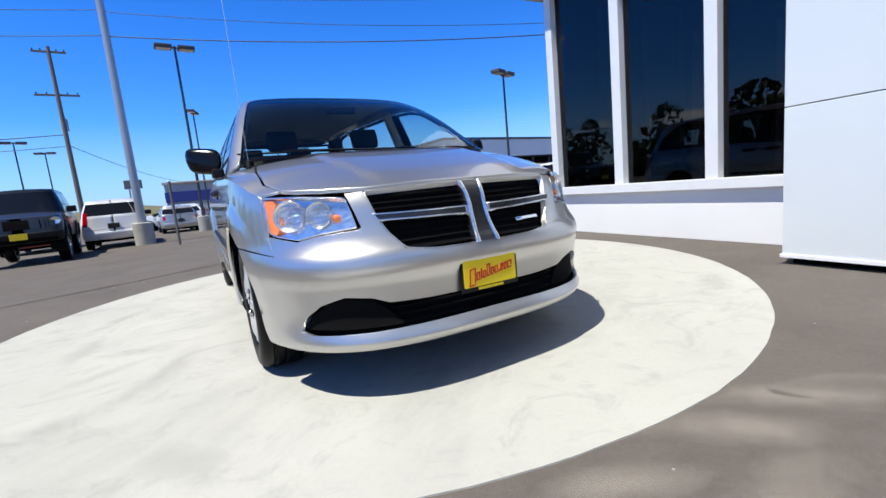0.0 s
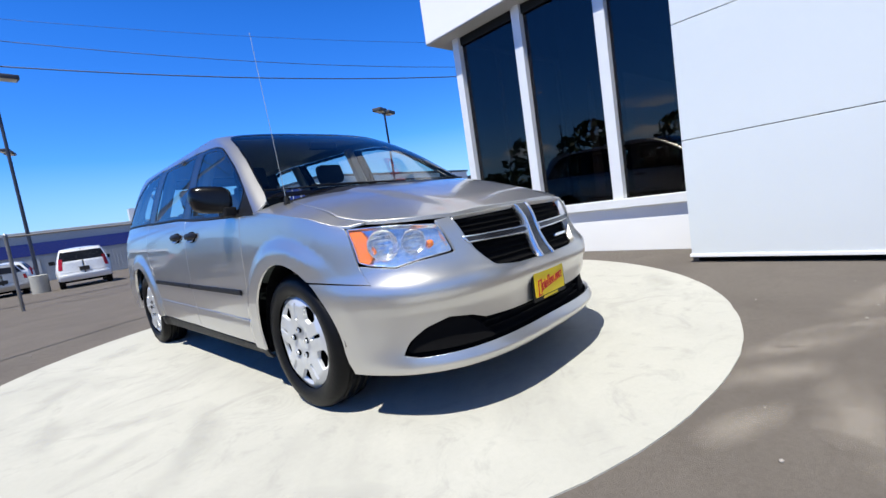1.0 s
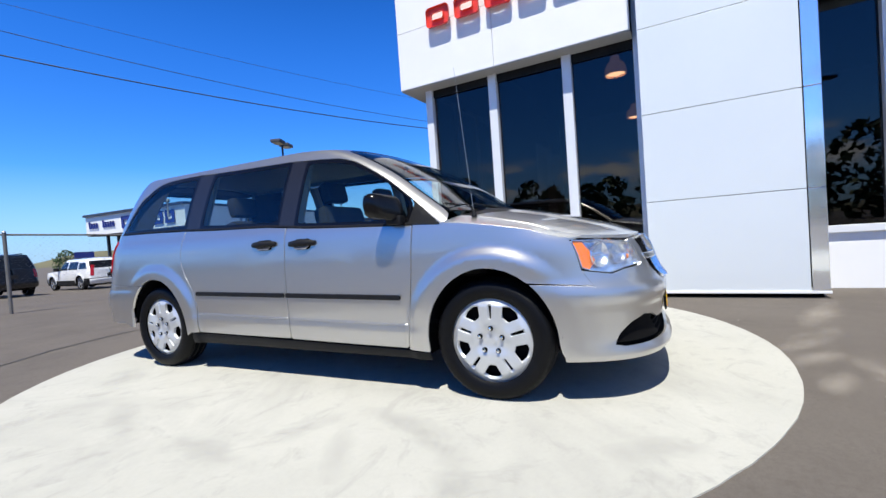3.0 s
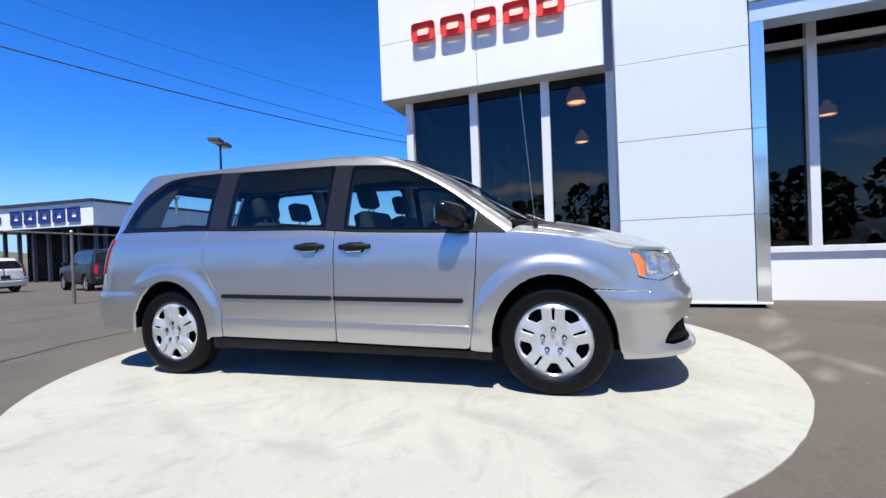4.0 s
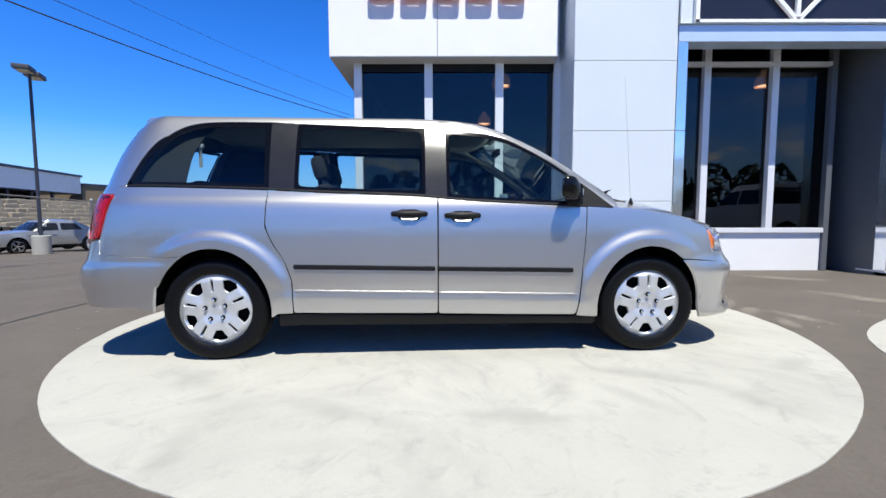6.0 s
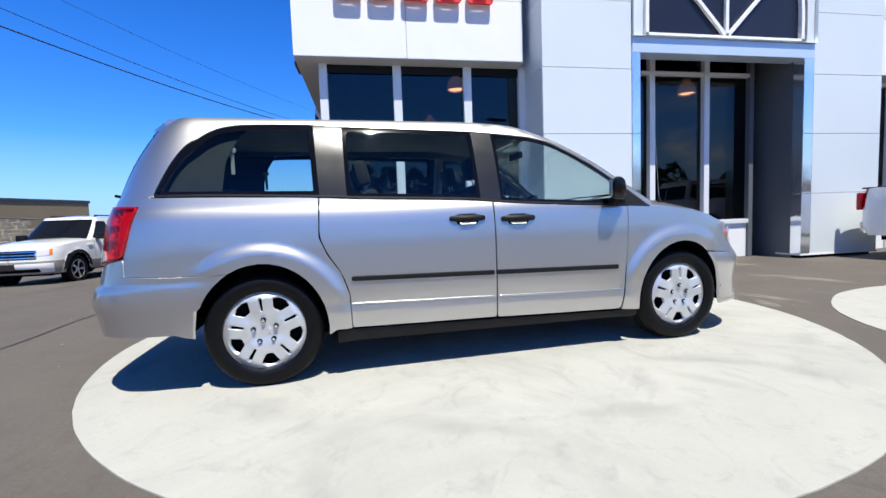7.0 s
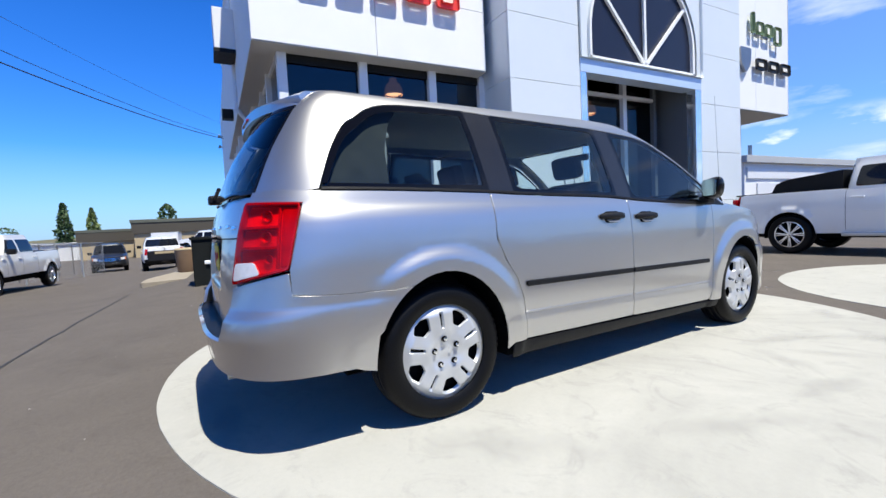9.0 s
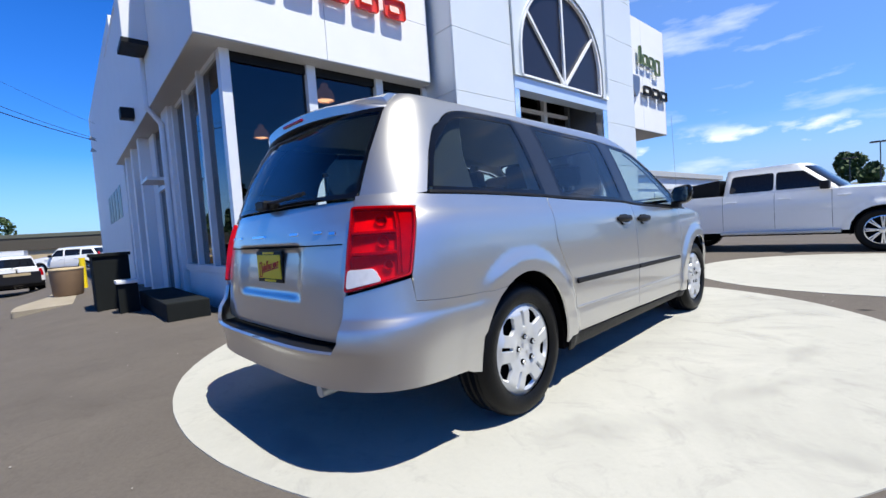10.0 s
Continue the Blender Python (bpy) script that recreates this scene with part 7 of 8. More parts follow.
block("tailgate_trim", (-2.98, -0.45, 1.0), (-2.96, 0.45, 1.12), TAN_WALL, far_truck)
vehicle("sport_utility", "white car parked beside the tan building", WHITE_PAINT, 38.0, 7.2, 60, CROSSOVER)
vehicle("off_road_car", "dark off-road car with slotted grille and yellow plate facing the drive", DARK_GREY_PAINT, -4.85, 15.7, -80, dict(OFF_ROAD, high=1.93, belt=1.27, hood=1.22, sill=0.56, wheel=0.45, half=0.84, windows=(slanted(-1.8, -0.55, 1.32, 1.83), slanted(-0.45, 0.40, 1.32, 1.83, 0.0, -0.12))))
vehicle("crossover", "pearl white crossover seen from behind", WHITE_PAINT, -3.75, 20.0, 98, CROSSOVER)
vehicle("crossover", "white crossover seen from behind beside the drive", WHITE_PAINT, 0.35, 26.0, 89, CROSSOVER)
vehicle("sedan", "pale silver sedan parked beyond the lamp base", PALE_SILVER_PAINT, -2.7, 29.0, 100, SEDAN)
vehicle("sedan", "red-brown saloon half hidden behind the dark off-road car", car_paint("dark_red_paint", (0.22, 0.02, 0.02), 0.3, 0.3), -6.8, 22.5, 95, SEDAN)
vehicle("crossover", "white car with bright wheels parked far down the drive", WHITE_PAINT, -3.6, 36.0, 175, CROSSOVER)
vehicle("sport_utility", "black sport utility car behind the wire fence", BLACK_PAINT, 4.5, 27.9, 94, SUV)
vehicle("estate_car", "white estate car with black lower trim behind the wire fence", WHITE_PAINT, 8.6, 29.2, 92, WAGON)
vehicle("sport_utility", "black sport utility car in the row behind the fence", BLACK_PAINT, 10.6, 23.8, 75, SUV)
vehicle("sedan", "black sedan in the row behind the fence", BLACK_PAINT, 13.4, 24.2, 80, SEDAN)
vehicle("sedan", "silver sedan parked beyond the fence", PALE_SILVER_PAINT, 16.6, 22.2, 160, SEDAN)
vehicle("sedan", "grey sedan parked beyond the fence", DARK_GREY_PAINT, 14.9, 25.6, 82, SEDAN)


# ---- the lot, its lamps and fence, and the distance ----
BRONZE = plain("dark_bronze_pole", (0.05, 0.055, 0.075), 0.45, metal=0.4, vary=0.15)
POLE_GREY = plain("pale_grey_pole", (0.40, 0.42, 0.45), 0.4, metal=0.5, vary=0.1)
LAMP_HEAD = plain("lamp_head", (0.05, 0.05, 0.06), 0.6, vary=0.2)
LAMP_LENS = plain("lamp_lens", (0.55, 0.50, 0.38), 0.3)
TIMBER = plain("weathered_timber", (0.16, 0.14, 0.125), 0.9, vary=0.3, scale=4)
BARK = plain("bark", (0.09, 0.065, 0.045), 0.9, vary=0.3, scale=8, bump=0.5, bump_scale=30)
WIRE = plain("dark_cable", (0.02, 0.02, 0.025), 0.6)
BLUE_BAND = plain("blue_band", (0.018, 0.035, 0.22), 0.5)
SHEET_WALL = plain("grey_sheet_wall", (0.42, 0.43, 0.44), 0.6, vary=0.1, scale=0.6)
ROOF_GREEN = plain("dull_green_roof", (0.10, 0.105, 0.08), 0.7, vary=0.15)
DARK_SOFFIT = plain("dark_soffit", (0.07, 0.06, 0.045), 0.8)
STONE = plain("tan_stone", (0.30, 0.26, 0.20), 0.9, vary=0.3, scale=3, bump=0.4, bump_scale=25)
BROWN_BIN = plain("brown_bin", (0.22, 0.14, 0.08), 0.7, vary=0.15)
BROWN_WALL = plain("brown_wall", (0.20, 0.155, 0.10), 0.85, vary=0.15, scale=0.4)
HEDGE = plain("dark_planter", (0.012, 0.014, 0.014), 0.9, vary=0.3, spec=0.15)


def leaf_material(name, dark, pale):
    m, n, l, p = material(name)
    geo = n.new("ShaderNodeNewGeometry")
    mix = n.new("ShaderNodeMix")
    mix.data_type = "RGBA"
    mix.inputs["A"].default_value, mix.inputs["B"].default_value = (*dark, 1), (*pale, 1)
    l.new(geo.outputs["Random Per Island"], mix.inputs["Factor"])
    l.new(mix.outputs["Result"], p.inputs["Base Color"])
    p.inputs["Roughness"].default_value = 0.7
    return m


LEAVES = leaf_material("dark_foliage", (0.018, 0.04, 0.012), (0.06, 0.11, 0.03))
LIGHT_LEAVES = leaf_material("yellow_green_foliage", (0.05, 0.08, 0.015), (0.13, 0.17, 0.04))
GRASS = plain("dry_hillside", (0.12, 0.11, 0.055), 0.95, vary=0.3, scale=0.02)


def add_leaves(verts, faces, cx, cy, cz, rx, rz, count, size, point=0.0, rng=random):
    """Small leaf clumps, each a bent pair of triangles, scattered in an uneven crown."""
    for _ in range(count):
        a, h = rng.uniform(0, 2 * math.pi), rng.uniform(-1, 1)
        taper = math.sqrt(max(0.0, 1 - h * h)) if not point else (1 - (h + 1) / 2) ** point * min(1, (h + 1.05) * 3)
        lump = 0.75 + 0.45 * noise.noise(Vector((2.1 * math.cos(a) + cx, 2.1 * math.sin(a) + cy, 3 * h)))
        q = rx * taper * lump * rng.uniform(0.55, 1.0) ** 0.5
        c = Vector((cx + q * math.cos(a), cy + q * math.sin(a), cz + rz * h))
        d1 = Vector((rng.gauss(0, 1), rng.gauss(0, 1), rng.gauss(0, 1))).normalized() * size * rng.uniform(0.6, 1.3)
        d2 = Vector((rng.gauss(0, 1), rng.gauss(0, 1), rng.gauss(0, 1))).normalized() * size * rng.uniform(0.6, 1.3)
        n0 = len(verts)
        verts += [tuple(c - d1), tuple(c + d2), tuple(c + d1), tuple(c - d2)]
        faces += [(n0, n0 + 1, n0 + 2), (n0, n0 + 2, n0 + 3)]


def tree(x, y, high, wide, mat, label, point=0.0, count=700):
    rig = thing("tree", label, "tree", at=Matrix.Translation((x, y, ground_z(x, y))))
    bm = bmesh.new()
    add_tube(bm, (0, 0, -0.2), (0.05, 0, high * 0.6), 0.03 * high, 0.012 * high, 10)
    for k in range(6):
        a, z = 2.4 * k, high * (0.25 + 0.07 * k)
        add_tube(bm, (0, 0, z), (wide * 0.6 * math.cos(a), wide * 0.6 * math.sin(a), z + high * 0.15), 0.010 * high, 0.003 * high, 6)
    part("trunk", bm, BARK, rig)
    v, f = [], []
    add_leaves(v, f, 0, 0, high * 0.56, wide, high * 0.45, count, high * 0.035, point)
    mesh_object("crown", v, f, mat, rig, "leafy crown")
    return rig


def lamp_post(x, y, high, turn, heads, label, mat=BRONZE, base=True, r=0.07):
    """A lot lamp: concrete base, pole, arm and flat heads."""
    rig = thing("lamp_post", label, "street lamp", "lot lamps", at=pose(x, y, ground_z(x, y), rz=turn))
    if base:
        part("base", add_turned(bmesh.new(), [(0.0, 0.76), (0.27, 0.76), (0.30, 0.73), (0.30, -0.1)], 24), CONCRETE, rig, "round concrete base", True)
    tube("pole", (0, 0, 0.7 if base else -0.1), (0, 0, high), r, mat, rig, r1=r * 0.75, sides=10)
    if heads:
        block("arm", (-0.55, -0.03, high - 0.12), (0.55, 0.03, high - 0.06), mat, rig, bevel=0.01)
        for s in (-1, 1):
            head = part("lamp_head", add_box(bmesh.new(), (s * 0.48 - 0.36, -0.26, high - 0.16), (s * 0.48 + 0.36, 0.26, high + 0.02), 0.04), LAMP_HEAD, rig, smooth=True)
            block("lens", (s * 0.48 - 0.29, -0.20, high - 0.175), (s * 0.48 + 0.29, 0.20, high - 0.16), LAMP_LENS, head)
    return rig


lamp_post(-2.65, 17.8, 11.5, 0, False, "tall pale grey pole on a round concrete base", POLE_GREY, r=0.13)
lamp_post(-1.15, 25.0, 8.9, 10, True, "dark lot lamp with two flat heads on a concrete base")
lamp_post(14.2, 20.1, 7.15, 25, True, "dark lot lamp with two flat heads behind the fence")
lamp_post(16.8, 74.0, 7.6, 0, True, "far lot lamp with two flat heads", base=False)
lamp_post(-15.0, 48.0, 8.2, 20, True, "far lot lamp with two flat heads", base=False)
lamp_post(-15.6, 57.0, 8.4, 0, True, "far lot lamp with two flat heads", base=False)
lamp_post(-1.4, 40.0, 8.9, 80, True, "lot lamp far down the drive", base=False)
lamp_post(2.5, -62.0, 7.2, 20, True, "lot lamp south of the parked pickup", base=False)
lamp_post(7.5, -88.0, 7.5, 0, True, "lot lamp south of the parked pickup", base=False)
lamp_post(-22.0, -6.0, 9.0, 70, True, "lot lamp across the lot, mirrored in the showroom glass", base=False)


# utility line
def utility_pole(x, y, high, turn):
    rig = thing("utility_pole", "weathered timber utility pole with crossarms", "utility pole", "utility line", at=pose(x, y, ground_z(x, y), rz=turn))
    tube("pole", (0, 0, -0.3), (0, 0, high), 0.17, TIMBER, rig, r1=0.11, sides=10)
    for z, w in ((high - 0.4, 0.9), (high - 3.2, 1.2)):
        arm = part("crossarm", add_box(bmesh.new(), (-0.06, -w, z), (0.06, w, z + 0.12), 0.01), TIMBER, rig)
        for s in (-0.9, -0.45, 0.45, 0.9):
            part("insulator", add_turned(bmesh.new(), [(0.0, 0.15), (0.03, 0.13), (0.045, 0.06), (0.03, 0.0)], 10, Matrix.Translation((0, s * w, z + 0.12))), GLOSS_BLACK, arm, smooth=True)
    part("transformer", add_turned(bmesh.new(), [(0.0, 0.9), (0.2, 0.86), (0.22, 0.8), (0.22, 0.05), (0.0, 0.0)], 16, Matrix.Translation((0.38, 0, high - 5.5))), POLE_GREY, rig, smooth=True)
    return rig


POLES = [(-62.0, 44.0), (-9.2, 38.6), (120.0, -8.0)]
for (x, y), turn in zip(POLES, (95, 98, 120)):
    utility_pole(x, y, 12.9, turn)


def cable(a, b, sag, r):
    cu = bpy.data.curves.new("cable", "CURVE")
    cu.dimensions, cu.bevel_depth, cu.bevel_resolution = "3D", r, 1
    sp = cu.splines.new("POLY")
    sp.points.add(24)
    for k in range(25):
        t = k / 24
        p = Vector(a).lerp(Vector(b), t)
        sp.points[k].co = (p.x, p.y, p.z - 4 * sag * t * (1 - t), 1)
    cu.materials.append(WIRE)
    return tagged(new("overhead_cable", cu), "dark overhead cable slung across the lot", "cable", "overhead cables")


# service cables from the tall pole to the corner of the showroom's rear wing
SERVICE = (-2.65, 17.8)
for z, end, sag, r in ((6.70, (24.4, 5.90, 6.25), 0.88, 0.016), (7.45, (24.4, 5.90, 6.35), 0.95, 0.009), (7.95, (24.6, 5.90, 7.10), 0.70, 0.005)):
    cable((*SERVICE, z), end, sag, r)
for z, end, r in ((6.72, (-24.0, 23.0, 8.3), 0.012), (7.5, (-24.0, 23.0, 9.0), 0.009)):
    cable((*SERVICE, z), end, 0.35, r)
for off, z, r in ((0.0, 6.9, 0.030), (0.5, 6.2, 0.022)):
    cable((POLES[0][0], POLES[0][1] + off, z), (POLES[1][0], POLES[1][1] + off, z), 0.6, r)
cable((POLES[1][0], POLES[1][1], 6.2), (-3.0, 78.0, 5.2), 0.8, 0.02)


# chain-link fence along the north of the lot
FENCE_STEEL = plain("weathered_fence_steel", (0.20, 0.19, 0.18), 0.6, metal=0.5, vary=0.3, scale=8)
fence = thing("chain_link_fence", "galvanised chain-link fence along the edge of the lot", "fence")
FX = [-1.4 + 3.0 * k for k in range(13)]
FY = 15.1
for x in FX:
    z = ground_z(x, FY)
    post = tube("fence_post", (x, FY, z - 0.1), (x, FY, z + 1.86), 0.038, FENCE_STEEL, fence, sides=12)
    part("post_cap", add_turned(bmesh.new(), [(0.043, 0.0), (0.043, 0.02), (0.02, 0.05), (0.0, 0.055)], 12, Matrix.Translation((x, FY, z + 1.86))), GALVANISED, post, smooth=True)
for a, b in zip(FX, FX[1:]):
    tube("top_rail", (a, FY, ground_z(a, FY) + 1.82), (b, FY, ground_z(b, FY) + 1.82), 0.022, FENCE_STEEL, fence, sides=8)
    v, f = [], []
    for k in range(-14, 25):
        for sd in (1, -1):
            x0 = a + (k * 0.125 if sd > 0 else 3.0 - k * 0.125)
            pts = []
            for t in (0.0, 1.74):
                pts.append([x0 + sd * t, 0.06 + t])
            (xa, za), (xb, zb) = pts
            lo, hi = a, b
            seg = []
            for x, z in ((xa, za), (xb, zb)):
                q = min(max(x, lo), hi)
                seg.append((q, z + (q - x) * sd))
            if abs(seg[0][0] - seg[1][0]) < 0.02:
                continue
            n0 = len(v)
            for q, z in seg:
                g = ground_z(q, FY)
                v += [(q - 0.0008, FY + 0.002 * sd, g + z), (q + 0.0008, FY + 0.002 * sd, g + z), (q, FY + 0.0035 * sd, g + z + 0.0008)]
            f += [(n0, n0 + 1, n0 + 4, n0 + 3), (n0 + 1, n0 + 2, n0 + 5, n0 + 4), (n0 + 2, n0, n0 + 3, n0 + 5)]
    mesh_object("wire_mesh", v, f, FENCE_STEEL, fence, "woven wire mesh")

# a short return of the fence beside the parked pickup
spots = [(21.9, 13.75), (23.7, 13.2), (25.5, 12.65), (27.3, 12.1)]
for (x0, y0), (x1, y1) in zip(spots, spots[1:]):
    z0, z1 = ground_z(x0, y0), ground_z(x1, y1)
    tube("fence_post", (x0, y0, z0 - 0.1), (x0, y0, z0 + 1.75), 0.04, GALVANISED, fence, sides=10)
    tube("top_rail", (x0, y0, z0 + 1.72), (x1, y1, z1 + 1.72), 0.022, GALVANISED, fence, sides=8)
    wires = bmesh.new()
    for k in range(24):
        t0, t1 = k / 24, (k + 1) / 24
        for lo, hi in ((0.08, 1.7), (1.7, 0.08)):
            a, b = min(1.0, t0 + 0.45), t0
            add_tube(wires, (x0 + (x1 - x0) * b, y0 + (y1 - y0) * b, z0 + (z1 - z0) * b + lo), (x0 + (x1 - x0) * a, y0 + (y1 - y0) * a, z0 + (z1 - z0) * a + hi), 0.0025, sides=3)
    part("wire_mesh", wires, GALVANISED, fence, "woven wire mesh")

# kerbed island with a bin, and the planter beside the showroom
island = bmesh.new()
add_prism(island, rounded([(11.1, 8.45), (11.45, 7.1), (12.5, 6.65), (20.0, 6.35), (20.0, 7.55), (14.2, 7.95), (12.4, 8.45)], [0.12, 0.3, 0.3, 0.2, 0.2, 0.5, 0.4]), 0.62, Matrix.Translation((0, 0, -0.70)))
bmesh.ops.bevel(island, geom=[e for e in island.edges if all(v.co.z > -0.1 for v in e.verts)], offset=0.02, segments=2, affect="EDGES")
tagged(part("kerb_island", island, STONE), "pale concrete kerb island beside the drive", "kerb", kind="structure")


def litter_bin(x, y):
    rig = thing("litter_bin", "brown round litter bin standing on the kerb island", "bin", at=Matrix.Translation((x, y, -0.08)))
    part("body", add_turned(bmesh.new(), [(0.0, 0.0), (0.30, 0.0), (0.33, 0.05), (0.37, 0.70), (0.34, 0.72)], 24), BROWN_BIN, rig, smooth=True)
    part("rim", add_turned(bmesh.new(), [(0.375, 0.69), (0.385, 0.72), (0.36, 0.76), (0.28, 0.765), (0.26, 0.70)], 24), TAN_WALL, rig, "tan rim", True)


litter_bin(14.1, 7.50)
bollard = thing("bollard", "yellow steel bollard behind the litter bin", "bollard", at=Matrix.Translation((16.2, 7.1, -0.1)))
tube("post", (0, 0, -0.3), (0, 0, 1.0), 0.08, YELLOW, bollard, sides=16)
planter = thing("planter_box", "dark planter box beside the showroom side wall", "planter", at=pose(8.9, 6.87, ground_z(8.9, 6.87), rz=0))
block("box", (-0.5, -0.27, -0.05), (0.6, 0.27, 0.98), HEDGE, planter, "dark timber box", bevel=0.02)
block("rim", (-0.53, -0.30, 0.97), (0.63, 0.30, 1.03), HEDGE, planter, bevel=0.01)
trough = tagged(block("low_planter", (5.5, 5.95, -0.05), (8.38, 6.5, 0.26), HEDGE, bevel=0.02), "low dark planter trough along the showroom side wall", "planter")
bench = thing("bench", "small dark bench with a white top beside the planter", "bench", at=pose(7.6, 6.74, ground_z(7.6, 6.74)))
block("seat", (-0.2, -0.16, 0.49), (0.2, 0.16, 0.55), WHITE_WALL, bench, "white top", bevel=0.015)
for x in (-0.16, 0.12):
    block("leg", (x, -0.14, -0.05), (x + 0.04, 0.14, 0.49), HEDGE, bench)


# ---- far buildings ----
def volume(name, label, lo, hi, wall, roof_mat, overhang=0.3, roof_h=0.35):
    rig = thing(name, label, "building")
    block("wall", lo, hi, wall, rig)
    block("roof", (lo[0] - overhang, lo[1] - overhang, hi[2]), (hi[0] + overhang, hi[1] + overhang, hi[2] + roof_h), roof_mat, rig, bevel=0.03)
    return rig


blue = volume("workshop_building", "long grey sheet-metal workshop with a blue band", (-5.2, 49.0, -1.2), (9.0, 62.0, 3.6), SHEET_WALL, SHEET_WALL, 0.15, 0.25)
block("blue_band", (-5.25, 48.9, 1.9), (9.05, 48.98, 2.9), BLUE_BAND, blue, "blue painted band")
for k in range(56):
    block("wall_rib", (-5.1 + 0.25 * k, 48.93, -1.0), (-5.04 + 0.25 * k, 48.99, 1.88), SHEET_WALL, blue)
for k in range(3):
    window = block("roller_door", (-3.9 + 4.4 * k, 48.88, -1.0), (-1.2 + 4.4 * k, 48.92, 1.5), SHEET_WALL, blue, "grey roller door")
tagged(block("distant_tower", (16.9, 138.0, ground_z(17.9, 139.5) - 0.3), (19.0, 141.0, 12.4), WINDOW_FRAME), "pale narrow tower far behind the workshop", "tower")
showroom = thing("far_showroom", "white flat-roofed showroom with shade-darkened glazing across the lot", "building")
CORNERS = [Vector((21.0, 41.0)), Vector((48.3, 46.7)), Vector((50.0, 60.0)), Vector((19.6, 56.5))]
MIDDLE = sum(CORNERS, Vector((0, 0))) / 4


def storey(name, shrink, z0, z1, mat, label=""):
    """A slab of the far showroom's skewed plan, drawn in or out from its edge."""
    pts = [MIDDLE + (c - MIDDLE) * (1 - shrink / (c - MIDDLE).length) for c in CORNERS]
    return part(name, add_prism(bmesh.new(), [(p.x, p.y) for p in pts], z1 - z0, Matrix.Translation((0, 0, z0))), mat, showroom, label)


# Matt near-black glazing stands in for deep shade under the canopy.
storey("glazing", 4.2, -1.4, 3.72, LINER, "shade-darkened glazing")
storey("canopy_soffit", 0.05, 3.70, 3.78, BRONZE)
storey("fascia", 0.0, 3.78, 5.72, WHITE_WALL, "white fascia")
storey("roof_edge", -0.25, 5.72, 5.95, BRONZE, "dark roof edge")
for k in range(8):
    for c, e in ((CORNERS[0], CORNERS[3]), (CORNERS[0], CORNERS[1])):
        p = c.lerp(e, 0.06 + 0.115 * k) + (MIDDLE - c.lerp(e, 0.5)).normalized() * 0.9
        # Columns take dark bronze for the canopy's shade on them.
        block("column", (p.x - 0.12, p.y - 0.12, -1.4), (p.x + 0.12, p.y + 0.12, 3.75), BRONZE, showroom)
along = (CORNERS[3] - CORNERS[0]).normalized()


def showroom_face(q, z):
    """The long west fascia: q runs back along it to the near corner."""
    p = CORNERS[0] - along * q + Vector((-along.y, along.x)) * 0.06
    return np.array((p.x, p.y, z))


for k in range(5):
    a, b = ring_shape(-9.3 + 1.66 * k, 4.15, 1.32, 1.2, 0.36)
    sheet("blue_sign_shape", showroom_face, a, BLUE_BAND, showroom, "blue sign shape", holes=[b], res=0.3, thick=0.06, gap=0, roll=0.004, flip=True)
for q, n in ((-14.9, 4), (-12.5, 5)):
    for k in range(n):
        a = rounded([(q + 0.42 * k, 4.45), (q + 0.42 * k + 0.30, 4.45), (q + 0.42 * k + 0.30, 5.0 + 0.2 * (k == 0)), (q + 0.42 * k, 5.0 + 0.2 * (k == 0))], 0.06)
        sheet("small_sign_shape", showroom_face, a, BLUE_BAND, showroom, "small blue sign shape", res=0.3, thick=0.05, gap=0, roll=0.004, flip=True)
part("roof_unit", add_box(bmesh.new(), (30.0, 46.0, 5.9), (31.4, 47.2, 6.4), 0.03), SHEET_WALL, showroom)
brown = thing("brown_building", "long brown flat-roofed building behind the lot", "building")
plan_pts = [(48.7, 46.9), (63.0, 41.5), (68.0, 52.0), (54.0, 58.0)]
part("wall", add_prism(bmesh.new(), plan_pts, 6.2, Matrix.Translation((0, 0, -1.5))), BROWN_WALL, brown, "brown wall")
part("roof_edge", add_prism(bmesh.new(), [(x + (x - 58.4) * 0.02, y + (y - 49.6) * 0.02) for x, y in plan_pts], 0.35, Matrix.Translation((0, 0, 4.7))), BRONZE, brown, "dark roof edge")
bank = thing("stone_bank", "bank of tan stacked stones behind the parked cars", "stone wall")
rock = bpy.data.meshes.new("stone")
bm = add_box(bmesh.new(), (-0.5, -0.5, -0.5), (0.5, 0.5, 0.5), 0.12)
for v in bm.verts:
    v.co += 0.06 * Vector((noise.noise(v.co * 3), noise.noise(v.co * 3 + Vector((5, 0, 0))), noise.noise(v.co * 3 + Vector((0, 7, 0)))))
bm.to_mesh(rock)
bm.free()
rock.materials.append(STONE)
for row in range(10):
    x = 24.0 + random.uniform(0, 0.5)
    while x < 38:
        w = random.uniform(0.6, 1.3)
        s = new("stone", rock)
        s.parent = bank
        s.matrix_basis = pose(x + w / 2, 31.0 + 0.22 * row + random.uniform(-0.08, 0.08), -0.62 + 0.30 * row, random.uniform(-4, 4), random.uniform(-4, 4), random.uniform(-6, 6)) @ Matrix.Diagonal((w, 0.6, 0.32, 1))
        x += w * 1.02
tan = volume("tan_building", "low tan building with a wide dull green roof", (62.0, -6.0, -1.6), (80.0, 15.4, 3.05), TAN_WALL, ROOF_GREEN, 0.3, 0.40)
block("eave", (61.78, -6.2, 1.75), (62.0, 15.6, 3.05), DARK_SOFFIT, tan, "dark eaves")
tan2 = volume("tan_building", "lower tan wing with a dull green roof", (66.0, 15.9, -1.6), (84.0, 21.6, 2.15), TAN_WALL, ROOF_GREEN, 0.25, 0.35)
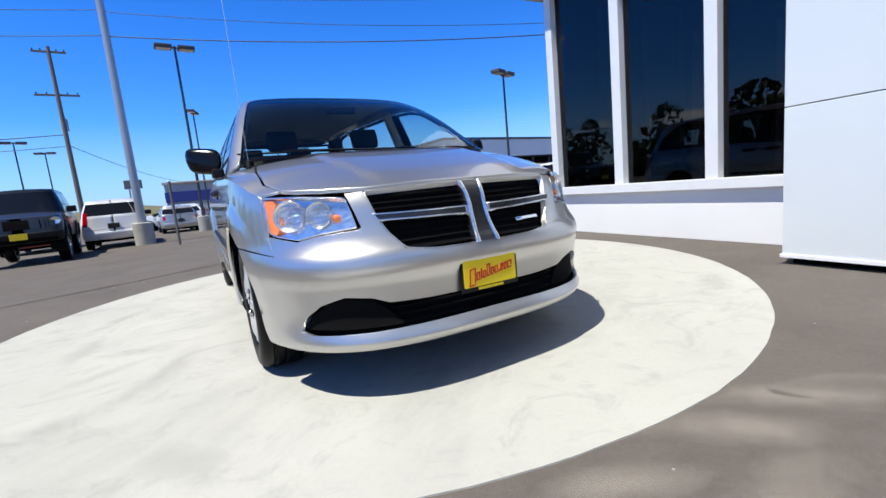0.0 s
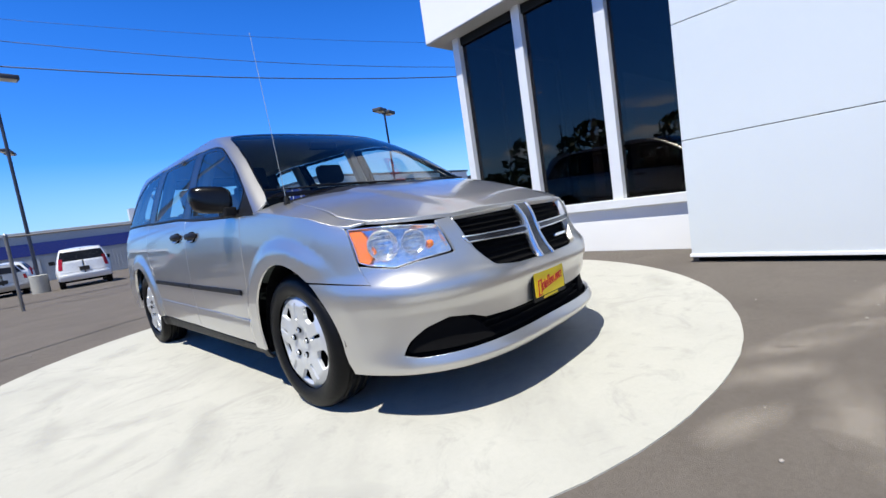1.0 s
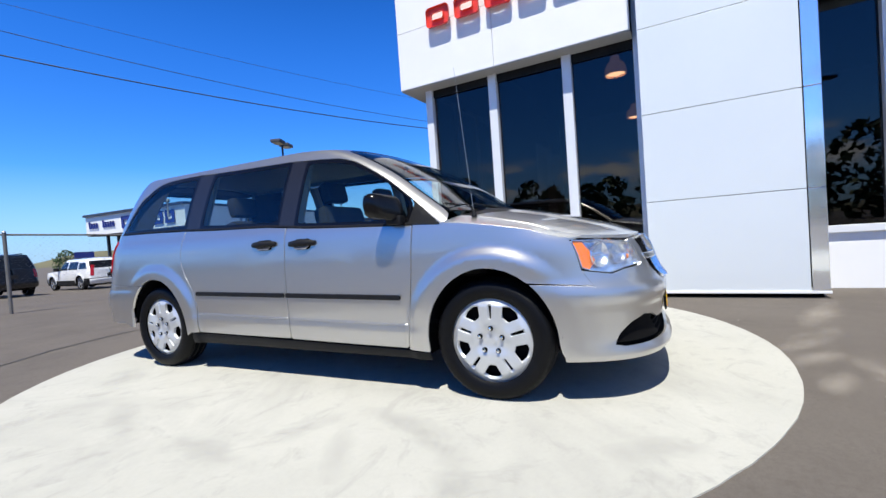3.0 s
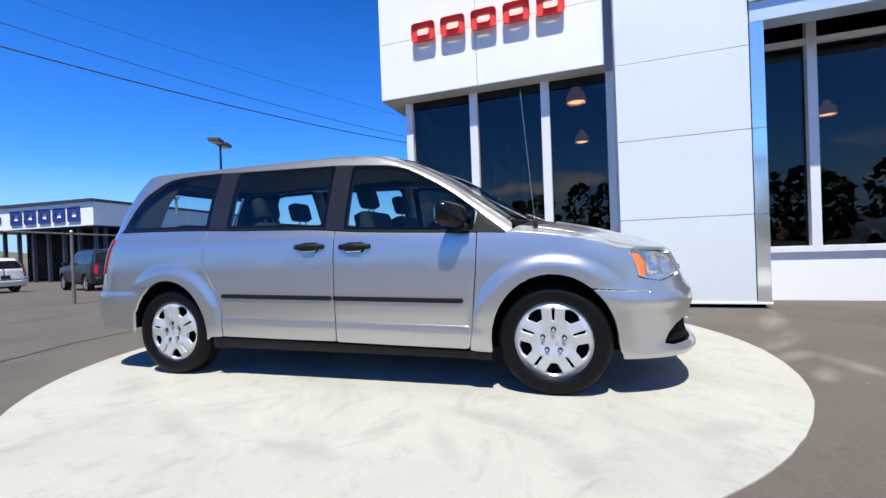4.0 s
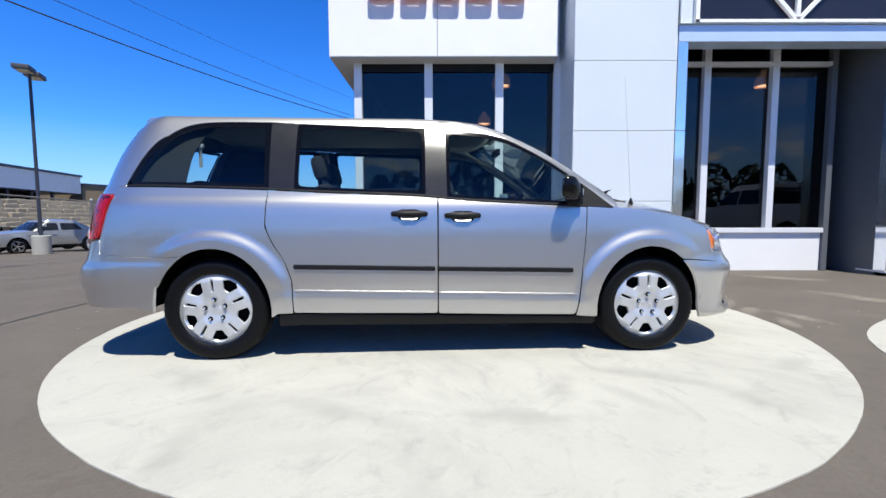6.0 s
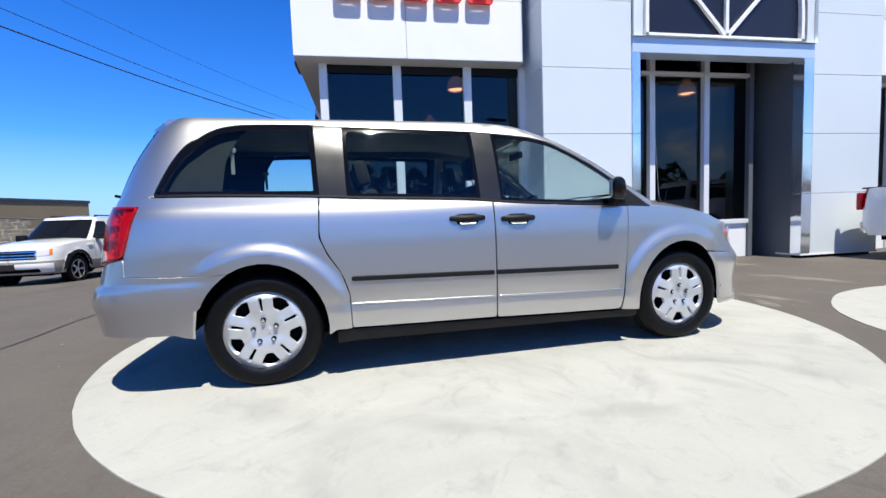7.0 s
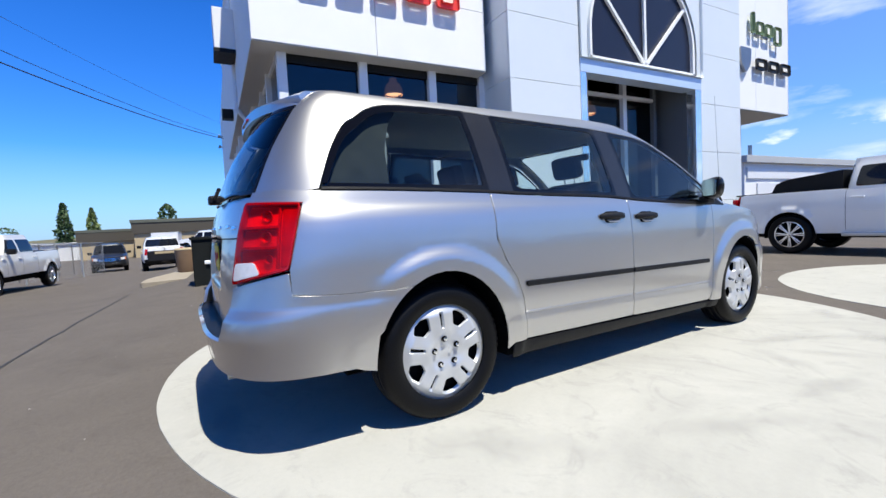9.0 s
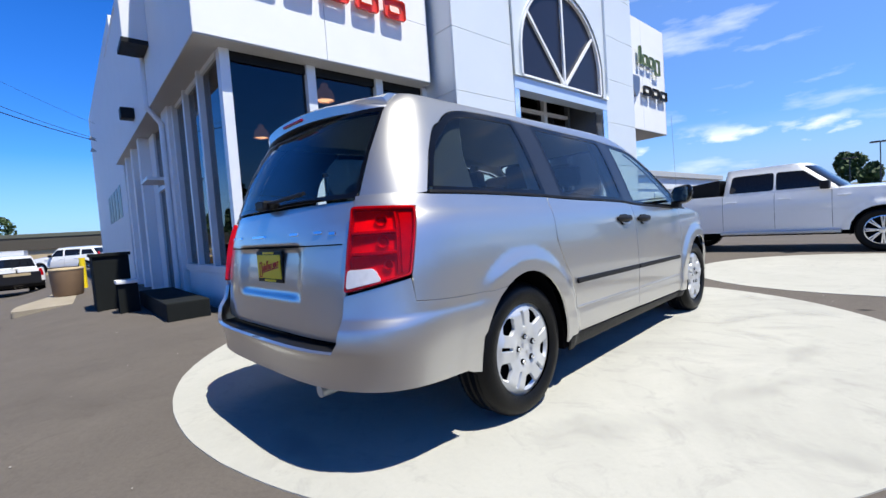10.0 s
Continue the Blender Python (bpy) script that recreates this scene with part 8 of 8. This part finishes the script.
block("eave", (65.78, 15.7, 1.0), (66.0, 21.8, 2.15), DARK_SOFFIT, tan2, "dark eaves")
shed = volume("white_shed", "long pale low shed far behind the lot", (70.0, 22.5, -1.6), (84.0, 32.0, 0.9), WHITE_WALL, WHITE_WALL, 0.2, 0.2)
trailer = volume("white_trailer", "white box trailer beside the tan building", (52.0, 10.2, -0.9), (58.0, 12.6, 1.6), WHITE_WALL, WHITE_WALL, 0.02, 0.05)
side = volume("white_workshop", "long white single-storey workshop south of the showroom", (13.6, -45.0, -0.1), (26.0, -23.6, 3.9), WHITE_WALL, SHEET_WALL, 0.35, 0.45)
block("upper_band", (13.5, -44.8, 2.9), (13.58, -23.8, 3.6), WINDOW_FRAME, side)
for k in range(5):
    block("roller_door", (13.52, -28.0 - 3.9 * k, 0.0), (13.58, -25.0 - 3.9 * k, 2.6), WINDOW_FRAME, side, "pale roller door")
tube("flue", (17.0, -31.0, 4.3), (17.0, -31.0, 5.9), 0.14, DULL_STEEL, side)
board = thing("road_sign", "dark grey sign board on two posts down the drive", "sign")
block("board", (-7.1, 42.0, 3.1), (-5.9, 42.1, 3.8), JAMB_SHADE_BOARD, board, bevel=0.02)
for x in (-6.8, -6.2):
    tube("post", (x, 42.05, -0.5), (x, 42.05, 3.15), 0.06, GALVANISED, board)
banner = thing("blue_banner", "dark blue banner board beside the far showroom", "banner")
block("panel", (12.2, 40.0, 0.85), (13.4, 40.08, 1.8), BLUE_BAND, banner)
for x in (12.3, 13.3):
    tube("post", (x, 40.1, -0.8), (x, 40.1, 1.8), 0.04, GALVANISED, banner)

# ---- trees and hills ----
tree(88.0, 28.0, 8.6, 1.7, LEAVES, "tall dark cypress beyond the tan building", 0.55, 900)
tree(86.0, 24.0, 7.6, 2.0, LIGHT_LEAVES, "yellow-green conical tree beyond the tan building", 0.8, 800)
tree(92.0, 14.2, 8.3, 2.0, LEAVES, "round dark tree showing over the roof", 0.0, 700)
tree(84.0, 34.0, 5.0, 2.6, LEAVES, "low dark tree far behind the lot", 0.0, 600)
tree(13.5, 45.0, 2.7, 0.95, LEAVES, "leafy tree behind the row of cars", 0.0, 700)
rng = random.Random(7)


def woods(name, label, spots, size):
    v, f = [], []
    for x, y, z, r, h in spots:
        add_leaves(v, f, x, y, z + h * 0.5, r, h * 0.5, 260, size, 0.0, rng)
    return tagged(mesh_object(name, v, f, LEAVES), label, "woods", kind="stuff")


west = [(-52 + rng.uniform(-9, 9), -70 + 3.4 * k + rng.uniform(-1.5, 1.5), -0.4, rng.uniform(2.4, 4.4), rng.uniform(5.0, 11.0)) for k in range(46)]
woods("far_woods", "dark line of trees across the lot to the west", west, 0.55)


def hill(name, label, az0, az1, dist, height, mat):
    """A low ridge along the horizon, uneven in height."""
    v, f, n = [], [], 60
    for k in range(n + 1):
        a = radians(az0 + (az1 - az0) * k / n)
        h = height * (0.55 + 0.9 * noise.noise(Vector((k * 0.11, dist * 0.01, 2.0)))) * math.sin(math.pi * min(max(k / n, 0.02), 0.98)) ** 0.4
        for q, z in ((0.0, -2.0), (0.10, h * 0.55), (0.22, h), (0.5, h * 0.9), (0.8, -2.0)):
            v.append((dist * (1 + q) * math.cos(a), dist * (1 + q) * math.sin(a), z))
        if k:
            b = 5 * k
            f += [(b - 5 + i, b - 4 + i, b + 1 + i, b + i) for i in range(4)]
    return tagged(mesh_object(name, v, f, mat, smooth=True), label, "hill", kind="structure")


hill("hill_south", "wooded hillside to the south", -128, -80, 230, 20, GRASS)
hill("hill_north", "low hazy brown hills to the north", 60, 125, 700, 36, GRASS)
hill("hill_east", "low dark hills far to the east", -20, 40, 900, 16, GRASS)
hill("hill_west", "low hills far to the west", 130, 250, 700, 40, GRASS)
south = []
for k in range(60):
    a = radians(rng.uniform(-112, -83.5))
    d = rng.uniform(236, 275)
    south.append((d * math.cos(a), d * math.sin(a), 4 + (d - 230) * 0.25, rng.uniform(3.0, 5.0), rng.uniform(5, 9)))
woods("hill_woods", "dark trees covering the southern hillside", south, 1.1)
